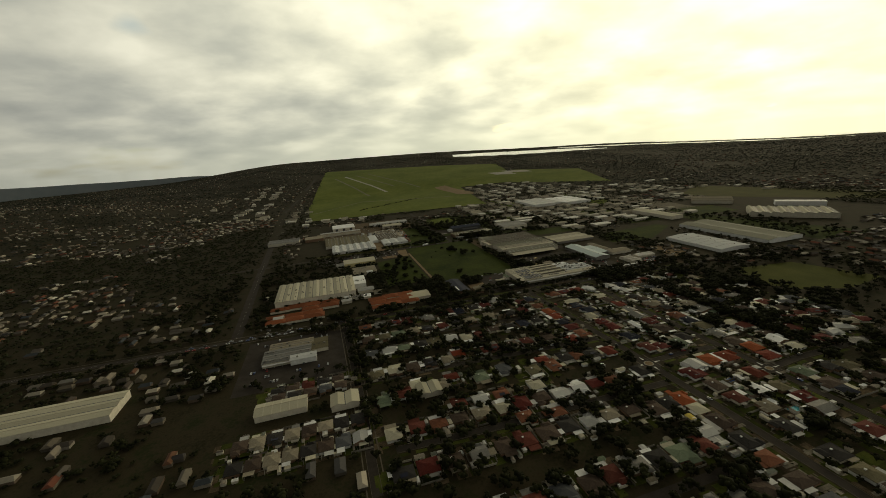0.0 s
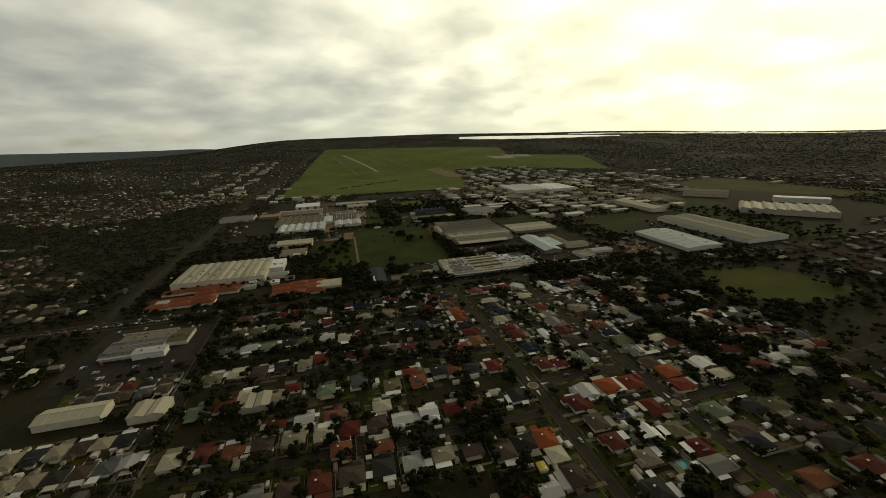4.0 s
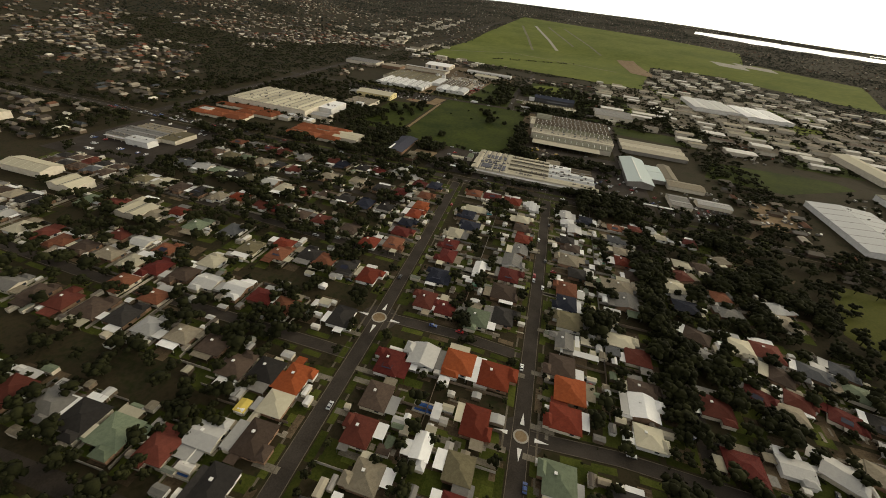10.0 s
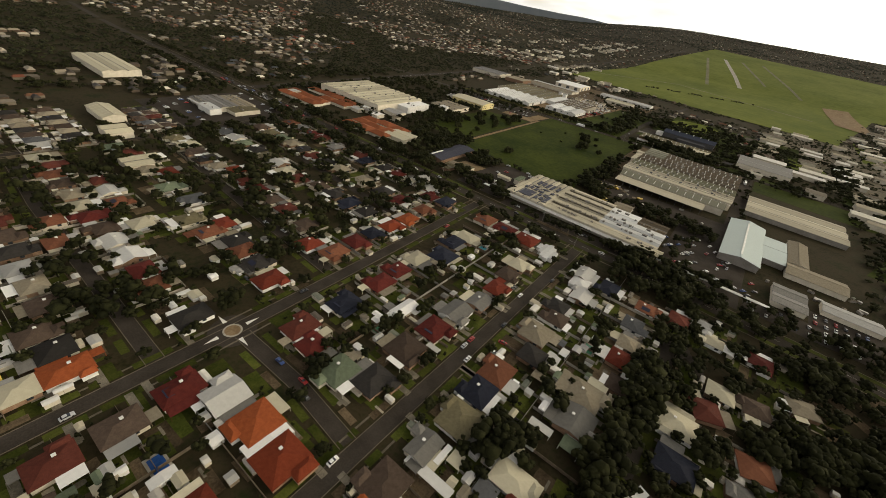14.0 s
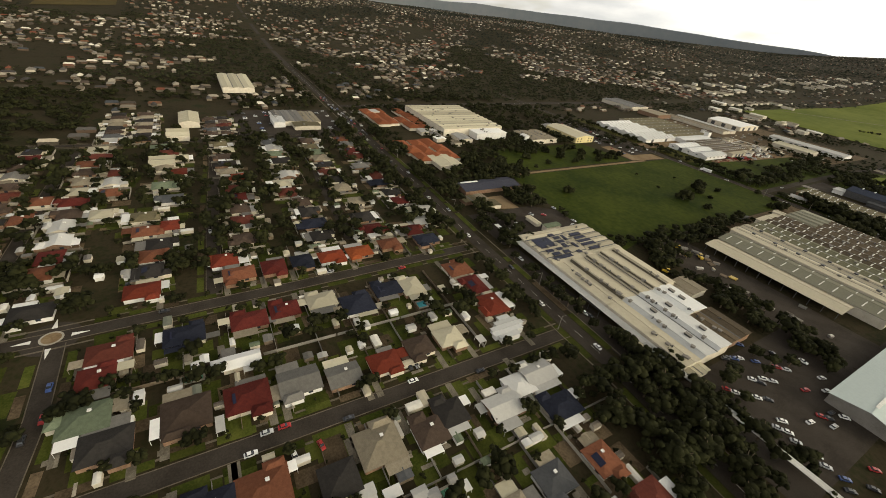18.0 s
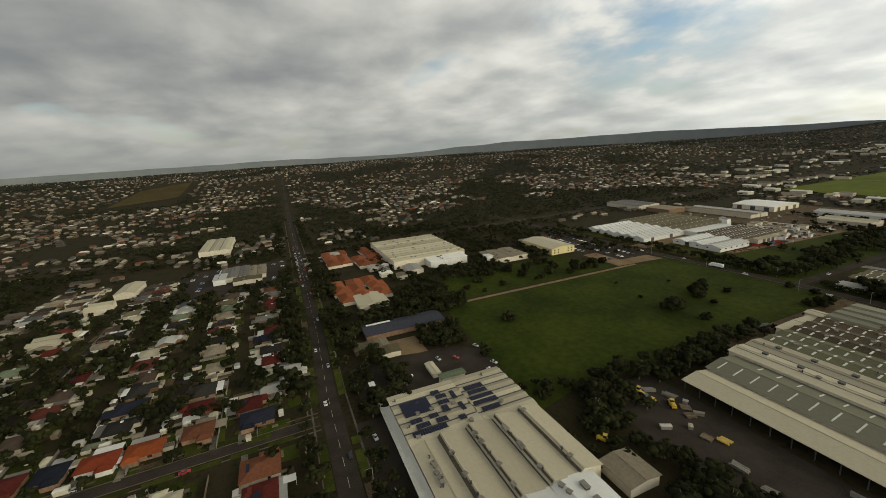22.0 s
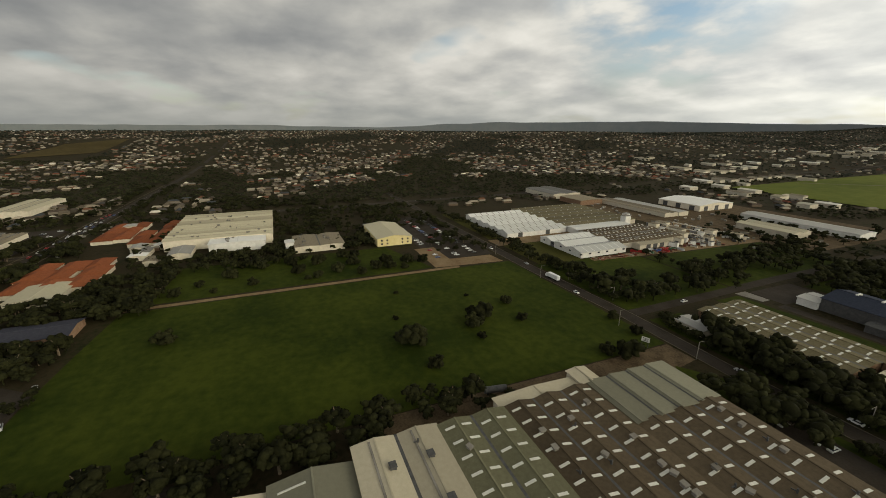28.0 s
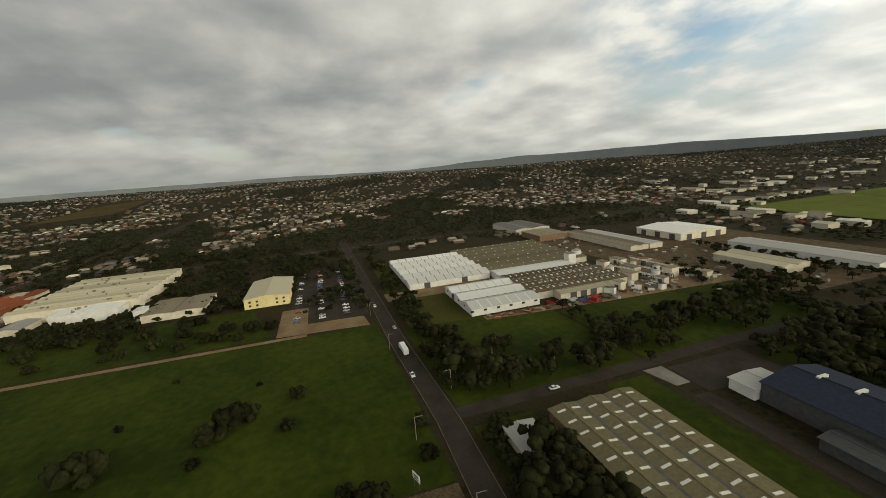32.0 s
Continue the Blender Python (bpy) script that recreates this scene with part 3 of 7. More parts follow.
def wall_windows(t, x0, y, n, step, zs, size=(1.4, 1.3), axis="x"):
    for z in zs:
        for i in range(n):
            p = x0 + i * step
            s = Shape().box(p - size[0] / 2, y - 0.08, z, p + size[0] / 2, y + 0.08, z + size[1]) if axis == "x" else Shape().box(y - 0.08, p - size[0] / 2, z, y + 0.08, p + size[0] / 2, z + size[1])
            part("window", s.mesh("window", MAT["glass"]), t)


# the long works beside the arterial road
hall("factory", 0, 249, 38, 283, 6.3, "factory", "cream", "cream ribbed-roof end of a factory carrying solar panels", "factory", bays=5, rise=0.5, along="y", vents=8)
hall("factory", 0.4, 284.4, 38, 311, 6.3, "factory", "cream", "cream ribbed-roof rear end of a factory carrying solar panels", "factory", bays=6, rise=0.45, along="y", vents=2)
hall("factory", 38.5, 249.2, 80, 260.6, 6.3, "factory", "cream", "cream front range of a factory along the street", "factory", bays=1, rise=0.5, vents=10)
hall("factory", 38.5, 260.9, 80, 300.4, 6.3, "factory", "cream", "cream sawtooth factory roof with dark glazed steps", "factory", bays=3, rise=2.0, saw=0.11, glazed=True, vents=24)
hall("factory", 38.5, 300.7, 80, 310.6, 6.3, "factory", "cream", "cream rear range of a factory with a dark glazed step", "factory", bays=1, rise=1.8, saw=0.14, glazed=True, vents=3)
hall("factory", 80.5, 249.2, 128, 260.6, 6.3, "factory", "cream", "pale cream front range of a factory along the street", "factory", bays=1, rise=0.5, vents=6)
f1c = hall("factory", 80.5, 260.9, 128, 287.3, 6.3, "factory_white", "cream", "white-painted sawtooth factory roof with dark louvres", "factory", bays=2, rise=1.3, saw=0.2, vents=14)
f1d = hall("factory", 80.5, 287.6, 104, 305, 6.3, "factory_white", "cream", "white-painted rear bay of a factory roof", "factory", bays=1, rise=1.3, saw=0.2, vents=4)
hall("factory_annex", 104.5, 288, 127, 311, 4.8, "factory_brown", "brick", "brown low-roofed factory annex beside a car park", "factory", bays=2, rise=0.6, vents=5)
hall("factory_annex", 77, 313, 92, 327, 4.6, "tan", "cream", "small tan-roofed shed at the back of a factory", "shed", bays=1, rise=0.8)
hall("porch", 128.6, 249.5, 133, 262, 3.4, "cream", "cream", "small cream-roofed factory entrance porch", "porch", bays=2, rise=0.6)
aw = thing("awning", 41, 247.3, 0, "long white street awning along a factory front", "awning")
part("roof", Shape().box(-37, -1.8, 4.3, 84, 1.4, 4.55).mesh("awning_roof", RM["white"]), aw)
for i in range(14):
    part("post", Shape().box(-0.08, -0.08, 0, 0.08, 0.08, 4.3).mesh("post", MAT["steel_dark"]) if i == 0 else aw.children[1].data, aw, pose(-35 + i * 9.0, -1.6, 0))

for x0, x1, y0, y1, z, paint, words in ((65.5, 81, 242.6, 246.2, 3.9, "dark", "dark glazed awning over a factory entrance"), (96.5, 113, 242.4, 246.2, 4.0, "cream", "cream loading awning along a factory front")):
    t = thing("awning", (x0 + x1) / 2, (y0 + y1) / 2, 0, words, "awning")
    a, b = (x1 - x0) / 2, (y1 - y0) / 2
    part("roof", Shape().box(-a, -b, z, a, b, z + 0.2).mesh("awning_sheet", RM[paint]), t)
    for px in (-a + 0.3, 0, a - 0.3):
        part("post", Shape().box(px - 0.1, -b + 0.2, 0, px + 0.1, -b + 0.4, z).mesh("awning_post", MAT["steel_dark"]), t)


def solar_array(x, y, z, nx, ny, sx=1.7, sy=1.0, tilt=8, label="rows of dark blue solar panels on a roof"):
    t = thing("solar_array", x, y, 0, label, "solar panels", z=z)
    pm = Shape().box(-sx / 2, -sy / 2, 0.05, sx / 2, sy / 2, 0.10).mesh("panel", MAT["solar"])
    part("rail", Shape().box(-nx * sx / 2, -ny * (sy + 0.06) / 2, -0.6, nx * sx / 2, -ny * (sy + 0.06) / 2 + 0.08, 0.05).mesh("rail", MAT["steel_dark"]), t)
    part("rail", Shape().box(-nx * sx / 2, ny * (sy + 0.06) / 2 - 0.08, -0.6, nx * sx / 2, ny * (sy + 0.06) / 2, 0.05).mesh("rail", MAT["steel_dark"]), t)
    for i in range(nx):
        for j in range(ny):
            part("panel", pm, t, pose((i - (nx - 1) / 2) * (sx + 0.05), (j - (ny - 1) / 2) * (sy + 0.05), 0.02, 0, 0, 0))
    return t


for gx, n in ((12.0, 9), (16.6, 9), (21.2, 11), (25.4, 11), (31.0, 8)):
    solar_array(gx, 291.0, 7.05, 2, n, 1.55, 1.05)
for gx, gy, n, m in ((15.0, 259.2, 7, 13), (33.4, 259.5, 2, 15), (24.6, 256, 2, 5), (28.8, 258, 2, 6), (24.6, 264.5, 2, 4), (28.8, 267, 2, 5), (8, 271.5, 2, 4), (12.2, 273, 2, 5), (17, 272.5, 2, 5), (22, 271.5, 3, 3), (13.5, 279, 4, 2), (24, 279.2, 4, 2), (31.5, 276, 2, 3)):
    solar_array(gx, gy, 7.15, n, m, 1.6, 1.0)

# the great brown-roofed works by the field
hall("loading_canopy", 55, 387.4, 141.5, 405.6, 5.4, "factory", "posts", "pale loading canopy on steel posts along a factory side", "canopy", bays=1, rise=1.5, saw=0.55)
gr = hall("factory", 54, 406, 158, 429, 6.6, "factory_green", "cream", "grey-green factory roof with two rows of slanted skylights", "factory", bays=1, rise=2.0, lights=(13, 0.65, 7.4, (0.26,)))
lit = Shape().box(-0.32, -2.5, -0.1, 0.32, 2.5, 0.14).mesh("skylight", MAT["skylight"])
for k in range(12):
    part("skylight", lit, gr, pose(-37.2 + 8.4 * k, 7.0, 7.5, -9.5, 0, 3))
cream_roof = hall("factory", 50, 429.6, 162, 456.8, 8.3, "factory", "cream", "cream factory roof with walkways and rows of fans", "factory", bays=2, rise=0.9, vents=14)
fan = Shape().box(-1.1, -0.9, -0.5, 1.1, 0.9, 0.9).box(-1.3, -1.1, 0.9, 1.3, 1.1, 1.05).mesh("exhaust_fan", MAT["steel_dark"])
lane = Shape().box(-55.5, -0.35, 0, 55.5, 0.35, 0.12).mesh("walkway", MAT["concrete"])
for py, z, wy in ((-4.2, 9.0, -8.6), (7.3, 9.2, 4.9)):
    part("walkway", lane, cream_roof, pose(0, wy, 9.12))
    for k in range(6):
        part("exhaust_fan", fan, cream_roof, pose(-43.5 + 15.9 * k, py, z))
hall("factory", 51, 457.2, 162, 481.6, 8.3, "factory_olive", "cream", "olive-grey factory roof with narrow skylights", "factory", bays=2, rise=1.0, lights=(17, 0.9, 3.4, (0.25, 0.72)), vents=8)
hall("factory", 51, 482, 162, 518.6, 8.0, "factory_brown", "cream", "dark brown many-ridged factory roof dotted with skylights", "factory", bays=3, rise=1.1, lights=(17, 0.9, 3.4, (0.25, 0.74)), vents=26)
hall("factory", 75, 519, 162, 558, 8.0, "factory_brown", "cream", "dark brown many-ridged factory roof dotted with skylights", "factory", bays=3, rise=1.1, lights=(13, 0.9, 3.4, (0.25, 0.74)), vents=22)
hall("factory", 50.5, 519, 74.5, 558, 8.4, "factory_green", "cream", "plain pale grey-green corner roof of a factory", "factory", bays=4, rise=0.5, saw=0.12)
hall("factory_annex", 44.5, 481.5, 50.4, 516, 7.4, "factory", "cream", "low pale lean-to roof along a factory wall", "lean-to", bays=1, rise=0.6)
hall("factory_annex", 41.5, 516.5, 50.3, 525, 8.4, "factory", "cream", "small tan-roofed plant room at a factory corner", "shed", bays=1, rise=0.5)

# works across the road
hall("factory", -266, 617, -172, 686, 4.8, "factory_white", "white_wall", "white sawtooth works hall with panelled roofs", "factory", bays=6, rise=2.2, along="y", saw=0.6, seams=9, seam="concrete", doors=(("e", -20, 5, 5), ("e", 12, 5, 5)))
f3b = hall("factory", -151, 640, -95, 688, 4.8, "factory_white", "white_wall", "pale three-ridged works hall with small windows", "factory", bays=3, rise=2.0, along="y", seams=7, doors=(("s", -10, 5, 5),))
wall_windows(f3b, -24, 28.1, 6, 9, (2.6,), (2.2, 1.2), axis="y")
wall_windows(f3b, -22, -24.1, 4, 12, (2.6,), (2.2, 1.2))
hall("factory", -280, 687, -176, 784, 5.0, "olive", "cream", "wide tan flat factory roof with small skylights", "factory", bays=7, rise=0.9, along="y", lights=(9, 1.0, 1.6, (0.5,)))
hall("factory_annex", -175.5, 688, -157, 757, 5.2, "factory_white", "white_wall", "long low pale link building between factories", "factory", bays=1, rise=0.8, along="y")
hall("factory", -156.5, 689, -104, 766, 5.2, "factory_brown", "cream", "dark factory roof crowded with small white skylights", "factory", bays=4, rise=1.3, along="y", lights=(15, 1.2, 2.2, (0.3, 0.7)), vents=26)
hall("factory_annex", -103.5, 704, -95, 740, 4.6, "factory", "cream", "cream works building with open bays", "factory", bays=1, rise=0.7, along="y", doors=(("e", -8, 5, 4.5), ("e", 0, 5, 4.5), ("e", 8, 5, 4.5)))
hall("warehouse", -300, 842, -186, 864, 5, "tan", "cream", "long low tan-roofed warehouse", bays=2, rise=0.8)
hall("warehouse", -292, 864.5, -185, 880, 5, "light", "cream", "long low pale-roofed range beside a warehouse", bays=1, rise=0.8)
hall("warehouse", -258, 915, -196, 978, 7.5, "white", "cream", "very big white-roofed warehouse with dark roller doors", bays=1, rise=2.4, along="x", doors=(("e", -20, 7, 6), ("e", 0, 7, 6), ("e", 20, 7, 6), ("s", -20, 7, 6), ("s", 0, 7, 6), ("s", 20, 7, 6)))
hall("warehouse", -150, 922, -40, 950, 6, "light", "white_wall", "long narrow white-roofed industrial shed", bays=1, rise=1.6)
hall("warehouse", -120, 868, -66, 896, 6, "cream", "cream", "cream-roofed shed with a curved light strip", bays=2, rise=1.6)
hall("warehouse", -420, 800, -345, 850, 7, "grey", "cream", "low grey-roofed industrial building", bays=2, rise=1.2)
hall("warehouse", -330, 800, -285, 838, 7, "tan", "brick", "low square tan-roofed factory office", "office", bays=1, rise=0.6)

# sheds past the junction
hall("workshop", 17, 626, 83, 661, 5.5, "olive", "brick", "low olive-brown workshop with rows of white skylights", "workshop", bays=3, rise=0.7, lights=(10, 0.9, 3.2, (0.25, 0.75)))
hall("shed", 17, 608, 33, 619, 3.6, "light", "cream", "small pale flat-roofed shed among trees", "shed", bays=1, rise=0.4)
bl = hall("warehouse", 35.5, 703, 112, 733, 7.5, "blue", "steel_dark", "long dark blue steel shed with white roof vents", "warehouse", bays=1, rise=3.0)
for i in range(6):
    part("roof_vent", Shape().box(-0.6, -2.4, -0.5, 0.6, 2.4, 0.5).mesh("ridge_vent", MAT["skylight"]), bl, pose(-29 + i * 11, 1, 10.5))
hall("warehouse_office", 25, 701, 35, 718, 4.5, "light", "white_wall", "pale flat-roofed office at the end of a blue shed", "office", bays=1, rise=0.6)
hall("warehouse", 60, 693, 100, 702.5, 4, "slate", "steel_dark", "blue-grey lean-to along a blue steel shed", "lean-to", bays=1, rise=0.6)
hall("workshop", 83.5, 650.5, 114, 661.5, 5.5, "olive", "brick", "olive-brown workshop wing with white skylights", "workshop", bays=1, rise=0.7, lights=(5, 0.9, 3.2, (0.25, 0.75)))
hall("workshop", 88, 632, 116, 648, 5.6, "cream", "cream", "pale flat-roofed workshop wing behind trees", "workshop", bays=1, rise=0.4)
hall("warehouse", 150, 640, 215, 700, 7, "grey", "cream", "grey-roofed industrial shed behind trees", bays=2, rise=2)

# works to the east
hall("workshop", 167, 302, 195, 396, 5.4, "pale_teal", "concrete", "tall silver-roofed workshop with a centre ridge", "workshop", bays=1, rise=2.6, along="y")
hall("workshop", 195.6, 328, 212, 380, 4.8, "pale_teal", "concrete", "silver-roofed side bay of a workshop", "workshop", bays=1, rise=0.8)
hall("warehouse", 176, 438, 262, 497, 4.8, "factory", "concrete", "long cream warehouse with three low ridges", bays=3, rise=1.2)
hall("workshop", 214, 340, 228, 394, 4.4, "tan", "cream", "low tan-roofed workshop wing", "workshop", bays=1, rise=1.2, along="y")
hall("workshop", 213, 317, 252, 339.4, 4.2, "tan", "cream", "tan barrel-roofed brick workshop", "workshop", bays=1, rise=1.8)
hall("workshop", 205.5, 260, 225.5, 290, 3.8, "grey", "cream", "grey flat-roofed workshop beside a car park", "workshop", bays=2, rise=0.8)
hall("workshop", 235, 278, 268, 293, 3.6, "light", "cream", "long pale narrow-roofed workshop building", "workshop", bays=1, rise=1.0)
hall("warehouse", 366, 236, 430, 352, 5.6, "factory_white", "white_wall", "long white warehouse with dark roof seams", bays=1, rise=2.0, along="y", seams=7, seam="concrete", vents=8)
hall("warehouse", 478, 238, 560, 430, 6.6, "factory_green", "white_wall", "long grey-green warehouse beside a white one", bays=2, rise=2.4, along="y", seams=7)
hall("warehouse", 682, 352, 838, 440, 10, "cream", "cream", "tall cream warehouse with dark sawtooth glazing", bays=8, rise=3.4, along="y", saw=0.8, rz=-48, glazed=True)
hall("warehouse", 845, 450, 945, 478, 11, "white", "white_wall", "white front range of a sawtooth warehouse", bays=1, rise=1.0, rz=-48)
hall("warehouse", 760, 600, 860, 680, 9, "tan", "cream", "low tan-roofed warehouse by a green strip", bays=4, rise=2, rz=-48)
hall("warehouse", 528, 500, 562, 635, 8, "cream", "cream", "very long pale warehouse beside trees", bays=1, rise=2.2, along="y")
hall("warehouse", 385, 905, 480, 1050, 8, "light", "white_wall", "large pale industrial warehouse with low ridges", bays=3, rise=1.6, along="y")
hall("warehouse", 485, 885, 580, 1020, 8, "white", "white_wall", "large white industrial warehouse with low ridges", bays=3, rise=1.6, along="y")

# warehouse, orange-roofed village and shops to the west
hall("warehouse", -355, 322, -240, 408, 9.5, "cream", "cream", "large cream ribbed-roof warehouse with roof vents", bays=11, rise=0.9, along="y", vents=34)
hall("warehouse_annex", -239.5, 358, -221, 402, 8.0, "white", "white_wall", "white flat-roofed warehouse annex", "warehouse", bays=1, rise=0.5, vents=6)
hall("shed", -236, 330, -212, 346, 4.5, "light", "cream", "pale barrel-roofed shed beside a warehouse", "shed", bays=1, rise=1.4)
yb = hall("works_building", -248, 494, -189, 526, 7.5, "cream", "yellow_wall", "pale yellow two-storey works building with square windows", "works building", bays=1, rise=2.2, along="x")
for zz in (1.6, 4.6):
    for yy in (-12, -7, 7, 12):
        part("window", Shape().box(29.4, yy - 0.8, zz, 29.6, yy + 0.8, zz + 1.5).mesh("window", MAT["glass"]), yb)
hall("works_building", -262, 496, -248.5, 516, 5.0, "grey", "cream", "grey flat-roofed side wing of a works building", "works building", bays=1, rise=0.4)
hall("works_building", -235, 425, -195, 466, 5.5, "tan", "cream", "low flat tan-roofed works building with rooftop plant", "works building", bays=2, rise=0.5, vents=14)
hall("tower", -213, 418, -203, 425, 8.0, "white", "white_wall", "white square plant tower", "plant tower", bays=1, rise=0.3)
pb = hall("works_building", -101, 256, -81, 314, 3.8, "depot_slate", "brick", "low brick depot with a dark slate-blue roof", "works building", bays=1, rise=1.5, along="y")
part("roof_panel", Shape().box(-6.4, -26, 4.85, -4.4, -8, 5.2).mesh("roof_panel", RM["white"]), pb)
hall("depot", -74, 245, -63.5, 258.8, 3.2, "olive", "brick", "low tan flat-roofed depot shed", "depot", bays=2, rise=0.4)
hall("depot", -74, 259.4, -62, 267, 3.6, "tan", "brick", "low sandy-roofed depot shed", "depot", bays=1, rise=0.4)
hall("depot", -61.5, 260, -51, 271.5, 3.4, "olive", "cream", "low olive-roofed depot shed beside an earth yard", "depot", bays=1, rise=0.4)
hall("kiosk", -28.4, 279.6, -15.4, 283.9, 2.8, "cream", "cream", "narrow cream-roofed carport in a car park", "shed", bays=1, rise=0.4)
hall("lean_to", -11, 281.2, -6, 295, 4.4, "green", "cream", "sage green flat roof beside a factory end", "lean-to", bays=1, rise=0.3, along="y")
hall("hall", -169, 263, -139, 288, 4.2, "cream", "cream", "small cream-roofed community hall", "hall", bays=1, rise=1.0)
hall("shopping_centre", -350, 143, -302, 172, 5.2, "grey", "cream", "flat grey-roofed shop with rooftop plant", "shop", bays=3, rise=0.4, vents=14)
hall("shopping_centre", -346, 172.5, -300, 190, 4.6, "tan", "cream", "tan-roofed rear wing of a shop", "shop", bays=2, rise=0.4, vents=8)
hall("shopping_centre", -301.5, 158, -284, 186, 4.4, "olive", "cream", "olive-roofed side wing of a shop", "shop", bays=1, rise=0.5, vents=4)
hall("shopping_centre", -322, 138, -296, 150, 5.8, "factory_white", "white_wall", "small white-roofed shop entrance block", "shop", bays=1, rise=0.3, vents=2)
hall("shed", -344, 49, -303, 67, 5.5, "cream", "cream", "long cream ribbed-roof storage shed", "shed", bays=1, rise=2.0, seams=6)
hall("shed", -283, 39, -260, 57, 5.5, "cream", "cream", "square cream barrel-roofed storage shed", "shed", bays=2, rise=1.5, along="y")
hall("shed", -210, 28, -190, 45, 4.5, "cream", "cream", "cream ribbed storage shed", "shed", bays=2, rise=1.2, along="y")
hall("warehouse", -566, 101, -466, 141, 7, "cream", "cream", "long low cream-roofed school hall", "hall", bays=3, rise=1.0)


def hip_roof(x0, y0, x1, y1, h, colour, rise):
    A, B = (x1 - x0) / 2, (y1 - y0) / 2
    cx, cy = (x0 + x1) / 2, (y0 + y1) / 2
    i = min(A, B) * 0.96
    p, q = ((cx - A + i, cy, h + rise), (cx + A - i, cy, h + rise)) if A >= B else ((cx, cy - B + i, h + rise), (cx, cy + B - i, h + rise))
    e = [(x0, y0, h), (x1, y0, h), (x1, y1, h), (x0, y1, h)]
    v = e + [p, q] + [(x, y, h - 0.25) for x, y, _ in e]
    f = [(0, 1, 5, 4), (1, 2, 5), (2, 3, 4, 5), (3, 0, 4)] if A >= B else [(0, 1, 4), (1, 2, 5, 4), (2, 3, 5), (3, 0, 4, 5)]
    return mesh("hip_roof", v, f + [(6, 7, 1, 0), (7, 8, 2, 1), (8, 9, 3, 2), (9, 6, 0, 3), (9, 8, 7, 6)], RM[colour])


def village(x, y, w, d, wings, colour, label):
    """A complex of joined wings under hipped roofs round small courts."""
    t = thing("care_village", x, y, 0, label, "building")
    for x0, y0, x1, y1 in wings:
        part("wall", Shape().box(x0 * w + 0.6, y0 * d + 0.6, 0, x1 * w - 0.6, y1 * d - 0.6, 3.2).mesh("wing_wall", MAT["cream"]), t)
        part("roof", hip_roof(x0 * w, y0 * d, x1 * w, y1 * d, 3.2 + 0.02 * len(t.children), colour, 2.6), t)
    return t


def wings(seed, n, m):
    """Short wings set irregularly on a grid, some left out for courts."""
    r = random.Random(seed)
    out = []
    for i in range(n):
        for j in range(m):
            if r.random() < 0.84:
                a, b = (i + r.uniform(-0.06, 0.10)) / n, (j + r.uniform(-0.10, 0.14)) / m
                out.append((a, b, a + r.uniform(1.0, 1.3) / n, b + r.uniform(0.85, 1.15) / m))
    return out


village(-362, 256, 90, 62, wings(3, 4, 4), "terracotta2", "sprawling orange tiled complex of joined hip roofs")
village(-226, 249, 64, 48, wings(8, 3, 3), "terracotta2", "orange tiled complex of hip roofs round courts")
hall("hall", -352, 266, -340, 278, 4.8, "light", "cream", "small pale flat roof within a tiled complex", "hall", bays=1, rise=0.4)
for hx, hy, hw, hd, hc in ((-262, 296, 14, 10, "light"), (-246, 306, 16, 8, "grey"), (-230, 302, 10, 12, "white"), (-214, 316, 12, 9, "tan"), (-258, 312, 9, 7, "white")):
    hall("shed", hx, hy, hx + hw, hy + hd, 4.0, hc, "cream", "small pale service shed beside a warehouse", "shed", bays=1, rise=0.7)


def tank(x, y, r, h, label):
    t = thing("storage_tank", x, y, 0, label, "tank")
    s = Shape()
    n = 20
    ring = [(r * math.cos(2 * math.pi * k / n), r * math.sin(2 * math.pi * k / n)) for k in range(n)]
    s.add([(a, b, 0) for a, b in ring] + [(a, b, h) for a, b in ring], [(k, (k + 1) % n, n + (k + 1) % n, n + k) for k in range(n)])
    part("shell", s.mesh("tank_shell", MAT["white_wall"]), t)
    s = Shape().add([(a * 1.03, b * 1.03, h) for a, b in ring] + [(0, 0, h + r * 0.35)], [(k, (k + 1) % n, n) for k in range(n)])
    part("lid", s.mesh("tank_lid", RM["light"]), t)


tank(-186, 780, 4.2, 9.5, "tall white cylindrical silo beside a factory")
for k, (x, y) in enumerate(((-98, 764), (-134, 776), (-104, 792), (-140, 804), (-118, 806))):
    tank(x, y, 2.2 + 0.4 * (k % 3), 4 + k % 3, "small white process tank in a works yard")

# grass, yards and car parks
patch("field", [(-109.5, 327), (-65, 322), (-33, 319.2), (36, 316.5), (30, 340), (30, 586), (-111.5, 582)], 0.04, MAT["grass"], "open green grass field with scattered bushes", "field")
patch("scrub", [(-186, 345), (-118, 338), (-119, 520), (-186, 500)], 0.035, MAT["grass"], "rough green strip with bushes beside a field", "field")
patch("dirt_track", [(-115, 329), (-111, 327.5), (-112, 540), (-116, 540)], 0.06, MAT["dirt"], "pale dirt track along a field edge", "track")
patch("dirt_apron", [(-170, 522), (-118, 522), (-113, 578), (-132, 576), (-134, 540), (-170, 540)], 0.07, MAT["dirt"], "bare orange dirt apron beside a car park", "ground")
patch("car_park", [(84, 567), (160, 567), (160, 582), (84, 582)], 0.056, MAT["asphalt"], "narrow asphalt parking strip behind a factory", "car park")
patch("car_park", rect(-300, 528, -134, 580), 0.05, MAT["asphalt"], "asphalt works car park", "car park")
patch("verge", [(-95, 595.5), (-6, 598.5), (-7, 690), (-92, 690)], 0.04, MAT["grass"], "green grass reserve beside a works", "field")
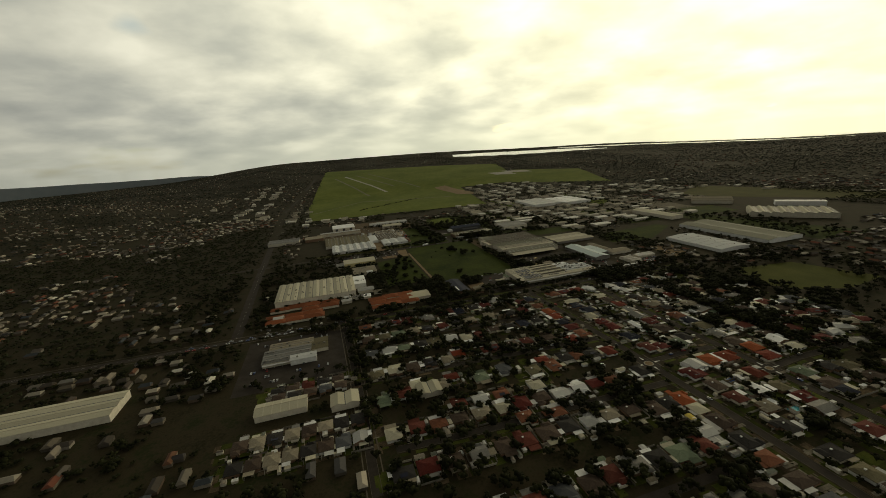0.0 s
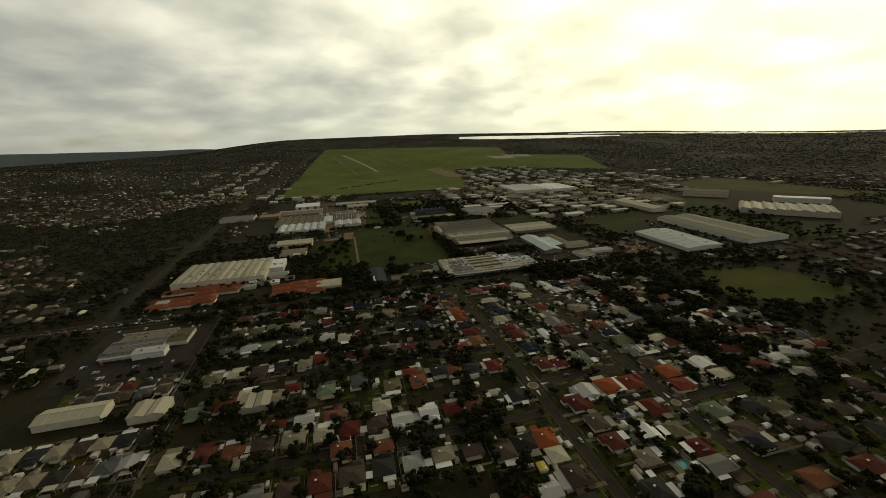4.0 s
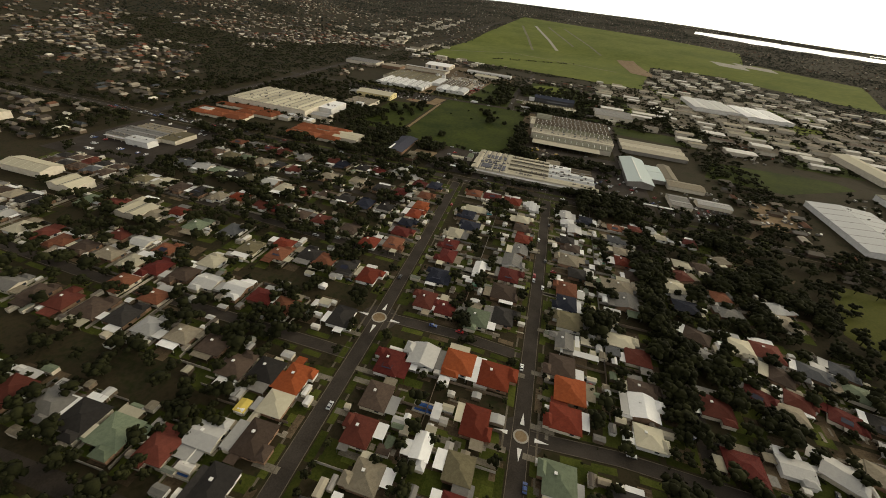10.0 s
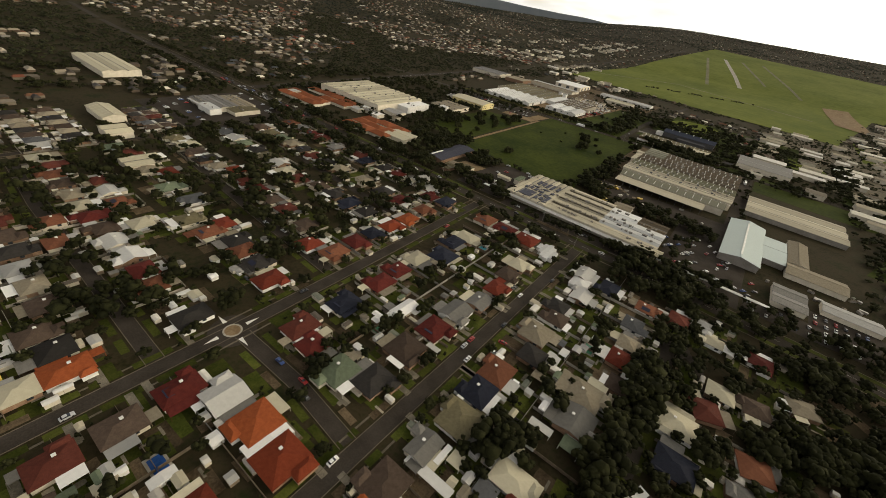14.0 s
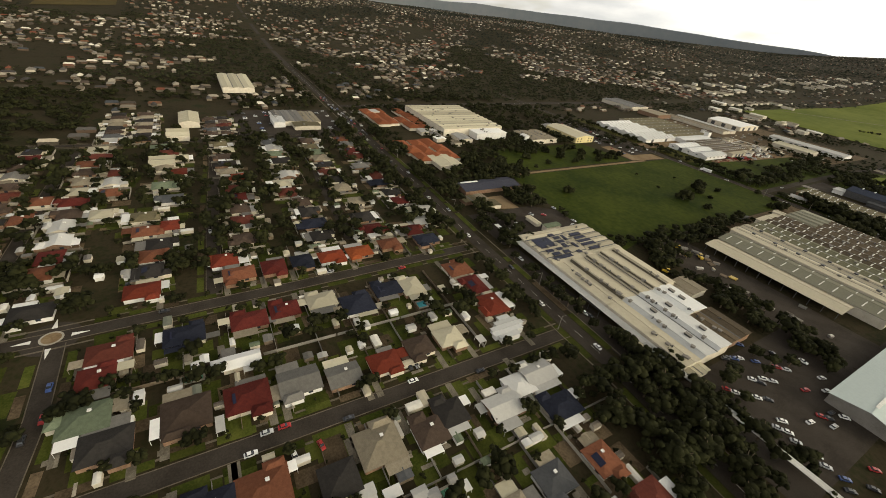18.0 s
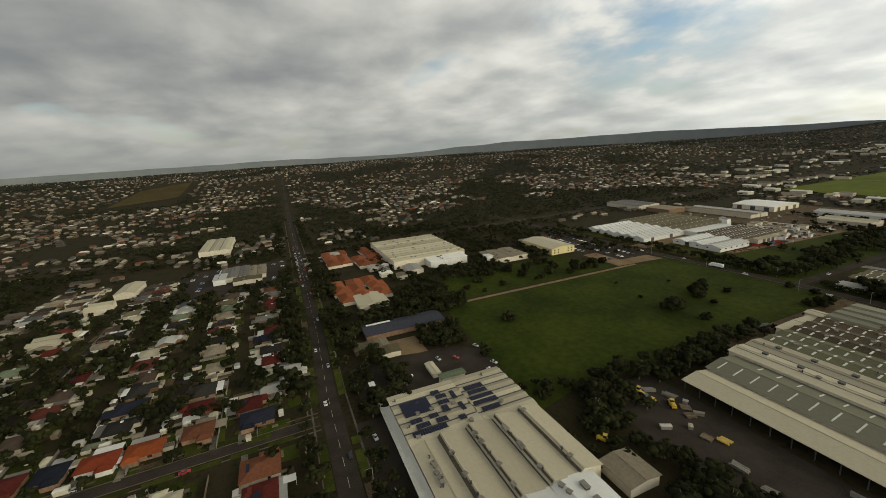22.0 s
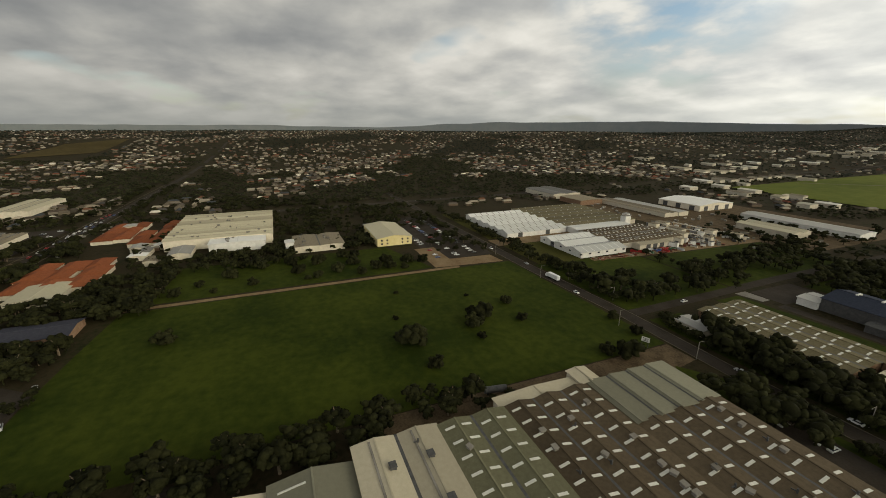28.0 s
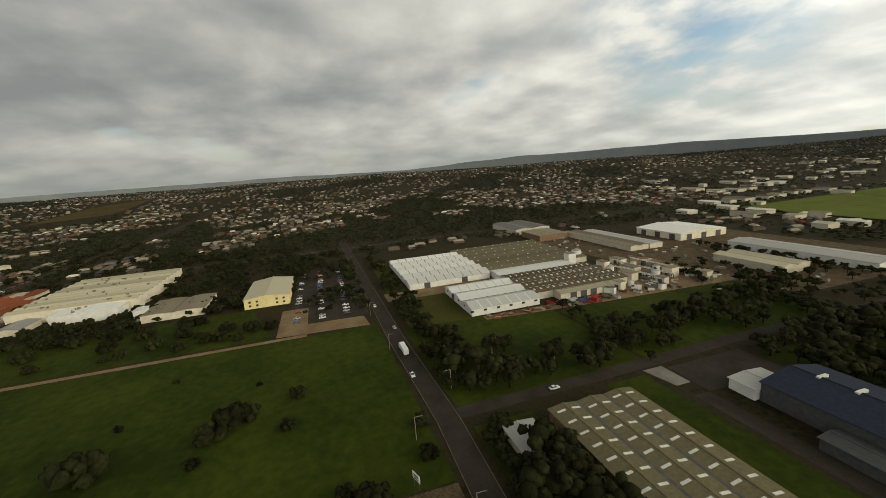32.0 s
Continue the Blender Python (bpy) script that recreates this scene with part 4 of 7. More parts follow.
patch("verge", [(4, 660), (17, 662.5), (116, 662.5), (116, 684.5), (4, 680)], 0.045, MAT["grass"], "green grass strip between industrial sheds", "field")
patch("driveway", [(3, 693), (24, 693), (24, 735), (3, 735)], 0.06, MAT["asphalt"], "asphalt forecourt of a blue shed", "driveway")
patch("driveway", [(1, 682), (16, 685), (16, 692), (1, 692)], 0.05, MAT["concrete"], "pale concrete driveway apron", "driveway")
patch("driveway", [(24, 685), (115, 685), (115, 692.5), (24, 692.5)], 0.055, MAT["asphalt"], "asphalt yard beside a blue shed", "driveway")
patch("car_park", [(-48, 238), (-1, 238), (-1, 317.4), (-35, 318.5), (-48, 300)], 0.05, MAT["asphalt"], "asphalt factory car park", "car park")
patch("car_park", [(4, 231), (128, 230), (128, 245), (4, 245)], 0.05, MAT["asphalt"], "asphalt service road along a factory front", "car park")
patch("car_park", [(130.5, 232), (188, 232), (188, 345), (130.5, 345)], 0.05, MAT["asphalt"], "asphalt factory car park with scattered cars", "car park")
patch("yard", [(36, 345), (164, 345), (164, 385), (36, 385)], 0.05, MAT["asphalt"], "dark works yard with stored machinery", "yard")
patch("yard", [(163.5, 346), (176, 346), (176, 592), (163.5, 592)], 0.045, MAT["asphalt"], "narrow works lane beside a factory", "yard")
patch("yard", [(-162, 767), (-104, 767), (-92, 742), (-92, 646), (-86, 646), (-79, 730), (-74, 836), (-162, 836)], 0.055, MAT["dirt"], "cluttered bare earth works yard", "yard")
patch("yard", [(-172, 596), (-152, 596), (-152, 690), (-172, 690)], 0.05, MAT["dirt"], "dirt lane between works halls", "yard")
patch("yard", [(-152, 600), (-96, 600), (-92, 640), (-152, 640)], 0.045, MAT["dry_grass"], "dry verge before a works hall", "ground")
patch("car_park", [(-372, 97), (-267, 95), (-265, 208), (-372, 214)], 0.05, MAT["asphalt"], "wide asphalt shopping car park", "car park")
patch("reserve", [(303, 165), (278, 96), (300, 62), (349, 45), (425, 55), (400, 150)], 0.04, MAT["reserve"], "olive grass sports reserve ringed by trees", "field")
patch("paddock", [(272, 390), (360, 380), (475, 455), (460, 480), (300, 470)], 0.04, MAT["grass"], "green paddock between warehouses", "field")
patch("paddock", [(572, 215), (705, 205), (668, 330), (640, 500), (572, 500)], 0.037, MAT["grass"], "rough green ground under trees beside warehouses", "field")
patch("paddock", [(850, 790), (1120, 380), (1260, 430), (1090, 960)], 0.04, MAT["dry_grass"], "wide green strip beyond the warehouses", "field")
patch("yard", [(300, 640), (700, 520), (760, 900), (720, 1180), (180, 1170), (170, 745), (240, 700)], 0.026, MAT["works_earth"], "pale dusty ground and asphalt between industrial sheds", "yard")
patch("paddock", [(178, 540), (300, 530), (290, 590), (178, 592)], 0.04, MAT["grass"], "green paddock beside an industrial road", "field")
patch("oval", [(62 + 44 * math.cos(a * 0.262), 860 + 62 * math.sin(a * 0.262)) for a in range(24)], 0.05, MAT["airfield"], "green mown oval ringed by trees", "field")
patch("yard", [(-73.5, 267.6), (-50, 272), (-47, 288.5), (-73, 288)], 0.045, MAT["dirt"], "bare yellow earth beside a depot", "ground")


# plant among the works across the road
tw = thing("plant_tower", -168.7, 761.5, 0, "pale square plant tower beside a factory roof", "tower")
part("shaft", Shape().box(-3.6, -3.6, 0, 3.6, 3.6, 12).mesh("tower_shaft", MAT["white_wall"]), tw)
part("cap", Shape().box(-3.9, -3.9, 12, 3.9, 3.9, 12.4).mesh("tower_cap", MAT["concrete"]), tw)
for px, py, w, d, h_ in ((-96, 752, 7, 5, 6), (-112, 774, 12, 7, 6), (-104, 806, 8, 8, 7), (-128, 790, 14, 8, 5), (-92, 786, 7, 5, 5), (-90, 822, 10, 7, 5), (-146, 778, 9, 6, 7), (-154, 800, 12, 7, 5)):
    t = thing("plant_house", px, py, 8, "tan steel plant building with a flat roof", "plant building")
    part("wall", Shape().box(-w / 2, -d / 2, 0, w / 2, d / 2, h_).mesh("plant_wall", MAT["cream"]), t)
    part("roof", Shape().box(-w / 2 - 0.3, -d / 2 - 0.3, h_, w / 2 + 0.3, d / 2 + 0.3, h_ + 0.35).mesh("plant_roof", RM["tan"]), t)
    part("door", Shape().box(-1.6, -d / 2 - 0.08, 0, 1.6, -d / 2 - 0.01, 3.6).mesh("plant_door", MAT["steel_dark"]), t)
for py, L in ((783, 44), (797, 52), (815, 60)):
    t = thing("pipe_rack", -122, py, 6, "steel pipe rack carrying pale pipes across a yard", "pipe rack")
    for i in range(6):
        part("trestle", Shape().box(-0.2, -1.4, 0, 0.2, -1.1, 3.6).box(-0.2, 1.1, 0, 0.2, 1.4, 3.6).box(-0.2, -1.4, 3.6, 0.2, 1.4, 4.0).mesh("trestle", MAT["steel_dark"]), t, pose(-L / 2 + i * L / 5, 0, 0))
    for i, o in enumerate((-0.9, 0, 0.9)):
        part("pipe", Shape().box(-L / 2, o - 0.28, 4.0, L / 2, o + 0.28, 4.5).mesh("pipe", MAT[("cream", "concrete", "white_wall")[i]]), t)
patch("verge", [(-78.6, 692), (-8, 692), (-8, 830), (-73, 830)], 0.042, MAT["grass"], "green grass strip beside a works yard", "field")

# large louvres on the white roofs
lm = Shape().box(-1.7, -0.9, -0.8, 1.7, 0.9, 1.0).mesh("louvre", MAT["steel_dark"])
hm = Shape().box(-1.9, -1.1, 1.0, 1.9, 1.1, 1.2).mesh("louvre_hood", MAT["concrete"])
for owner, spots in ((f1c, ((-9.6, -5.1), (-9.6, 8.4), (11.2, -5.1), (11.0, 8.0))), (f1d, ((1.0, 0.8), (-6.0, 1.0)))):
    for px, py in spots:
        lv = part("louvre", lm, owner, pose(px, py, 7.1))
        part("hood", hm, lv)

patch("verge", [(8, 600), (232, 606), (232, 625), (8, 624)], 0.036, MAT["grass"], "green verge along an industrial road under trees", "field")
patch("verge", [(117, 666), (148, 666), (148, 735), (117, 735)], 0.038, MAT["grass"], "rough green ground beside an industrial shed", "field")
patch("verge", [(-300, 600), (-175, 599), (-175, 615), (-300, 616)], 0.037, MAT["dry_grass"], "dry grass verge before a works hall", "field")
patch("reserve", [(10, 738), (230, 738), (230, 930), (8, 935)], 0.03, MAT["grass"], "dark rough ground under trees round an oval", "field")

# a pale canopy along the shop front
sf = thing("shop_canopy", -326, 141.4, 0, "white fascia canopy along a shop front", "canopy")
part("fascia", Shape().box(-24, -1.2, 3.4, 24, 1.2, 3.9).mesh("shop_fascia", MAT["white_wall"]), sf)
for px in (-21, -12, -4, 4, 12, 21):
    part("post", Shape().box(px - 0.12, -1.0, 0, px + 0.12, -0.76, 3.4).mesh("canopy_post", MAT["white_wall"]), sf)
# a light strip along the workshop ridge
st = thing("skylight_strip", 181, 348, 0, "pale ridge skylight strip on a workshop roof", "skylight", z=8.0)
part("strip", Shape().box(-0.7, -40, -0.02, 0.7, 40, 0.35).mesh("ridge_strip", MAT["skylight"]), st)

# rough grass between the eastern works
for q in (((560, 440), (600, 440), (620, 560), (570, 560)), ((600, 505), (740, 500), (760, 600), (620, 610)), ((430, 520), (520, 520), (520, 590), (440, 600)), ((270, 620), (370, 610), (380, 660), (280, 680))):
    patch("paddock", q, 0.041, MAT["grass"], "rough green ground between industrial sheds", "field")
for q in (((330, 985), (392, 985), (380, 1120), (335, 1235)), ((180, 760), (270, 740), (262, 800), (186, 830)), ((425, 700), (500, 668), (520, 720), (440, 760)), ((560, 820), (660, 800), (650, 900), (570, 930)), ((600, 1020), (700, 1000), (690, 1100), (610, 1120))):
    patch("paddock", q, 0.043, MAT["airfield"], "open green grass between industrial sheds", "field")
patch("driveway", [(30.5, 440), (50, 440), (50, 560), (46, 586), (31, 586)], 0.044, MAT["yard_dirt"], "bare brown earth drive between a field and a factory", "driveway")
patch("verge", [(46, 573), (62, 561), (158, 561), (158, 588), (64, 586)], 0.049, MAT["grass"], "green verge at a factory corner", "field")
patch("yard", [(-312, 800), (-34, 803), (-34, 1004), (-312, 1004)], 0.028, MAT["yard_dirt"], "packed earth yard round industrial sheds", "yard")
patch("car_park", [(190, 236), (258, 236), (272, 277), (228, 277), (228, 257), (190, 257)], 0.052, MAT["asphalt"], "asphalt car park beside workshops", "car park")
patch("yard", [(283, 254), (322, 258), (348, 322), (303, 335)], 0.046, MAT["dirt"], "dusty tan yard with stored machinery", "yard")
patch("yard", [(300, 600), (399, 634), (436, 606), (352, 596)], 0.047, MAT["yard_dirt"], "bare earth yard between industrial sheds", "yard")
patch("dirt_track", [(228, 186), (233, 190), (276, 157), (272, 151)], 0.047, MAT["yard_dirt"], "brown dirt track beside a reserve", "track")
patch("dirt_track", [(248, 190), (256, 186), (290, 254), (283, 256)], 0.048, MAT["yard_dirt"], "brown dirt track under trees", "track")
patch("paddock", [(-385, 905), (-322, 905), (-322, 992), (-390, 992)], 0.041, MAT["grass"], "green paddock beside a highway", "field")



# ---- houses and gardens ----
rng = random.Random(7)
PLACED = []
ROOF_WORDS = {"red": "dull red", "red2": "orange-red", "redbrown": "faded red-brown", "light": "silver metal", "white": "white metal", "grey": "grey", "dark": "charcoal", "tan": "sandy tan", "slate": "slate blue",
              "olive": "olive-brown", "cream": "cream metal", "navy": "dark navy", "maroon": "deep maroon", "orange": "vivid orange tiled", "brown": "brown tiled", "terracotta": "terracotta tiled", "green": "sage green", "yellow": "yellow"}
UNIT = {}


def unit(key, build):
    """A shared mesh, built once."""
    if key not in UNIT:
        UNIT[key] = build()
    return UNIT[key]


def H(x, y, w, d, roof, front="s", near=True, rz=0.0):
    """A single-storey house: w across x, d across y. Its wing, verandah, windows and door vary with its place."""
    PLACED.append((x, y, max(w, d) / 2))
    r = random.Random(int(x * 131 + y * 17))
    wall = r.choice(("brick", "brick", "cream", "white_wall"))
    word = ROOF_WORDS.get(roof, roof)
    t = thing("house", x, y, rz, f"single-storey {'brick' if wall == 'brick' else 'rendered'} house with a {word} roof", "house", group="suburban houses")
    h, o = 2.7, 0.55
    a, b = w / 2, d / 2
    part("wall", Shape().box(-a, -b, 0, a, b, h).mesh("house_wall", MAT[wall]), t)
    rise = min(w, d) * r.uniform(0.10, 0.145) + 0.3
    gable = roof in ("light", "white", "grey") and r.random() < 0.6
    if gable:
        A, B = a + o, b + o
        if w >= d:
            v = [(-A, -B, h), (A, -B, h), (A, 0, h + rise), (-A, 0, h + rise), (-A, B, h), (A, B, h)]
        else:
            v = [(-A, -B, h), (-A, B, h), (0, B, h + rise), (0, -B, h + rise), (A, -B, h), (A, B, h)]
            v = [v[1], v[0], v[3], v[2], v[5], v[4]]
        v = v + [(x_, y_, z_ - 0.2) for x_, y_, z_ in v]
        f = [(0, 1, 2, 3), (3, 2, 5, 4), (9, 8, 7, 6), (10, 11, 8, 9), (0, 6, 7, 1), (4, 5, 11, 10), (1, 7, 8, 2), (2, 8, 11, 5), (0, 3, 9, 6), (3, 4, 10, 9)]
        part("roof", mesh("gable_roof", v, f, RM[roof]), t)
        for q in (-1, 1):
            s = Shape()
            if w >= d:
                s.add([(q * a, -b, h), (q * a, b, h), (q * a, 0, h + rise - 0.3)], [(0, 1, 2)])
            else:
                s.add([(-a, q * b, h), (a, q * b, h), (0, q * b, h + rise - 0.3)], [(0, 1, 2)])
            part("gable", s.mesh("gable_wall", MAT[wall]), t)
    else:
        part("roof", hip_roof(-a - o, -b - o, a + o, b + o, h, roof, rise), t)
    # a wing towards the street or the garden
    fx, fy = {"s": (0, -1), "n": (0, 1), "e": (1, 0), "w": (-1, 0)}[front]
    side = r.choice((-1, 1))
    if r.random() < 0.85:
        ww, wd = min(w, d) * r.uniform(0.45, 0.6), r.uniform(2.0, 4.0)
        if fx:
            x0, x1 = sorted((fx * (a - 1), fx * (a + wd)))
            c = side * (b - ww / 2 - 0.3)
            q = (x0, c - ww / 2, x1, c + ww / 2)
        else:
            y0, y1 = sorted((fy * (b - 1), fy * (b + wd)))
            c = side * (a - ww / 2 - 0.3)
            q = (c - ww / 2, y0, c + ww / 2, y1)
        part("wing", Shape().box(q[0], q[1], 0, q[2], q[3], h - 0.05).mesh("wing_wall", MAT[wall]), t)
        part("wing_roof", hip_roof(q[0] - 0.4, q[1] - 0.4, q[2] + 0.4, q[3] + 0.4, h - 0.03, roof, rise * 0.75), t)
    # flat verandah and carport roofs of pale sheet, lean-tos at back and side
    for n_, (chance, long) in enumerate(((0.95, 1.0), (0.7, 0.7), (0.15, 0.5))):
        if r.random() > chance:
            continue
        vc = r.choice(("white", "light", "cream", "white", "grey", "tan", roof))
        vd, vl = r.uniform(2.8, 5.6), r.uniform(0.55, 0.95) * long
        ux, uy = ((-fx, -fy), (fy * side, fx * side), (-fy * side, -fx * side))[n_]
        g = r.choice((-1, 1))
        if ux:
            x0, x1 = sorted((ux * (a + 0.45), ux * (a + 0.45 + vd)))
            c = g * (1 - vl) * b
            q = (x0, c - vl * b, x1, c + vl * b)
        else:
            y0, y1 = sorted((uy * (b + 0.45), uy * (b + 0.45 + vd)))
            c = g * (1 - vl) * a
            q = (c - vl * a, y0, c + vl * a, y1)
        z = 2.15 + 0.45 * r.random()
        s = Shape().box(q[0], q[1], z, q[2], q[3], z + 0.11)
        for px, py in ((q[0] + 0.15, q[1] + 0.15), (q[2] - 0.15, q[1] + 0.15), (q[2] - 0.15, q[3] - 0.15), (q[0] + 0.15, q[3] - 0.15)):
            s.box(px - 0.06, py - 0.06, 0, px + 0.06, py + 0.06, z)
        part("verandah", s.mesh("verandah", RM[vc]), t, None, "pale sheet verandah roof on thin posts")
    if near:
        wm = unit("window", lambda: Shape().box(-0.9, -0.05, 0.95, 0.9, 0.05, 2.2).mesh("window", MAT["glass"]))
        part("window", wm, t, pose(a * 0.45, -b - 0.02, 0))
        part("window", wm, t, pose(a + 0.02, b * 0.4, 0, 0, 0, 90))
        if r.random() < 0.4:
            cm = unit("cooler", lambda: Shape().box(-0.55, -0.55, 0, 0.55, 0.55, 0.7).box(-0.62, -0.62, 0.7, 0.62, 0.62, 0.8).mesh("roof_cooler", MAT["white_wall"]))
            part("roof_cooler", cm, t, pose(-a * 0.3, b * 0.2, h + rise * 0.55))
    if roof in ("navy", "maroon", "dark", "terracotta") and r.random() < 0.3:
        sm = unit("roof_panel", lambda: Shape().box(-2.4, -1.4, 0, 2.4, 1.4, 0.08).mesh("solar_panel", MAT["solar"]))
        k = math.degrees(math.atan2(rise, b + o))
        part("solar_panel", sm, t, pose(0, -b * 0.5, h + rise * 0.52 + 0.12, k if w >= d else 0, 0, 0))
    return t


def shed(x, y, w, d, roof="light", z=2.1):
    t = thing("garden_shed", x, y, rng.choice((0, 90)), f"small garden shed with a {ROOF_WORDS.get(roof, roof)} roof", "shed", group="garden sheds")
    part("body", Shape().box(-w / 2, -d / 2, 0, w / 2, d / 2, z).mesh("shed_body", MAT[rng.choice(("cream", "white_wall", "timber"))]), t)
    v = [(-w / 2 - 0.2, -d / 2 - 0.2, z), (w / 2 + 0.2, -d / 2 - 0.2, z), (w / 2 + 0.2, 0, z + 0.5), (-w / 2 - 0.2, 0, z + 0.5), (-w / 2 - 0.2, d / 2 + 0.2, z), (w / 2 + 0.2, d / 2 + 0.2, z)]
    part("roof", mesh("shed_roof", v, [(0, 1, 2, 3), (3, 2, 5, 4), (0, 3, 4), (1, 5, 2), (0, 4, 5, 1)], RM[roof]), t)
    PLACED.append((x, y, 2.0))
    return t


LAWN, EARTH, DRIVE, PAVE, BOUNDS = Shape(), Shape(), Shape(), Shape(), Shape()


def clear(x, y, gap):
    return all((x - a) ** 2 + (y - b) ** 2 > (gap + c) ** 2 for a, b, c in PLACED)


# houses read one by one, street by street
H(18, -30, 10.5, 15.0, "maroon", "w")
H(32, -20, 13.0, 13.6, "light", "w")
H(50, -18, 14.0, 14.0, "orange", "s")
H(68, -20, 14.0, 15.0, "red2", "e")
H(20, -50, 11.0, 13.6, "brown", "w")
H(64, -48, 10.5, 15.0, "red", "e")
H(20, -68, 10.5, 12.8, "redbrown", "w")
H(46, -66, 7.0, 11.2, "white", "s")
H(30, -84, 10.5, 11.5, "tan", "w")
H(62, -70, 10.5, 11.5, "olive", "e")
H(64, -86, 10.5, 12.0, "maroon", "e")
H(62, -99, 14.0, 11.5, "grey", "e")
H(20, -104, 10.5, 13.6, "dark", "w")
H(-18, -54, 10.5, 15.0, "orange", "e")
H(-18, -68, 10.5, 11.0, "cream", "e")
H(-16, -84, 10.5, 14.4, "brown", "e")
H(-18, -104, 10.5, 15.0, "dark", "e")
H(-34, -89, 12.0, 9.5, "light", "n")
H(-32, -54, 12.0, 12.0, "dark", "n")
H(-46, -57, 12.0, 12.0, "brown", "n")
H(-18, -9, 10.5, 15.0, "dark", "e")
H(-50, -13, 12.0, 12.0, "terracotta", "s")
H(-82, -10, 12.0, 11.2, "white", "s")
H(-102, 28, 12.0, 13.0, "olive", "n")
H(-82, 30, 12.0, 13.0, "terracotta", "n")
H(-52, 34, 12.0, 11.2, "terracotta", "n")
H(-37, 34, 12.0, 10.5, "dark", "n")
H(-20, 31, 11.0, 14.4, "red", "e")
H(-36, 68, 12.0, 13.0, "red", "s")
H(-20, 74, 11.0, 15.0, "terracotta", "e")
H(20, 22, 10.5, 15.0, "redbrown", "w")
H(33, 19, 10.5, 11.5, "maroon", "w")
H(52, 18, 12.3, 14.0, "green", "s")
H(20, 48, 11.0, 15.0, "navy", "w")
H(44, 68, 7.0, 14.0, "white", "s")
H(20, 74, 10.5, 15.0, "maroon", "w")
H(64, 68, 12.3, 15.0, "maroon", "e")
H(63, 48, 14.0, 15.0, "brown", "e")
H(66, 25, 11.4, 14.4, "dark", "e")
H(64, 87, 12.3, 15.0, "grey", "e")
H(103, 106, 14.0, 15.0, "tan", "w")
H(102, 68, 12.3, 15.0, "terracotta", "w")
H(102, 53, 11.4, 14.4, "navy", "w")
H(104, 36, 14.0, 15.0, "olive", "w")
H(101, 17.4, 9.0, 12.0, "grey", "w")
H(100, -2, 12.3, 14.4, "brown", "w")
H(104, -16, 14.0, 15.0, "orange", "w")
H(102, -33, 13.3, 12.8, "red", "w")
H(100, -62, 12.3, 13.6, "green", "w")
H(100, -81, 12.3, 11.5, "brown", "w")
H(100, -92, 10.5, 11.5, "navy", "w")
H(138, -14, 12.6, 13.6, "white", "e")
H(138, -30, 11.7, 11.2, "cream", "e")
H(139, -3, 12.6, 10.5, "brown", "e")
H(132, 30, 14.0, 10.5, "cream", "e")
H(140, 20, 12.6, 12.0, "redbrown", "e")
H(140, 70, 14.0, 15.0, "grey", "e")
H(138, 86, 14.0, 15.0, "tan", "e")
H(176, -30, 15.0, 11.9, "maroon", "s")
H(198, -24, 12.8, 9.1, "light", "s")
H(200, 52, 15.0, 13.0, "cream", "s")
H(216, 54, 15.0, 13.0, "redbrown", "s")
H(238, 90, 15.0, 13.0, "tan", "s")
H(175, 102, 14.4, 13.0, "cream", "s")
H(178, 80, 15.0, 13.0, "navy", "s")
H(126, -64, 12.3, 11.2, "dark", "s")
H(173, -1, 14.4, 13.0, "redbrown", "s")
H(210, 8, 12.0, 10.5, "tan", "s")
H(-64, 205, 12.0, 13.0, "light", "n")
H(52, 190.5, 15.5, 12.8, "red", "s")
H(33.2, 191.5, 15.5, 9.8, "maroon", "s")
H(16, 190, 13.0, 15.0, "terracotta", "w")
H(22, 156, 14.0, 11.5, "cream", "w")
H(20, 143, 10.5, 15.0, "navy", "w")
H(26, 124, 14.0, 15.0, "navy", "w")
H(17, 108, 10.5, 13.6, "cream", "w")
H(18, 90, 10.5, 12.8, "maroon", "w")
PLACED.append((69.5, 187, 9.5))
t = thing("house", 69.5, 187, 0, "white house with staggered low metal roof strips", "house", group="suburban houses")
for k, (y0, y1) in enumerate(((-1, 6), (-5, 9), (-9, 10.5), (-10, 8), (-8, 4))):
    part("wall", Shape().box(-7.2 + 3 * k, y0 + 0.7, 0, -4.2 + 3 * k, y1 - 0.7, 2.7).mesh("house_wall", MAT["white_wall"]), t)
    part("roof", Shape().add([(-7.5 + 3 * k, y0, 2.75), (-4.5 + 3 * k, y0, 3.0), (-4.5 + 3 * k, y1, 3.0), (-7.5 + 3 * k, y1, 2.75), (-7.5 + 3 * k, y0, 2.9), (-4.5 + 3 * k, y0, 3.15), (-4.5 + 3 * k, y1, 3.15), (-7.5 + 3 * k, y1, 2.9)], BOX_F).mesh("roof_strip", RM["factory_white"]), t)
H(65, 156, 10.5, 12.0, "cream", "e")
H(65, 140, 10.5, 12.0, "brown", "e")
H(68, 122, 10.5, 12.8, "red", "e")
H(68, 104, 10.5, 12.8, "grey", "e")
H(100, 182, 10.5, 15.0, "light", "w")
H(108, 158, 10.5, 15.0, "light", "w")
H(118, 180, 10.5, 15.0, "navy", "w")
H(102, 136, 10.5, 11.5, "dark", "w")
H(106, 125, 10.5, 11.5, "brown", "w")
H(109, 90, 11.4, 11.5, "dark", "w")
H(143, 122, 10.8, 12.8, "red", "e")
H(143, 137, 10.0, 10.5, "tan", "e")
H(140, 156, 10.0, 12.0, "slate", "e")
H(142, 178, 10.8, 10.5, "terracotta", "e")
H(148, 104, 10.0, 10.5, "brown", "e")
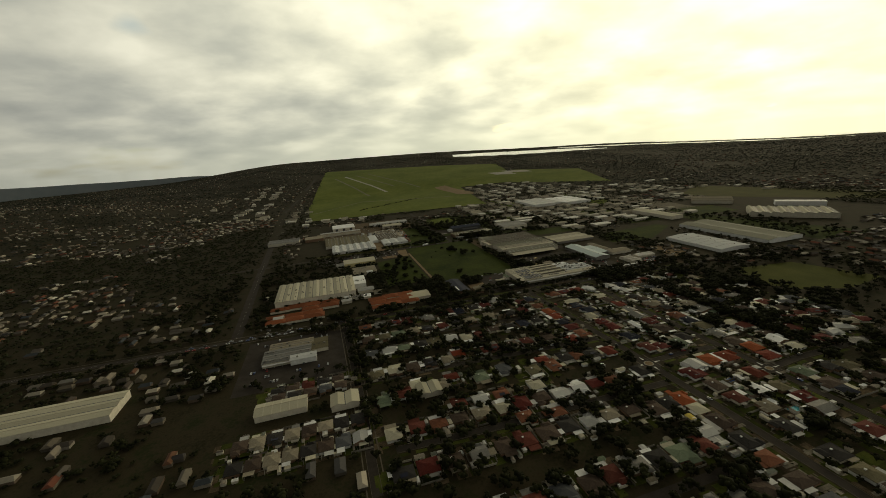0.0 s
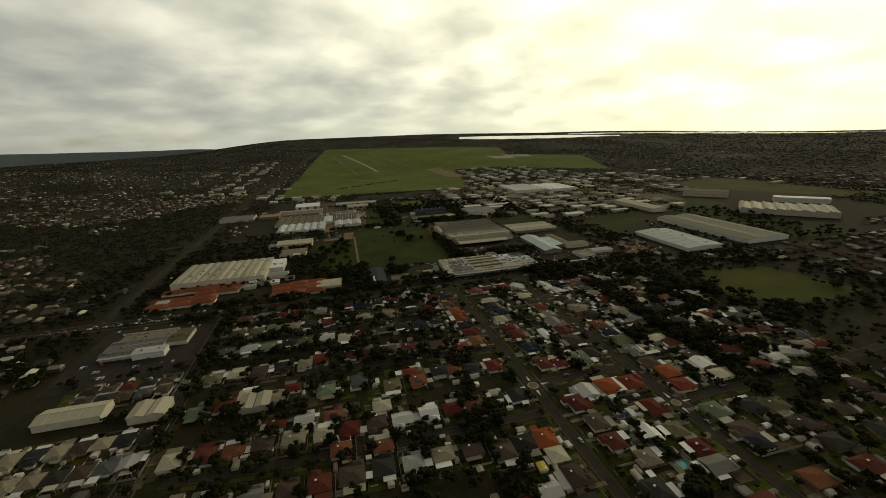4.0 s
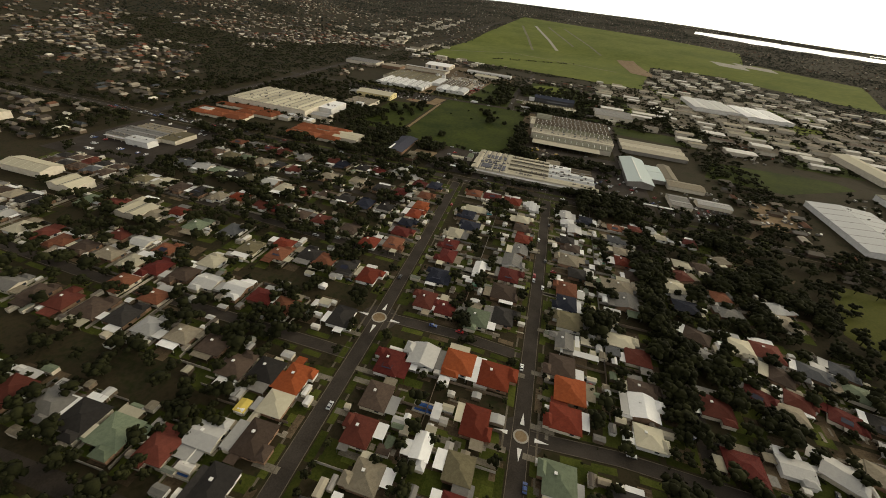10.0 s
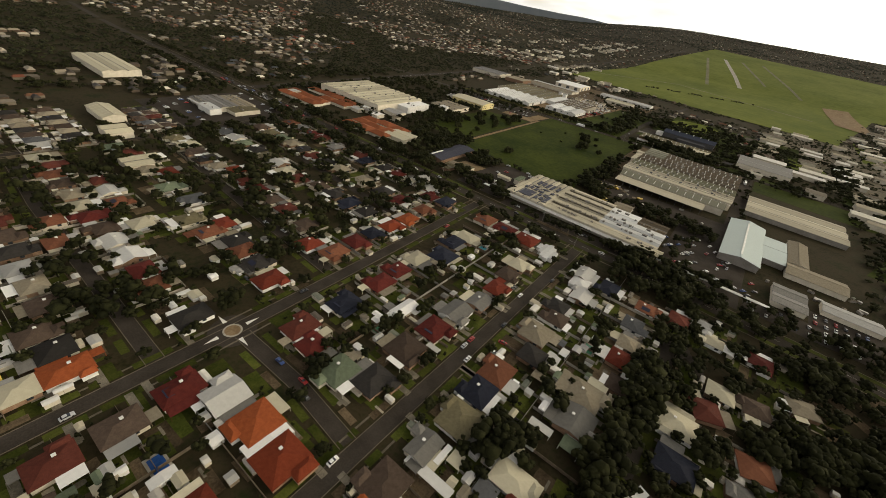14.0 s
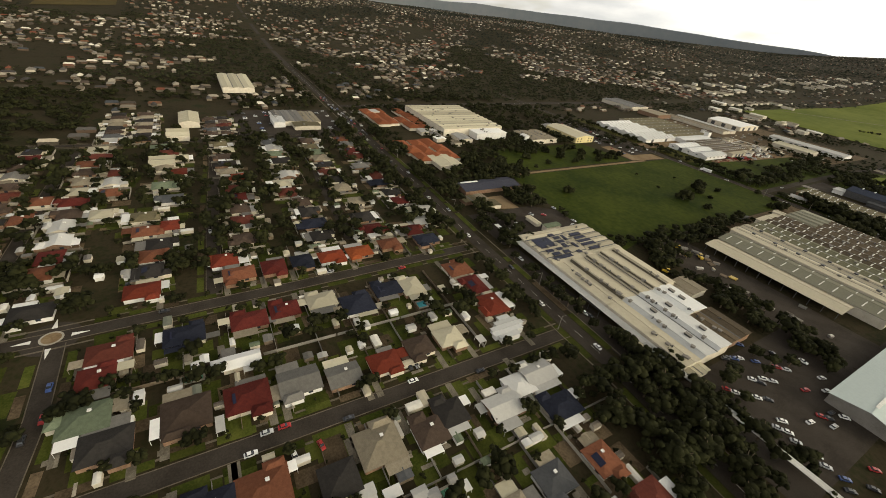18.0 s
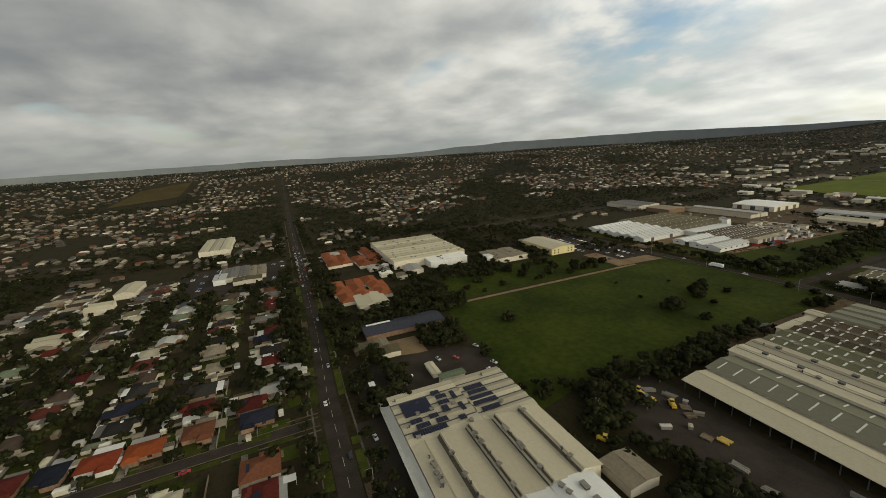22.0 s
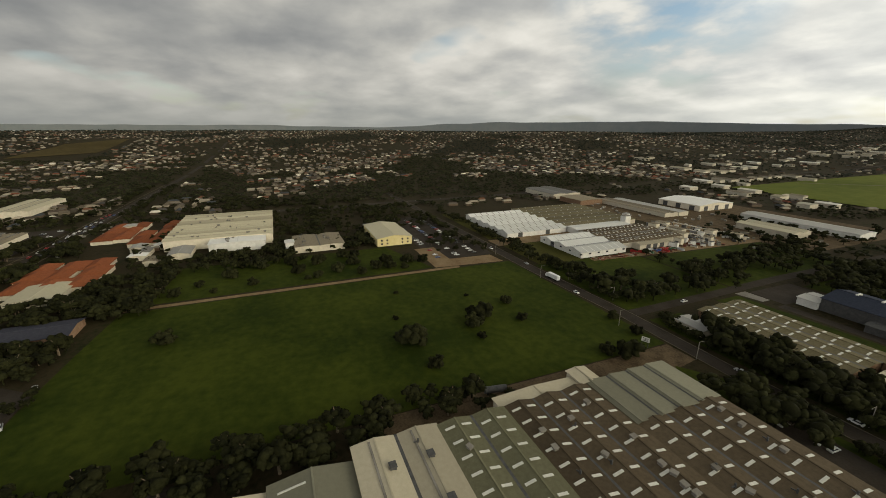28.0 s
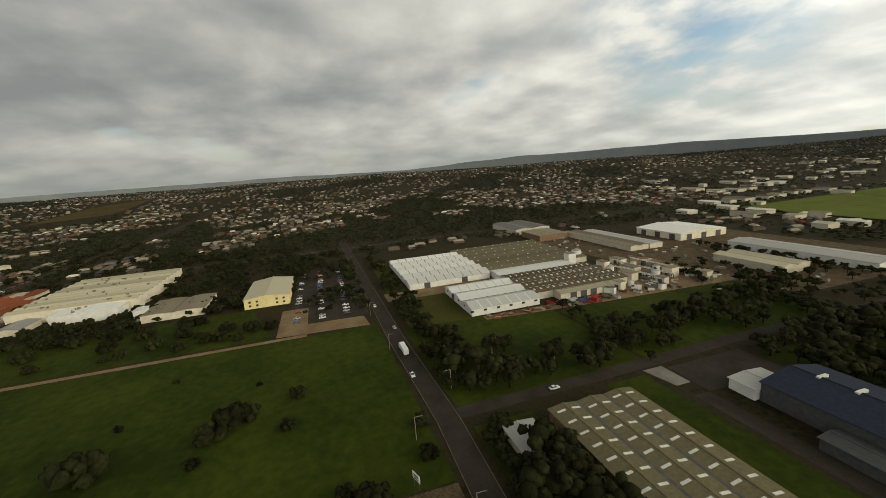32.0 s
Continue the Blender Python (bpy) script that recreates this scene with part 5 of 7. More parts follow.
H(-22, 107, 10.5, 11.2, "navy", "e")
H(-21, 124, 10.5, 14.4, "red2", "e")
H(-21, 141, 10.5, 14.4, "orange", "e")
H(-24, 162, 10.5, 12.8, "terracotta", "e")
H(-36, 184, 12.0, 11.2, "maroon", "n")
H(-22, 188, 10.5, 15.0, "navy", "e")
H(-64, 124, 12.0, 13.0, "navy", "n")
H(-56, 80, 12.0, 9.8, "brown", "s")
H(-136, 117, 12.0, 12.0, "cream", "n")
H(-119, 117, 12.0, 12.0, "redbrown", "n")
H(-156, 88, 12.0, 9.5, "red2", "s")
H(-133, 84, 12.0, 9.5, "redbrown", "s")
H(-118, 84, 12.0, 9.5, "maroon", "s")
H(-120, 195, 12.0, 13.0, "navy", "n")
H(-161, 190, 12.0, 13.0, "grey", "n")
H(-90, 162, 12.0, 9.8, "tan", "s")
H(-126, 43, 12.0, 13.0, "slate", "s")
H(-176, 48, 12.6, 9.5, "red", "s")
H(-208, 48, 12.0, 13.0, "cream", "s")
H(-112, 6, 12.0, 11.2, "cream", "n")
H(-145, 6, 12.0, 9.5, "terracotta", "n")
H(-164, 7, 12.0, 9.5, "light", "n")
H(-182, 8, 12.0, 9.5, "redbrown", "n")
H(-115, -32, 12.0, 9.5, "terracotta", "s")
H(-140, -28, 12.0, 11.2, "terracotta", "s")
H(-86, 42, 12.0, 9.5, "red", "s")
H(102, 170, 10.5, 11.5, "white", "w")
# houses round the court under the trees
H(160, 184, 10.5, 11.0, "redbrown", "s")
H(174, 190, 8.0, 9.0, "light", "s")
H(180, 178, 9.0, 8.5, "cream", "w")
H(188, 138, 12.0, 11.0, "cream", "w")
H(203, 181, 11.0, 10.0, "maroon", "s")
# rows of small units behind the shop and sheds
for k in range(8):
    H(-350 + 12.4 * k, 20.5, 10.2, 11.0, ("brown", "tan", "dark", "tan", "brown", "tan", "dark", "dark")[k], "s", False)
    H(-350 + 12.4 * k, -3.5, 10.2, 11.0, ("dark", "brown", "tan", "tan", "dark", "brown", "slate", "light")[k], "n", False)
for k in range(5):
    H(-328 + 13.5 * k, 77, 10.5, 8.5, ("brown", "dark", "brown", "slate", "brown")[k], "s", False)
    H(-330 + 13.5 * k, 89, 10.5, 8.0, ("dark", "brown", "redbrown", "dark", "brown")[k], "n", False)


def carport(x, y, w, d, roof):
    """A flat sheet roof on posts beside a house."""
    t = thing("carport", x, y, 0, f"flat {ROOF_WORDS.get(roof, roof)} carport roof on thin posts", "carport", group="carports")
    z = 2.3 + 0.02 * ((x * 7 + y) % 10)
    part("roof", Shape().box(-w / 2, -d / 2, z, w / 2, d / 2, z + 0.12).mesh("carport_roof", RM[roof]), t)
    for px in (-w / 2 + 0.2, w / 2 - 0.2):
        for py in (-d / 2 + 0.2, d / 2 - 0.2):
            part("post", unit(("carport_post", round(z, 2)), lambda: Shape().box(-0.07, -0.07, 0, 0.07, 0.07, z).mesh("post", MAT["white_wall"])), t, pose(px, py, 0))
    PLACED.append((x, y, min(w, d) / 2))


for x, y, w, d, c in ((111.2, 66.5, 3, 8, "white"), (107, 50.5, 3, 7, "white"), (72, 58, 7, 3, "light"), (133, 83, 4, 9, "white"), (120, 104, 4, 6, "white"), (116, 97, 4, 5, "light"), (130, 57, 10, 4, "light"), (143, 58, 8, 7, "green"), (108, 20, 2.4, 9, "white"),
                      (113, 22, 6, 6, "cream"), (128, 41.5, 4, 4, "cream"), (112.5, 45, 4, 4, "light"), (128.5, 127, 4, 2.5, "white"), (118.7, 80.6, 9, 5, "tan"), (127, 20, 8, 7, "slate"), (109, 10.5, 20, 4.2, "white"), (56, 200, 4, 5, "light"), (28, 201, 4, 5, "white"), (72, 170, 5, 4, "light"), (30, 172, 6, 4, "cream")):
    carport(x, y, w, d, c)
# plots along the streets that the list above leaves open
# stands of big trees among the eastern houses: x, y, radius
GROVES = [(156, y, 8) for y in (126, 112, 98, 82, 66, 54, 42, 27, 12, -4, -18)] + [
    (121, 40, 9), (163, 31, 9), (181, 22, 9), (244, 135, 13), (260, 118, 12), (268, 105, 10), (225, 91, 9), (202, -4, 8), (265, 30, 9), (225, 130, 13), (248, 146, 12),
    (206, 120, 8), (189, 98, 7), (227, 82, 8), (226, 193, 13), (148, -53, 6), (182, -58, 7), (152, -80, 6), (221, -46, 8), (300, 46, 8), (40, -108, 6), (-14, 8, 4)]
ROOF_MIX = ["grey", "grey", "light", "dark", "dark", "cream", "brown", "tan", "maroon", "brown", "brown", "terracotta", "tan", "redbrown", "green", "dark", "redbrown", "olive", "slate"]


def fill_row(fixed, lo, hi, axis, front, pitch=17.5, near=True, turn=0.0):
    n = max(1, round((hi - lo) / pitch))
    for k in range(n):
        p = lo + (k + 0.5) * (hi - lo) / n + rng.uniform(-1, 1)
        x, y = (fixed + rng.uniform(-1.2, 1.2), p) if axis == "y" else (p, fixed + rng.uniform(-1.2, 1.2))
        if clear(x, y, 5.5) and all(math.hypot(x - a, y - b) > c + 3 for a, b, c in GROVES):
            w, d = rng.uniform(11, 14), rng.uniform(10, 13)
            H(x, y, w, d, rng.choice(ROOF_MIX), front, near, turn + (rng.uniform(-6, 6) if turn else 0))


fill_row(20, 12, 205, "y", "w")
fill_row(65, 12, 205, "y", "e")
fill_row(20, -190, -40, "y", "w")
fill_row(65, -190, -60, "y", "e")
fill_row(-20, 66, 205, "y", "e")
fill_row(-20, -200, -42, "y", "e")
fill_row(103, -30, 192, "y", "w")
fill_row(103, -200, -58, "y", "w")
fill_row(140, -25, 190, "y", "e")
fill_row(140, -200, -60, "y", "w")
for yy, ff in ((38, "n"), (-10, "s"), (-50, "n"), (82, "s"), (124, "n"), (160, "s"), (195, "n"), (-98, "s"), (-138, "n")):
    fill_row(yy, -248 if yy > -60 else -230, -38, "x", ff, near=yy > -60)
for xx, tt in ((178, -20), (216, -24), (254, -18)):
    fill_row(xx, -150, -58, "y", "w", 17, False, tt)
    fill_row(xx, -28, 62, "y", "e", 17.5, False, tt)
for xx, tt in ((197, -20), (236, -22)):
    fill_row(xx, -60, 60, "y", "e", 27, False, tt)
fill_row(184, 70, 150, "y", "w", 20, False, 18)
fill_row(204, 76, 150, "y", "w", 20, False, 12)
fill_row(242, 70, 160, "y", "e", 20, False, 16)
fill_row(222, 84, 170, "y", "e", 24, False, 14)

# sheds, lawns, drives and fences of each plot
COUNT = [0]
for x, y, _ in list(PLACED):
    for k in range(rng.choice((1, 1, 2, 2))):
        dx, dy = rng.uniform(-1, 1), rng.uniform(-1, 1)
        if -30 < x < 160:
            back = {True: 1, False: -1}[(8 < x < 45) or (92 < x < 122)]
            sx, sy = x + back * rng.uniform(11, 19), y + dy * 7
        else:
            sx, sy = x + dx * 8, y + rng.choice((-1, 1)) * rng.uniform(10, 16)
        w, d = rng.uniform(2.4, 5.5), rng.uniform(2.4, 4.0)
        if -125 < x < 165 and y > -110 and clear(sx, sy, 2.2) and not -6 < sx < 6 and not 77 < sx < 90 and not 155 < sx < 172 and sy < 208 and not 55 < sy < 67:
            shed(sx, sy, w, d, rng.choice(("light", "white", "cream", "grey", "green", "tan", "light")))
for k, (x, y, c) in enumerate([p for p in PLACED if p[2] > 4]):
    for j in range(12):
        cx, cy, a, b = x + rng.choice((-1, 1)) * rng.uniform(5, 17), y + rng.uniform(-10, 10), rng.uniform(2.5, 6.5), rng.uniform(2.5, 6)
        if abs(cx - 84) < 4.5 + a or abs(cx) < 4.5 + a or cy + b > 212 or abs(cy - 63 - (x < -60) * 6) < 5 + b and x < 0 or abs(cy + 29) < 5 + b and x < 0 or abs(cy + 44) < 5 + b and x > 80 or abs(cy - 2) < 5 + b and 0 < x < 84:
            continue
        z = 0.02 + 0.0007 * COUNT[0]
        COUNT[0] = (COUNT[0] + 1) % 71
        q = Matrix.Rotation(rng.uniform(-0.05, 0.05), 2)
        pts = [q @ Vector((u * a, v * b)) for u, v in ((-1, -1), (1, -1), (1, 1), (-1, 1))]
        (LAWN if rng.random() < 0.68 else EARTH).add([(cx + p.x, cy + p.y, z) for p in pts], [(0, 1, 2, 3)])
    fx = {True: -1, False: 1}[(8 < x < 45) or (92 < x < 122)] if -30 < x < 150 else 0
    if fx:
        s = rng.choice((-1, 1))
        x0, x1 = sorted((x + fx * 4, x + fx * 14.5))
        y0 = y + s * 7 - 1.4
        DRIVE.add([(x0, y0, 0.075), (x1, y0, 0.075), (x1, y0 + 2.8, 0.075), (x0, y0 + 2.8, 0.075)], [(0, 1, 2, 3)])


def verges(points, off, wide, lo=8, hi=15):
    """Grass verges along a street, broken by the drives."""
    for (ax, ay), (bx, by) in zip(points, points[1:]):
        L = math.hypot(bx - ax, by - ay)
        ux, uy = (bx - ax) / L, (by - ay) / L
        for side in (-1, 1):
            at = rng.uniform(3, 8)
            while at < L - 4:
                end = min(L - 2, at + rng.uniform(lo, hi))
                q = []
                for u, v in ((at, off), (end, off), (end, off + wide), (at, off + wide)):
                    q.append((ax + ux * u - uy * v * side, ay + uy * u + ux * v * side, 0.071 + 0.0004 * (COUNT[0] % 7)))
                COUNT[0] = (COUNT[0] + 1) % 71
                (LAWN if rng.random() < 0.8 else EARTH).add(q if side > 0 else q[::-1], [(0, 1, 2, 3)])
                at = end + rng.uniform(2.6, 4.2)


for street in ([(0.5, -200), (0, -8)], [(0, 8), (-2.5, 90), (-7, 210)], [(84, -200), (84, -54)], [(84, -38), (83.5, 8), (83.5, 120), (83, 210)], [(-8, 61), (-87, 65), (-185, 72), (-271, 76)], [(-10, -30), (-75, -29), (-170, -28), (-240, -24)], [(94, -45.5), (125, -43), (178, -44), (233, -41)], [(8, 2.4), (43, 3), (76, 0.5)]):
    verges(street, 4.7, 3.2)
for street in ([(290, 212.5), (120, 221.7)], [(108, 222), (10, 222.4)], [(-18, 222.5), (-120, 226), (-250, 227.5)]):
    verges(street, 5.4, 3.8, 14, 34)
r8 = random.Random(88)
for x, y, c in [p for p in PLACED if p[2] > 4]:
    for j in range(3):
        a, b = x + r8.choice((-1, 1)) * r8.uniform(5.5, 13), y + r8.choice((-1, 1)) * r8.uniform(3, 9)
        w, d = r8.choice(((1.0, 4.5), (4.5, 1.0), (2.2, 2.8), (1.6, 5.5)))
        if min(abs(a), abs(a - 84), abs(a - 163)) > 7 and not 54 < b < 74 and abs(b + 29) > 6 and b < 208:
            z = 0.08 + 0.0006 * (COUNT[0] % 29)
            COUNT[0] += 1
            PAVE.add([(a - w / 2, b - d / 2, z), (a + w / 2, b - d / 2, z), (a + w / 2, b + d / 2, z), (a - w / 2, b + d / 2, z)], [(0, 1, 2, 3)])
    # one side fence and one back fence to most plots
    if x < -38 and c > 5:
        side, far_end = x + 8.6 + r8.uniform(-0.5, 0.5), r8.choice((-1, 1))
        BOUNDS.box(side - 0.06, y - 11, 0, side + 0.06, y + 11, 1.6)
        if r8.random() < 0.6:
            BOUNDS.box(x - 8, y + far_end * 12 - 0.06, 0, x + 8, y + far_end * 12 + 0.06, 1.6)
    elif x > 150 and r8.random() < 0.7:
        BOUNDS.box(x - 9, y + 8.4, 0, x + 9, y + 8.52, 1.6)
tagged(new("garden_paving", PAVE.mesh("garden_paving", MAT["pale_paving"])), "pale concrete paths and paving in the gardens", "paving", kind="stuff")
tagged(new("boundary_fences", BOUNDS.mesh("boundary_fences", MAT["fence_mix"])), "pale and brown sheet fences between far gardens", "fences", kind="stuff")
tagged(new("lawn", LAWN.mesh("lawn", MAT["lawn"])), "patchy green and brown garden lawns", "lawn", kind="stuff")
tagged(new("garden_earth", EARTH.mesh("garden_earth", MAT["yard_dirt"])), "bare brown earth and paving in the gardens", "ground", kind="stuff")
tagged(new("driveway", DRIVE.mesh("driveway", MAT["footway"])), "pale concrete driveways beside the houses", "driveway", kind="stuff")


def fence(x0, y0, x1, y1, mat):
    L = math.hypot(x1 - x0, y1 - y0)
    t = thing("fence", (x0 + x1) / 2, (y0 + y1) / 2, math.degrees(math.atan2(y1 - y0, x1 - x0)), "long metal-sheet paling fence between gardens" if mat != "timber" else "weathered timber paling fence between gardens", "fence", group="garden fences")
    n = max(1, round(L / 9))
    pm = unit(("fence", mat, round(L / n, 1)), lambda: Shape().box(-L / n / 2 + 0.03, -0.05, 0.05, L / n / 2 - 0.03, 0.05, 1.75).mesh("fence_panel", MAT[mat]))
    for i in range(n):
        part("panel", pm, t, pose(-L / 2 + (i + 0.5) * L / n, 0, 0))


for x0, x1, ys in ((9, 42, (12, 205)), (43, 76, (12, 205)), (9, 42, (-120, -12)), (43, 76, (-120, -12)), (-42, -9, (68, 205)), (-42, -9, (-120, -42)), (92, 122, (-30, 205)), (123, 152, (-25, 190)), (92, 122, (-120, -60))):
    n = round((ys[1] - ys[0]) / 17.2)
    for k in range(1, n):
        y = ys[0] + k * (ys[1] - ys[0]) / n
        fence(x0, y, x1, y, rng.choice(("concrete", "timber", "pale_concrete")))
    xb = x1 if x0 in (9, 92) else x0
    if x0 in (9, 92):
        for k in range(6):
            a, b = ys[0] + k * (ys[1] - ys[0]) / 6, ys[0] + (k + 1) * (ys[1] - ys[0]) / 6
            fence(xb + 0.4, a + 0.3, xb + 0.4, b - 0.3, rng.choice(("concrete", "timber")))


def pool(x, y, w, d, label, mat="pool", rz=0):
    t = thing("swimming_pool", x, y, rz, label, "swimming pool")
    s = Shape()
    for q in ((-w / 2 - 0.9, -d / 2 - 0.9, w / 2 + 0.9, -d / 2), (-w / 2 - 0.9, d / 2, w / 2 + 0.9, d / 2 + 0.9), (-w / 2 - 0.9, -d / 2, -w / 2, d / 2), (w / 2, -d / 2, w / 2 + 0.9, d / 2)):
        s.box(q[0], q[1], 0, q[2], q[3], 0.22)
    part("paving", s.mesh("pool_paving", MAT["pale_concrete"]), t)
    part("water", Shape().box(-w / 2, -d / 2, 0, w / 2, d / 2, 0.14).mesh("pool_water", MAT[mat]), t)


pool(45.5, -92, 9.5, 5.0, "bright turquoise backyard swimming pool")
pool(-33, -101, 6.5, 4.5, "deep blue backyard pool with pale surround", "pool_blue")
pool(44, 50, 4, 7, "small green backyard pool with pale paving", "pool_green")
pool(128, 119, 5, 7, "pale green backyard swimming pool", "pool_green")
pool(36, 156, 4.5, 4.5, "round-edged turquoise backyard pool")
pool(41, -47, 8.0, 4.5, "blue covered backyard pool", "pool_blue")
for x, y, w, d, c in ((45.5, -31, 4, 5, "white"), (62, -34, 3, 4, "light"), (47, -48, 3.6, 8, "white"), (73, -43, 4.5, 6, "light"), (33, -58, 5, 3.5, "light"), (32, -72, 5, 4, "brown"), (38, -101, 4, 5, "cream"), (63, -64, 4, 3.5, "tan"),
                      (-36, -68, 5, 4, "light"), (-30, -73, 6, 5, "yellow"), (-32, -1, 6, 5, "cream"), (-40, 23, 4, 4, "light"), (-41, 12, 3.5, 4.5, "white"), (48, 33, 3, 6, "white"), (40, 52, 4, 4, "white"), (118, 96, 5, 6, "light"), (116, 110, 4, 5, "slate"), (124, 112, 5, 4, "light")):
    shed(x, y, w, d, c)


def roundabout(x, y, r, label):
    t = thing("roundabout", x, y, 0, label, "roundabout")
    n = 28
    def ring(ra, z):
        return [(ra * math.cos(2 * math.pi * k / n), ra * math.sin(2 * math.pi * k / n), z) for k in range(n)]
    s = Shape().add(ring(r, 0.0) + ring(r, 0.2) + ring(r - 0.8, 0.22) + ring(r - 0.8, 0.1), [(b * n + k, b * n + (k + 1) % n, (b + 1) * n + (k + 1) % n, (b + 1) * n + k) for b in range(3) for k in range(n)])
    part("kerb_ring", s.mesh("kerb_ring", MAT["pale_concrete"]), t)
    part("centre", mesh("centre", ring(r - 0.8, 0.16), [tuple(range(n))], MAT["dirt"]), t)
    part("apron", mesh("apron", ring(r + 6.2, 0.058), [tuple(range(n))], MAT["asphalt"]), t)
    for k in range(4):
        part("splitter_island", Shape().add([(r + 2.4, -1.0, z) for z in (0, 0.18)] + [(r + 2.4, 1.0, z) for z in (0, 0.18)] + [(r + 8.5, 0, z) for z in (0, 0.18)], [(1, 5, 3), (0, 1, 3, 2), (2, 3, 5, 4), (4, 5, 1, 0)]).mesh("splitter_island", MAT["white_wall"]), t, pose(0, 0, 0, 0, 0, 90 * k))


roundabout(0, 0, 4.2, "small kerbed roundabout with a bare earth centre")
roundabout(84, -46.5, 3.4, "small kerbed roundabout with white splitter islands")



# ---- trees ----
def globe(level, floor):
    """Verts and triangles of a ball, open below the given height."""
    bm = bmesh.new()
    bmesh.ops.create_icosphere(bm, subdivisions=level, radius=1)
    bm.verts.ensure_lookup_table()
    v = np.array([q.co[:] for q in bm.verts])
    f = np.array([[q.index for q in t.verts] for t in bm.faces])
    bm.free()
    return v, f[v[f].mean(1)[:, 2] > floor]


def crown(seed, lobes, level, leaves, size, trunk=True):
    """A crown of radius about 1: uneven lobes of foliage, loose sprays of leaves round them, and a stem below. Verts and triangles."""
    r = np.random.RandomState(seed)
    gv, gf = globe(level, -0.5 if lobes > 1 else -0.1)
    V, F, n, balls = [], [], 0, []
    for k in range(lobes):
        a, up = 2.4 * k + r.uniform(-0.5, 0.5), r.uniform(-0.75, 0.8)
        off = 0.0 if k == 0 else r.uniform(0.4, 0.72)
        side = math.sqrt(1 - up * up * 0.9)
        c = np.array([off * side * math.cos(a), off * side * math.sin(a), off * up])
        ra = r.uniform(0.2, 0.36) * (1.25 if lobes < 7 else 1) if k else 0.52
        w = np.array([1 + 0.4 * noise.noise(Vector(p) * 2.3 + Vector((seed, k * 3.0, 0))) for p in gv]) * r.uniform(0.8, 1.2, len(gv))
        V.append(gv * w[:, None] * ra + c)
        F.append(gf + n)
        n += len(gv)
        balls.append((c, ra))
    d = r.normal(0, 1, (leaves, 3))
    d /= np.linalg.norm(d, axis=1)[:, None]
    d[:, 2] = np.abs(d[:, 2]) * 0.95 - 0.2
    which = r.randint(0, lobes, leaves)
    c = np.array([balls[k][0] for k in which]) + d * np.array([balls[k][1] for k in which])[:, None] * r.uniform(0.92, 1.22, leaves)[:, None]
    u = np.cross(d, r.normal(0, 1, (leaves, 3)))
    u /= np.linalg.norm(u, axis=1)[:, None] + 1e-9
    w = np.cross(d, u) + d * r.uniform(-0.7, 0.7, leaves)[:, None]
    q = (size * r.uniform(0.6, 1.3, leaves))[:, None]
    V.append(np.stack([c - u * q - w * q * 0.6, c + u * q * 0.8 - w * q, c + u * q + w * q * 0.7, c - u * q * 0.7 + w * q], 1).reshape(-1, 3))
    k = n + 4 * np.arange(leaves)[:, None]
    F += [k + [0, 1, 2], k + [0, 2, 3]]
    n += 4 * leaves
    if trunk:
        V.append(np.array([(0.09, 0, -1.38), (-0.05, 0.08, -1.38), (-0.05, -0.08, -1.38), (0.04, 0, 0), (-0.02, 0.03, 0), (-0.02, -0.03, 0)]))
        F.append(n + np.array([(0, 1, 4), (0, 4, 3), (1, 2, 5), (1, 5, 4), (2, 0, 3), (2, 3, 5)]))
    return np.concatenate(V), np.concatenate(F)


def crown_mesh(seed, tall):
    v, f = crown(seed, 18, 1, 330, 0.07, False)
    return bulk("crown", v * (1, 1, tall), f, MAT["leaf"])


def trunk_mesh(seed):
    """A tapered trunk of height 1 that forks into limbs."""
    r = random.Random(seed)
    s = Shape()
    def limb(a, b, ra, rb, n=6):
        a, b = Vector(a), Vector(b)
        z = (b - a).normalized()
        u = z.orthogonal().normalized()
        w = z.cross(u)
        ring = lambda c, q: [tuple(c + q * (math.cos(6.283 * k / n) * u + math.sin(6.283 * k / n) * w)) for k in range(n)]  # noqa: E731
        s.add(ring(a, ra) + ring(b, rb), [(k, (k + 1) % n, n + (k + 1) % n, n + k) for k in range(n)])
    limb((0, 0, 0), (0.02, 0, 0.55), 0.06, 0.042)
    for k in range(4):
        a = 1.57 * k + r.uniform(-0.5, 0.5)
        limb((0.02, 0, r.uniform(0.4, 0.55)), (0.3 * math.cos(a), 0.3 * math.sin(a), r.uniform(0.85, 1.1)), 0.032, 0.012, 5)
    return s.mesh("trunk", MAT["trunk"])


CROWNS = [crown_mesh(11 + k, (0.8, 0.95, 0.7, 1.1, 0.85)[k]) for k in range(5)]
BUSHES = [crown_mesh(31 + k, 0.62) for k in range(2)]
TRUNKS = [trunk_mesh(3 + k) for k in range(3)]
TREES = []


def tree(x, y, r, h):
    k = len(TREES)
    t = thing("tree", x, y, (k * 77) % 360, "dark green spreading gum tree" if r > 3.2 else "small dark green garden tree", "tree", group="trees")
    part("trunk", TRUNKS[k % 3], t, Matrix.Diagonal((h * 0.75, h * 0.75, h * 0.75, 1)))
    part("crown", CROWNS[k % 5], t, Matrix.Translation((0, 0, h * 0.56)) @ Matrix.Diagonal((r, r, h * 0.45, 1)))
    TREES.append((x, y))
    return t


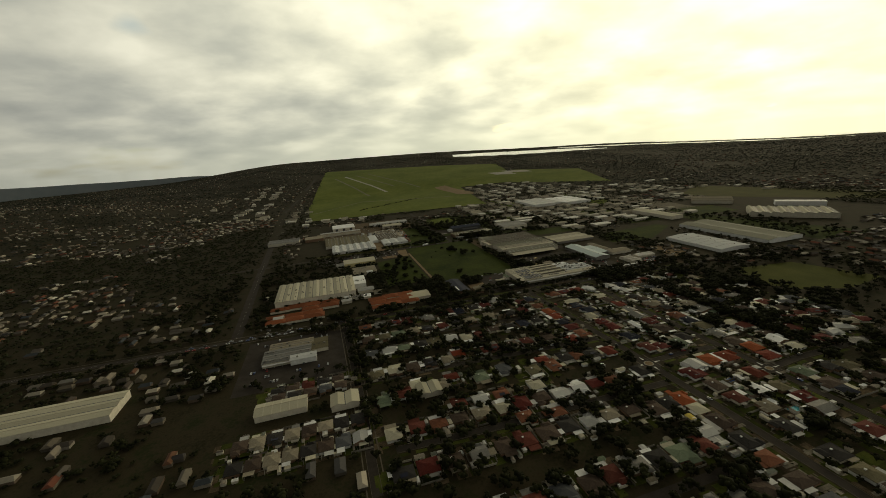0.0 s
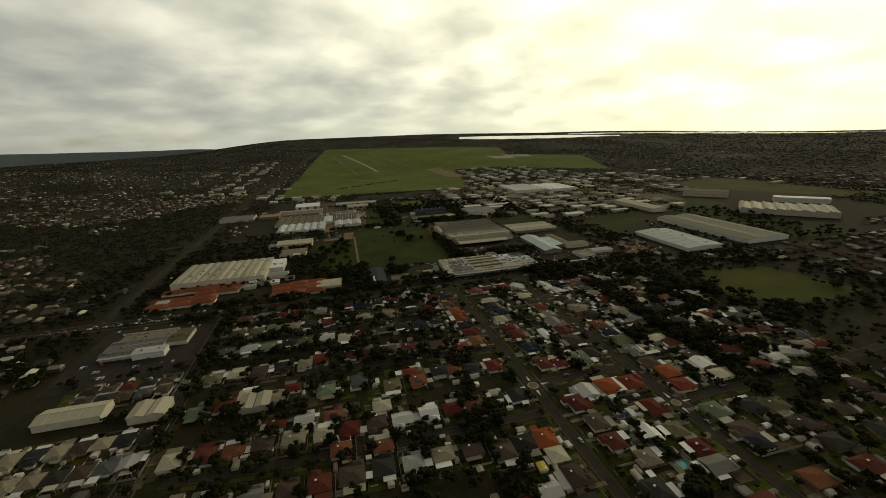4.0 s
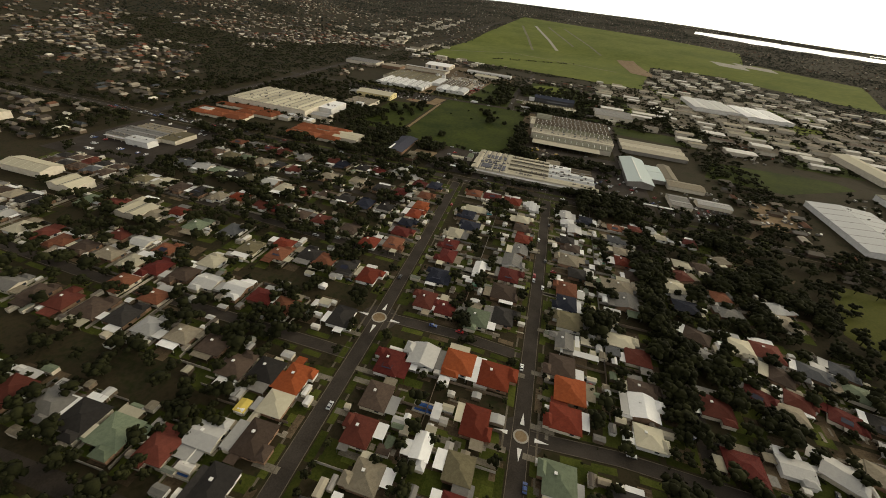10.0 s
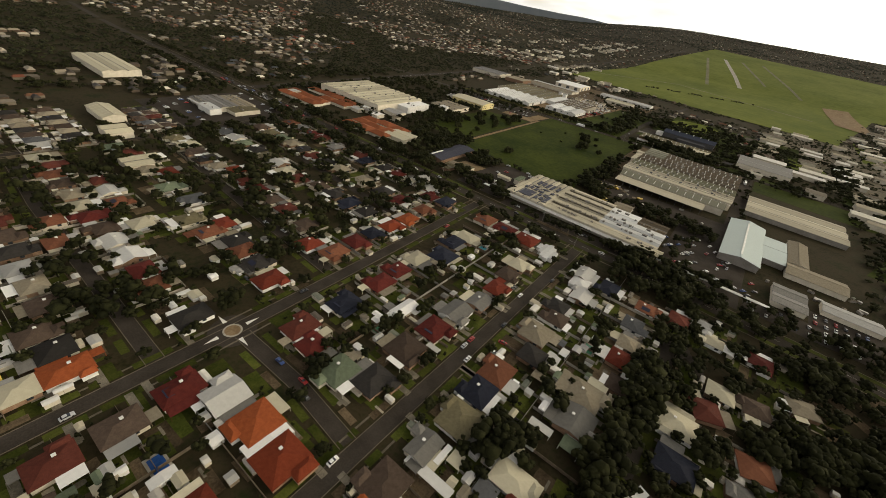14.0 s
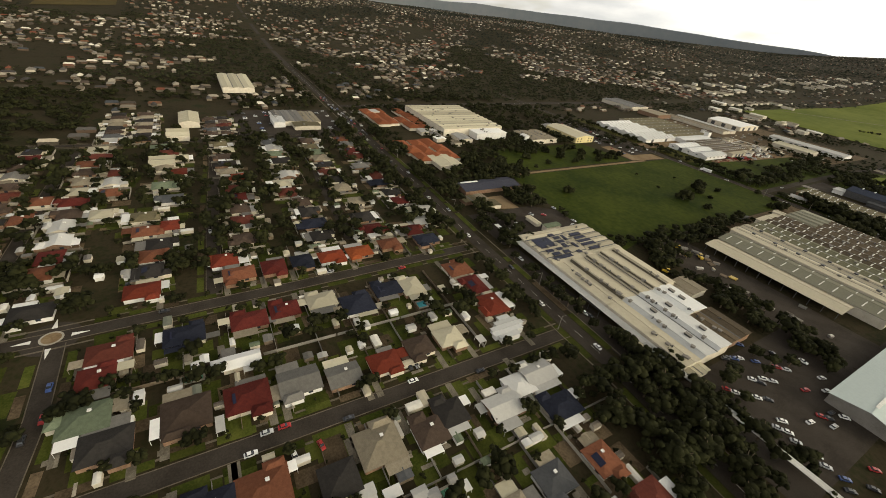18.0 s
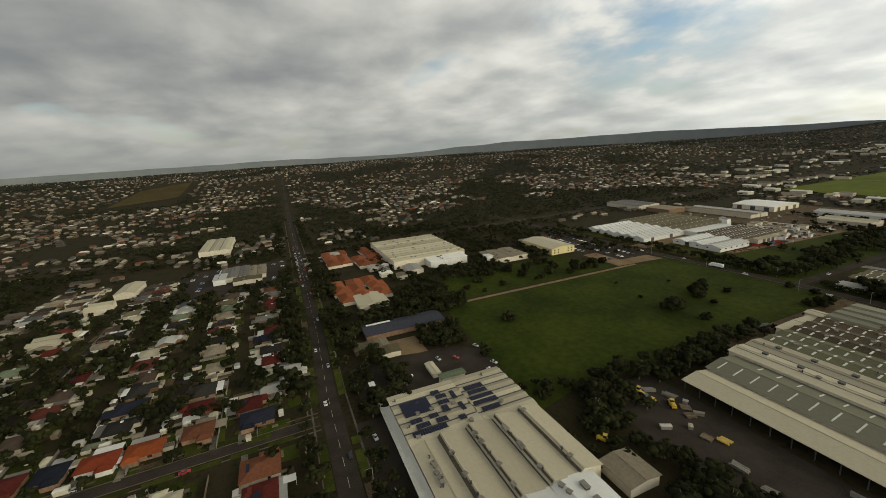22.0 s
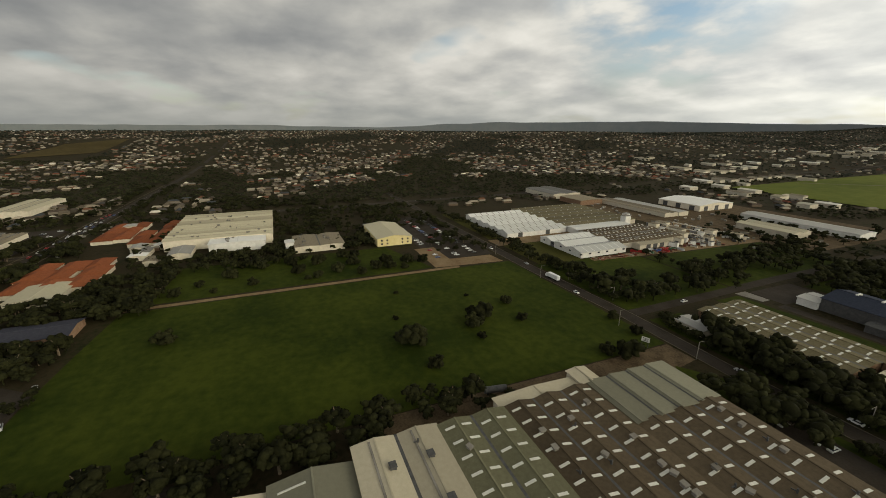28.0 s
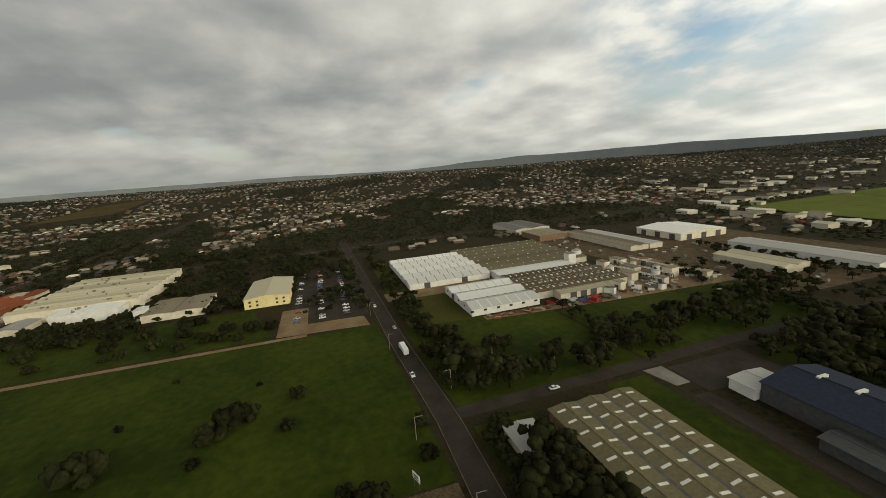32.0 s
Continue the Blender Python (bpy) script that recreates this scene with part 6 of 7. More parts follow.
def bush(x, y, r):
    k = len(TREES)
    t = thing("bush", x, y, (k * 53) % 360, "rounded dark green bush on open grass", "bush", group="bushes")
    part("stem", TRUNKS[k % 3], t, Matrix.Diagonal((r * 0.9, r * 0.9, r * 0.7, 1)))
    part("crown", BUSHES[k % 2], t, Matrix.Translation((0, 0, r * 0.62)) @ Matrix.Diagonal((r * 1.1, r * 1.1, r * 1.75, 1)))
    TREES.append((x, y))


WOOD = []                       # the many trees past counting: x, y, radius, height


def belt(x0, y0, x1, y1, n, rlo=2.6, rhi=5.0, things=0):
    """Trees over a stretch of ground: some of them things, the rest counted with the woods."""
    for k in range(n):
        x, y = rng.uniform(x0, x1), rng.uniform(y0, y1)
        r = rng.uniform(rlo, rhi)
        if any((x - a) ** 2 + (y - b) ** 2 < (c * 0.82 + r * 0.28) ** 2 for a, b, c in PLACED):
            continue
        if k < things * 0.7 and len(TREES) < 300:
            tree(x, y, r, r * rng.uniform(1.5, 2.1))
        else:
            WOOD.append((x, y, r, r * rng.uniform(1.5, 2.1)))


# street trees along the arterial road and the near streets
for x, y, r in ((2.6, 240.6, 5.0), (-4, 238, 4.2), (-21, 238, 4.2), (-16, 264, 4.6), (-34, 212, 6.4), (-41, 209, 5.2), (33, 210.5, 5.0), (52, 208, 4.6), (11, 208.5, 4.6), (56, 232.5, 4.8), (62, 232, 4.2), (48, 232.4, 3.4), (32, 234.5, 2.8), (38, 234, 2.6), (95.5, 236, 5.0), (105, 238, 5.2), (113, 239, 5.0), (64.5, 209, 2.8), (97, 204, 5.6), (80, 195, 3.2), (79, 181, 3.4), (90.5, 33, 3.2), (74, 26, 3.0), (124, 41, 6.2), (117.6, 31.5, 5.0), (129.5, 49, 5.0)):
    tree(x, y, r, r * 1.65)
# field bushes
for x, y, r in ((-62, 358, 5.0), (-16, 470, 7.4), (6, 474, 3.6), (-28, 513, 6.6), (-33, 519, 4.2), (-22, 507, 4.6), (-9, 505, 2.4), (-42, 538, 3.4), (-19, 535, 3.0), (32, 560, 5.6), (26, 553, 3.4), (-1, 583, 3.0), (17, 581, 3.2), (-45, 470, 1.6), (-60, 520, 1.4), (-80, 480, 1.5)):
    bush(x, y, r * 1.14)
for x, y, r in ((-128, 350, 4), (-140, 362, 3), (-152, 380, 5), (-131, 395, 3.4), (-165, 400, 5), (-172, 385, 4.2), (-145, 425, 5), (-160, 440, 5.5), (-138, 452, 4.6), (-150, 465, 5), (-170, 470, 4), (-134, 480, 4.4), (-147, 490, 4.6), (-128, 430, 2.4), (-178, 430, 3), (-125, 372, 2.2), (-171, 461, 5), (-126, 468, 3.6), (-131, 490, 4.6), (-139, 506, 5), (-137, 518, 4.2), (-130, 437, 3.4), (-166, 421, 4.6), (-126, 500, 3)):
    bush(x, y, r * 1.14)
belt(26, 336, 46, 440, 58, 3.6, 6.4, 22)
belt(26, 436, 42, 480, 20, 3.4, 5.6, 8)
belt(34, 480, 42, 560, 5, 2.0, 3.0, 4)
belt(14, 308, 80, 330, 26, 2.4, 4.2, 12)
belt(98, 324, 161, 350, 52, 3.6, 6.0, 18)
belt(60, 332, 120, 348, 24, 3.0, 5.0, 8)
belt(112, 196, 165, 252, 70, 3.6, 6.6, 26)
belt(128, 206, 200, 250, 40, 3.2, 6.0, 12)
belt(134, 262, 164, 318, 9, 3.0, 5.0, 9)
belt(60, 231, 96, 238, 6, 3.0, 4.4, 6)
belt(4, 231, 60, 240, 9, 2.4, 3.8, 7)
belt(-14, 240, 2, 262, 9, 4.0, 5.6, 9)
belt(-76, 289, -46, 318, 34, 3.6, 6.0, 10)
belt(-62, 246, -50, 258, 9, 4.0, 6.0, 4)
belt(-36, 255, -22, 268, 9, 4.0, 6.0, 5)
belt(-46, 244, -36, 262, 5, 3.0, 4.4, 3)
belt(-34, 316, -22, 323, 4, 2.4, 3.6)
belt(96, 234, 128, 240, 14, 3.6, 5.4, 8)
belt(142, 243, 152, 251, 5, 4.0, 5.4, 3)
belt(-60, 232, -10, 248, 14, 3, 5, 12)
belt(-16, 205, 76, 214, 16, 2.8, 4.8, 14)
belt(-310, 234, -70, 250, 86, 3.2, 6.2, 18)
belt(-310, 206, -40, 217, 80, 3.2, 6.2, 18)
belt(-136, 252, -100, 338, 70, 3.4, 6.2, 10)
belt(-168, 290, -100, 342, 76, 3.4, 6.2, 8)
belt(-212, 305, -168, 420, 84, 3, 5.6)
belt(-280, 236, -222, 262, 18, 3, 5)
belt(-365, 300, -270, 322, 24, 3, 5)
belt(-232, 410, -186, 428, 18, 3, 5)
belt(-240, 466, -188, 494, 22, 3, 4.8)
belt(-390, 410, -190, 492, 180, 3, 5.5)
belt(-380, 318, -358, 410, 30, 3, 5.5)
belt(-384, 250, -360, 330, 26, 3, 5.0)
belt(-440, 250, -404, 330, 30, 3, 5.0)
belt(-270, 300, -215, 328, 26, 2.5, 4.5)
belt(-432, 100, -378, 214, 66, 3, 5.5)
belt(-262, 90, -250, 205, 18, 3, 5)
belt(-372, 492, -266, 576, 90, 3, 5.5)
belt(42, 324, 62, 362, 22, 3.6, 5.8, 6)
belt(-212, 345, -192, 414, 24, 3, 5)
belt(-700, 240, -412, 254, 70, 3, 5)
belt(-700, 204, -412, 216, 70, 3, 5)
belt(-376, 240, -320, 250, 10, 3, 5)
belt(-370, 216, -300, 224, 10, 2.5, 4)
belt(-300, 44, -268, 50, 6, 2.5, 4)
belt(-372, 100, -266, 112, 14, 2.5, 4.2)
belt(-260, 490, -248, 560, 14, 2.5, 4.5)
belt(-236, 526, -190, 528, 4, 2.5, 3.5)
belt(-205, 555, -170, 572, 9, 3.4, 5.0)
belt(-205, 538, -150, 560, 12, 2.0, 3.4, 8)
belt(-300, 571, -136, 581, 40, 2.4, 4.4, 12)
belt(-320, 600, -155, 613, 44, 2.5, 4.6, 8)
belt(-160, 599, -6, 616, 56, 3.0, 5.0, 14)
belt(-84, 606, -60, 618, 9, 4.0, 6.4)
belt(-46, 602, -10, 650, 18, 4.4, 7.4, 6)
belt(-36, 650, -9, 690, 13, 4.4, 7.2, 6)
belt(-62, 830, -34, 1000, 34, 3, 5)
belt(268, 640, 296, 830, 60, 4, 7)
belt(296, 628, 350, 656, 26, 4, 7)
belt(352, 1060, 384, 1180, 30, 4, 7)
belt(400, 690, 600, 716, 36, 3.5, 6)
belt(600, 720, 630, 980, 50, 3.5, 6)
belt(186, 838, 330, 858, 36, 3.5, 6)
belt(-180, 905, -60, 914, 16, 3, 5)
belt(8, 600, 60, 612, 22, 2.4, 4.0, 12)
belt(30, 602, 84, 622, 46, 5.0, 8.2, 18)
belt(84, 602, 130, 630, 44, 4.0, 7.5, 8)
belt(66, 566, 98, 588, 26, 4.6, 7.6, 10)
belt(60, 583, 158, 589, 26, 2.6, 4.4, 8)
belt(80, 575, 240, 626, 70, 3.0, 5.5, 12)
belt(-90, 690, 0, 700, 14, 3, 5)
belt(2, 738, 60, 830, 74, 4, 7.5)
belt(60, 738, 220, 860, 130, 4, 7.5)
belt(115, 640, 150, 735, 34, 3, 5.5)
belt(-46, 690, -12, 830, 60, 4.0, 7.4)
belt(-130, 800, 20, 860, 60, 3, 5)
belt(0, 790, 120, 800, 18, 3, 5)
belt(100, 800, 116, 930, 26, 3, 5)
belt(10, 915, 110, 935, 24, 3, 5)
belt(-170, 890, -60, 920, 26, 3, 5)
belt(150, 60, 178, 200, 44, 3, 5.5, 18)
belt(165, 180, 300, 258, 120, 3, 5.5, 6)
belt(262, 40, 300, 180, 60, 3, 5.5)
belt(300, 150, 440, 225, 120, 3, 5.5)
belt(395, 30, 470, 230, 90, 3, 5.5)
belt(290, 20, 420, 48, 40, 3, 5.0)
belt(160, 378, 176, 590, 30, 2.4, 4)
belt(265, 300, 360, 390, 50, 2.6, 4.6)
belt(425, 225, 476, 420, 40, 2.6, 4.6)
belt(564, 225, 690, 500, 190, 3, 5.8)
for xx in (42, 122, -42):
    belt(xx - 11, -190, xx + 11, 205, 120, 2.0, 5.4, 26)
for xx in (-9.5, 9.5, 74.5, 93):
    belt(xx - 1.2, -200, xx + 1.2, 200, 20, 1.8, 4.4, 12)
belt(-260, -200, -36, 210, 860, 2.4, 6.6, 26)
belt(145, -190, 300, 60, 420, 2.2, 5.6)
belt(150, 55, 268, 195, 260, 2.4, 5.4)
belt(300, -200, 520, 40, 240, 2.2, 4.8)
for gx, gy, gr in GROVES:
    for k in range(int(gr * gr * 0.11) + 2):
        a, q = rng.uniform(0, 6.28), gr * math.sqrt(rng.random())
        x, y, r = gx + q * math.cos(a), gy + q * math.sin(a), rng.uniform(4.2, 7.2)
        if all((x - u) ** 2 + (y - v) ** 2 > (w * 0.7 + r * 0.2) ** 2 for u, v, w in PLACED):
            WOOD.append((x, y, r, r * rng.uniform(1.5, 2.0)))
# a broken row of trees across the airfield
for k in range(46):
    u = (k + rng.uniform(-0.4, 0.4)) / 45
    if k % 9 < 6:
        WOOD.append((-145 + 265 * u, 1309 + 198 * u + rng.uniform(-3, 3), rng.uniform(3, 5), rng.uniform(5, 8)))


def wood(name, rows, mat, label, lobes, level, leaves, size, trunk=True):
    """All of a wood in one mesh: each tree a lobed crown with loose leaf sprays, on a stem."""
    kinds = [crown(50 + k, lobes, level, leaves, size, trunk) for k in range(8)]
    V, F, n = [], [], 0
    for k, (x, y, r, h, z) in enumerate(rows):
        q, f = kinds[k % 8]
        c, s = math.cos(k * 1.3), math.sin(k * 1.3)
        q = q @ np.array([[c, s, 0], [-s, c, 0], [0, 0, 1]])
        V.append(q * (r, r, h * 0.45) + (x, y, z + h * 0.48))
        F.append(f + n)
        n += len(q)
    return tagged(new(name, bulk(name, np.concatenate(V), np.concatenate(F), mat)), label, "trees", kind="stuff")


near_rows = [(x, y, r, h, height(x, y)) for x, y, r, h in WOOD]
wood("woodland_trees", near_rows, MAT["leaf_wood"], "dense dark green foliage of street and garden trees", 8, 1, 56, 0.09)

shrubs = []
for x, y, c in [p for p in PLACED if p[2] > 4]:
    for k in range(7):
        a, b, r = x + rng.uniform(-16, 16), y + rng.uniform(-12, 12), rng.uniform(0.6, 1.7)
        if min(abs(a), abs(a - 84)) > 5 and all((a - u) ** 2 + (b - v) ** 2 > (w * 0.8 + 0.4) ** 2 for u, v, w in PLACED):
            shrubs.append((a, b, r, r * 1.5, 0.0))
wood("garden_shrubs", shrubs, MAT["leaf_wood"], "small dark shrubs and hedges in the gardens", 3, 1, 14, 0.2)



# ---- vehicles ----
PAINT = {k: surface(k + "_car_paint", a, b, 0.8, 6, 0.3) for k, (a, b) in {
    "white": ((0.68, 0.68, 0.67), (0.78, 0.78, 0.77)), "silver": ((0.38, 0.39, 0.40), (0.46, 0.47, 0.48)), "black": ((0.02, 0.02, 0.022), (0.035, 0.035, 0.037)),
    "red": ((0.28, 0.02, 0.02), (0.36, 0.03, 0.03)), "blue": ((0.03, 0.06, 0.18), (0.045, 0.085, 0.24)), "yellow": ((0.42, 0.28, 0.025), (0.52, 0.36, 0.04)), "green": ((0.04, 0.10, 0.06), (0.06, 0.13, 0.08))}.items()}


def loft(profile, half_low, half_high, zc):
    """A body from a side profile (x, z), narrower above zc."""
    n = len(profile)
    v = []
    for s in (-1, 1):
        v += [(x, s * (half_low if z <= zc else half_high), z) for x, z in profile]
    f = [(k, (k + 1) % n, n + (k + 1) % n, n + k) for k in range(n)] + [tuple(reversed(range(n))), tuple(range(n, 2 * n))]
    return v, [tuple(reversed(q)) for q in f]


def car_parts():
    body = loft([(-2.2, 0.3), (-2.25, 0.75), (-2.0, 0.92), (-1.4, 0.98), (0.95, 0.95), (1.9, 0.82), (2.2, 0.62), (2.2, 0.3)], 0.88, 0.86, 0.9)
    cabin = loft([(-1.75, 0.93), (-1.3, 1.4), (0.15, 1.42), (1.0, 0.93)], 0.78, 0.62, 1.0)
    top = loft([(-1.28, 1.39), (-1.2, 1.46), (0.05, 1.47), (0.14, 1.41)], 0.64, 0.6, 1.42)
    s = Shape()
    n = 12
    ring = [(0.32 * math.cos(6.2832 * k / n), 0.32 * math.sin(6.2832 * k / n)) for k in range(n)]
    s.add([(a, -0.11, b) for a, b in ring] + [(a, 0.11, b) for a, b in ring], [(k, (k + 1) % n, n + (k + 1) % n, n + k) for k in range(n)] + [tuple(range(n)), tuple(reversed(range(n, 2 * n)))])
    return body, cabin, top, s.mesh("wheel", MAT["tyre"])


CAR = car_parts()
CAR_MESH = {k: (mesh("car_body", *CAR[0], p), mesh("car_top", *CAR[2], p)) for k, p in PAINT.items()}
CAR_GLASS = mesh("car_glass", *CAR[1], MAT["glass"])
MIXED = ("white", "white", "white", "silver", "silver", "black", "red", "blue", "black")


def car(x, y, rz, colour=None, z=0.06):
    c = colour or rng.choice(MIXED)
    t = thing("car", x, y, rz, f"{c} car parked or waiting on asphalt", "car", z=z, group="cars")
    b, top = CAR_MESH[c]
    part("body", b, t)
    part("cabin_glass", CAR_GLASS, t)
    part("roof", top, t)
    # cars a long way off show no wheels of their own
    for px in (-1.35, 1.35) if -255 < x < 195 else ():
        for py in (-0.78, 0.78):
            part("wheel", CAR[3], t, pose(px, py, 0.32))


for x, y, a in ((76, 238, 10), (79, 239, 8), (131, 282, 60), (134, 290, 55), (139, 296, 60), (147, 287, 50), (150, 290, 50), (146, 264, 40), (149, 268, 40), (152, 271, 40), (155, 275, 40), (143, 262, 40), (160, 300, 70), (165, 310, 70), (160, 318, 70), (156, 255, 20), (165, 262, 30), (170, 280, 80)):
    car(x, y, a)
for x, y, a in ((172, 296, 85), (176, 288, 85), (140, 312, 0), (146, 316, 0), (150, 322, 0), (180, 320, 90), (180, 326, 90), (132, 254, 20), (137, 244, 10), (18, 238, 5), (52, 239, 5),
                (-8, 312, 20), (-4, 315, 20), (-14, 318, 20), (-20, 262, 70), (-24, 268, 70), (-18, 256, 70), (-30, 300, 40), (-34, 290, 10), (-12, 290, 5), (-38, 318, 20)):
    car(x, y, a)
for x, y in ((124, 306), (128, 301), (146, 303), (149, 306), (145, 281), (148, 283), (131, 284), (133, 287), (164, 268), (171, 289), (173, 291), (168, 264), (172, 262), (179, 263), (183, 261), (189, 262), (192, 258), (194, 250), (193, 279), (196, 268), (176, 299)):
    car(x, y, rng.choice((35, 40, 48)))
for x, y in ((88, 575), (98, 577), (101.5, 577), (140, 575)):
    car(x, y, 86)
for x in (-281, -274, -267, -252, -245, -238, -231, -224, -217, -210, -203, -196, -189, -182, -175, -168, -161, -154, -147, -141):
    for y in (533, 549, 566):
        if rng.random() < 0.8:
            car(x + rng.uniform(-1, 1), y + rng.uniform(-0.6, 0.6), rng.choice((88, 92, 270)))
for x, y, a, c in ((-147, 585.5, 2, "white"), (-38, 588, 2, "white"), (-100, 591, 182, "silver"), (140, 598, 2, "white"), (97, 600.5, 182, "white"), (60, 595, 182, "silver"), (-2, 640, 90, "white")):
    car(x, y, a, c)
for x, y, a, c in ((-20, 220.5, 180, "white"), (24, 225.6, 0, "black"), (60, 219.5, 178, "white"), (98, 224, 176, "white"), (-60, 227, -2, "silver"), (-85, 222, 178, "white"), (-140, 229, 0, "white"), (-170, 224, 180, "black"), (-210, 230, 0, "red"), (-240, 224.8, 180, "white")):
    car(x, y, a, c)
for k in range(26):
    x = -262 - k * 7.2
    if rng.random() < 0.8:
        car(x, 224.6 + 1.4 * (k % 2), 180)
    if rng.random() < 0.6:
        car(x + 3, 231.2, 0)
for x, y, a in ((87.5, -68, 90), (80.5, -8, 90), (2.5, -60, 91), (-2.5, 40, 90), (30, 4.5, 0), (52, 1.2, 180), (45, 5.2, 0), (80.8, 72, 90), (80.8, 78, 90), (87, 66, 90), (87, 100, 90), (80.6, 130, 90), (-8.5, 120, 92), (1.5, 160, 92), (87.5, 160, 90), (-75, 63, 3), (-60, 66, 183), (130, -40, 0)):
    car(x, y, a)
for x, y, a in ((73, 132, 0), (73, 135, 0), (93.5, 88, 10), (94, 79, 10), (12, 142, 0), (154, 120, 60), (150, 112, 30), (157, 108, 100), (111, -4, 20), (114, -8, 70), (108, -10, 10), (158, -22, 40), (212, -30, 70), (-30, 24, 0), (10.5, 100, 0), (74, -97, 0)):
    car(x, y, a)
for k in range(26):
    car(-366 + rng.randrange(28) * 3.0, rng.choice((113, 125, 137, 198, 208)), 90)

for k in range(16):
    car(196 + (k % 8) * 8 + rng.uniform(-1, 1), 241 + 10 * (k // 8), rng.choice((88, 92, 270)))

for k in range(12):
    car(232 + (k % 6) * 5.6 + rng.uniform(-0.6, 0.6), 261 + 9 * (k // 6), rng.choice((88, 92, 270)))


def truck(x, y, rz, label, colour="white"):
    t = thing("truck", x, y, rz, label, "truck", z=0.06)
    part("trailer", Shape().box(-6.5, -1.25, 1.1, 4.0, 1.25, 3.9).mesh("trailer", PAINT[colour]), t)
    part("cab", mesh("cab", *loft([(4.4, 0.6), (4.4, 2.9), (5.6, 3.0), (6.4, 2.0), (6.6, 0.6)], 1.2, 1.15, 2.2), PAINT[colour]), t)
    part("windscreen", Shape().box(5.75, -1.0, 2.0, 6.35, 1.0, 2.5).mesh("windscreen", MAT["glass"]), t)
    part("chassis", Shape().box(-6.3, -0.5, 0.7, 6.2, 0.5, 1.1).mesh("chassis", MAT["steel_dark"]), t)
    for px in (-5.4, -4.2, 2.6, 5.4):
        for py in (-1.0, 1.0):
            part("wheel", CAR[3], t, pose(px, py, 0.5) @ Matrix.Diagonal((1.55, 1.6, 1.55, 1)))


truck(-65, 589.5, 182, "white articulated lorry driving along a road")
truck(168, 560, 95, "white truck parked in a works lane")


def loader(x, y, rz):
    t = thing("wheel_loader", x, y, rz, "yellow wheel loader standing behind a factory", "loader", z=0.06)
    part("body", mesh("loader_body", *loft([(-3.2, 0.9), (-3.2, 2.3), (-0.6, 2.4), (1.4, 1.6), (1.4, 0.9)], 1.1, 1.0, 2.0), PAINT["yellow"]), t)
    part("cab", Shape().box(-0.6, -0.75, 2.2, 0.9, 0.75, 3.5).mesh("loader_cab", MAT["glass"]), t)
    part("cab_roof", Shape().box(-0.75, -0.9, 3.5, 1.05, 0.9, 3.65).mesh("cab_roof", PAINT["yellow"]), t)
    part("arm", mesh("arm", *loft([(0.8, 1.5), (3.6, 0.8), (3.6, 1.1), (0.9, 1.9)], 0.5, 0.5, 1.2), PAINT["yellow"]), t)
    part("bucket", mesh("bucket", *loft([(3.4, 0.2), (4.8, 0.15), (4.5, 0.5), (3.7, 1.3)], 1.4, 1.4, 1.0), MAT["steel_dark"]), t)
    for px in (-2.2, 1.2):
        for py in (-1.15, 1.15):
            part("wheel", CAR[3], t, pose(px, py, 0.8) @ Matrix.Diagonal((2.4, 2.2, 2.4, 1)))


loader(66, 326, 40)
loader(57, 364, 100)
loader(62, 371, 150)
loader(47, 366, 20)


def stack(x, y, rz, n, long, paint, label):
    """A stack of lengths of timber or pipe on bearers."""
    t = thing("material_stack", x, y, rz, label, "stack", z=0.05)
    part("bearer", Shape().box(-long * 0.35, -2.0, 0, -long * 0.3, 2.0, 0.2).box(long * 0.3, -2.0, 0, long * 0.35, 2.0, 0.2).mesh("bearer", MAT["timber"]), t)
    pm = Shape().box(-long / 2, -0.38, 0, long / 2, 0.38, 0.55).mesh("section", paint)
    for k in range(n):
        part("section", pm, t, pose(rng.uniform(-0.5, 0.5), (k % 4 - 1.5) * 0.95, 0.2 + 0.6 * (k // 4)))


for x, y, a in ((71, 372, 70), (66, 375, 40), (84, 365, 15), (88, 369, 10), (54, 361, 30)):
    stack(x, y, a, 4, 4.5, PAINT["yellow"] if a < 12 else MAT["timber"], "stack of yellow and brown sections in a works yard")
for x, y, a in ((56, 377, 20), (48, 372, 60), (100, 360, 5), (112, 358, 15), (130, 362, 0)):
    stack(x, y, a, 6, 6, MAT["concrete"], "stack of grey sections in a works yard")


def skip_bin(x, y, rz, paint):
    t = thing("skip_bin", x, y, rz, "open steel skip bin in a works yard", "skip bin", z=0.06)
    part("floor", Shape().box(-2.8, -1.2, 0, 2.8, 1.2, 0.12).mesh("bin_floor", MAT["steel_dark"]), t)
    for q in ((-2.9, -1.25, 2.9, -1.15), (-2.9, 1.15, 2.9, 1.25), (-2.95, -1.15, -2.85, 1.15), (2.85, -1.15, 2.95, 1.15)):
        part("side", Shape().box(q[0], q[1], 0, q[2], q[3], 1.7).mesh("bin_side", paint), t)


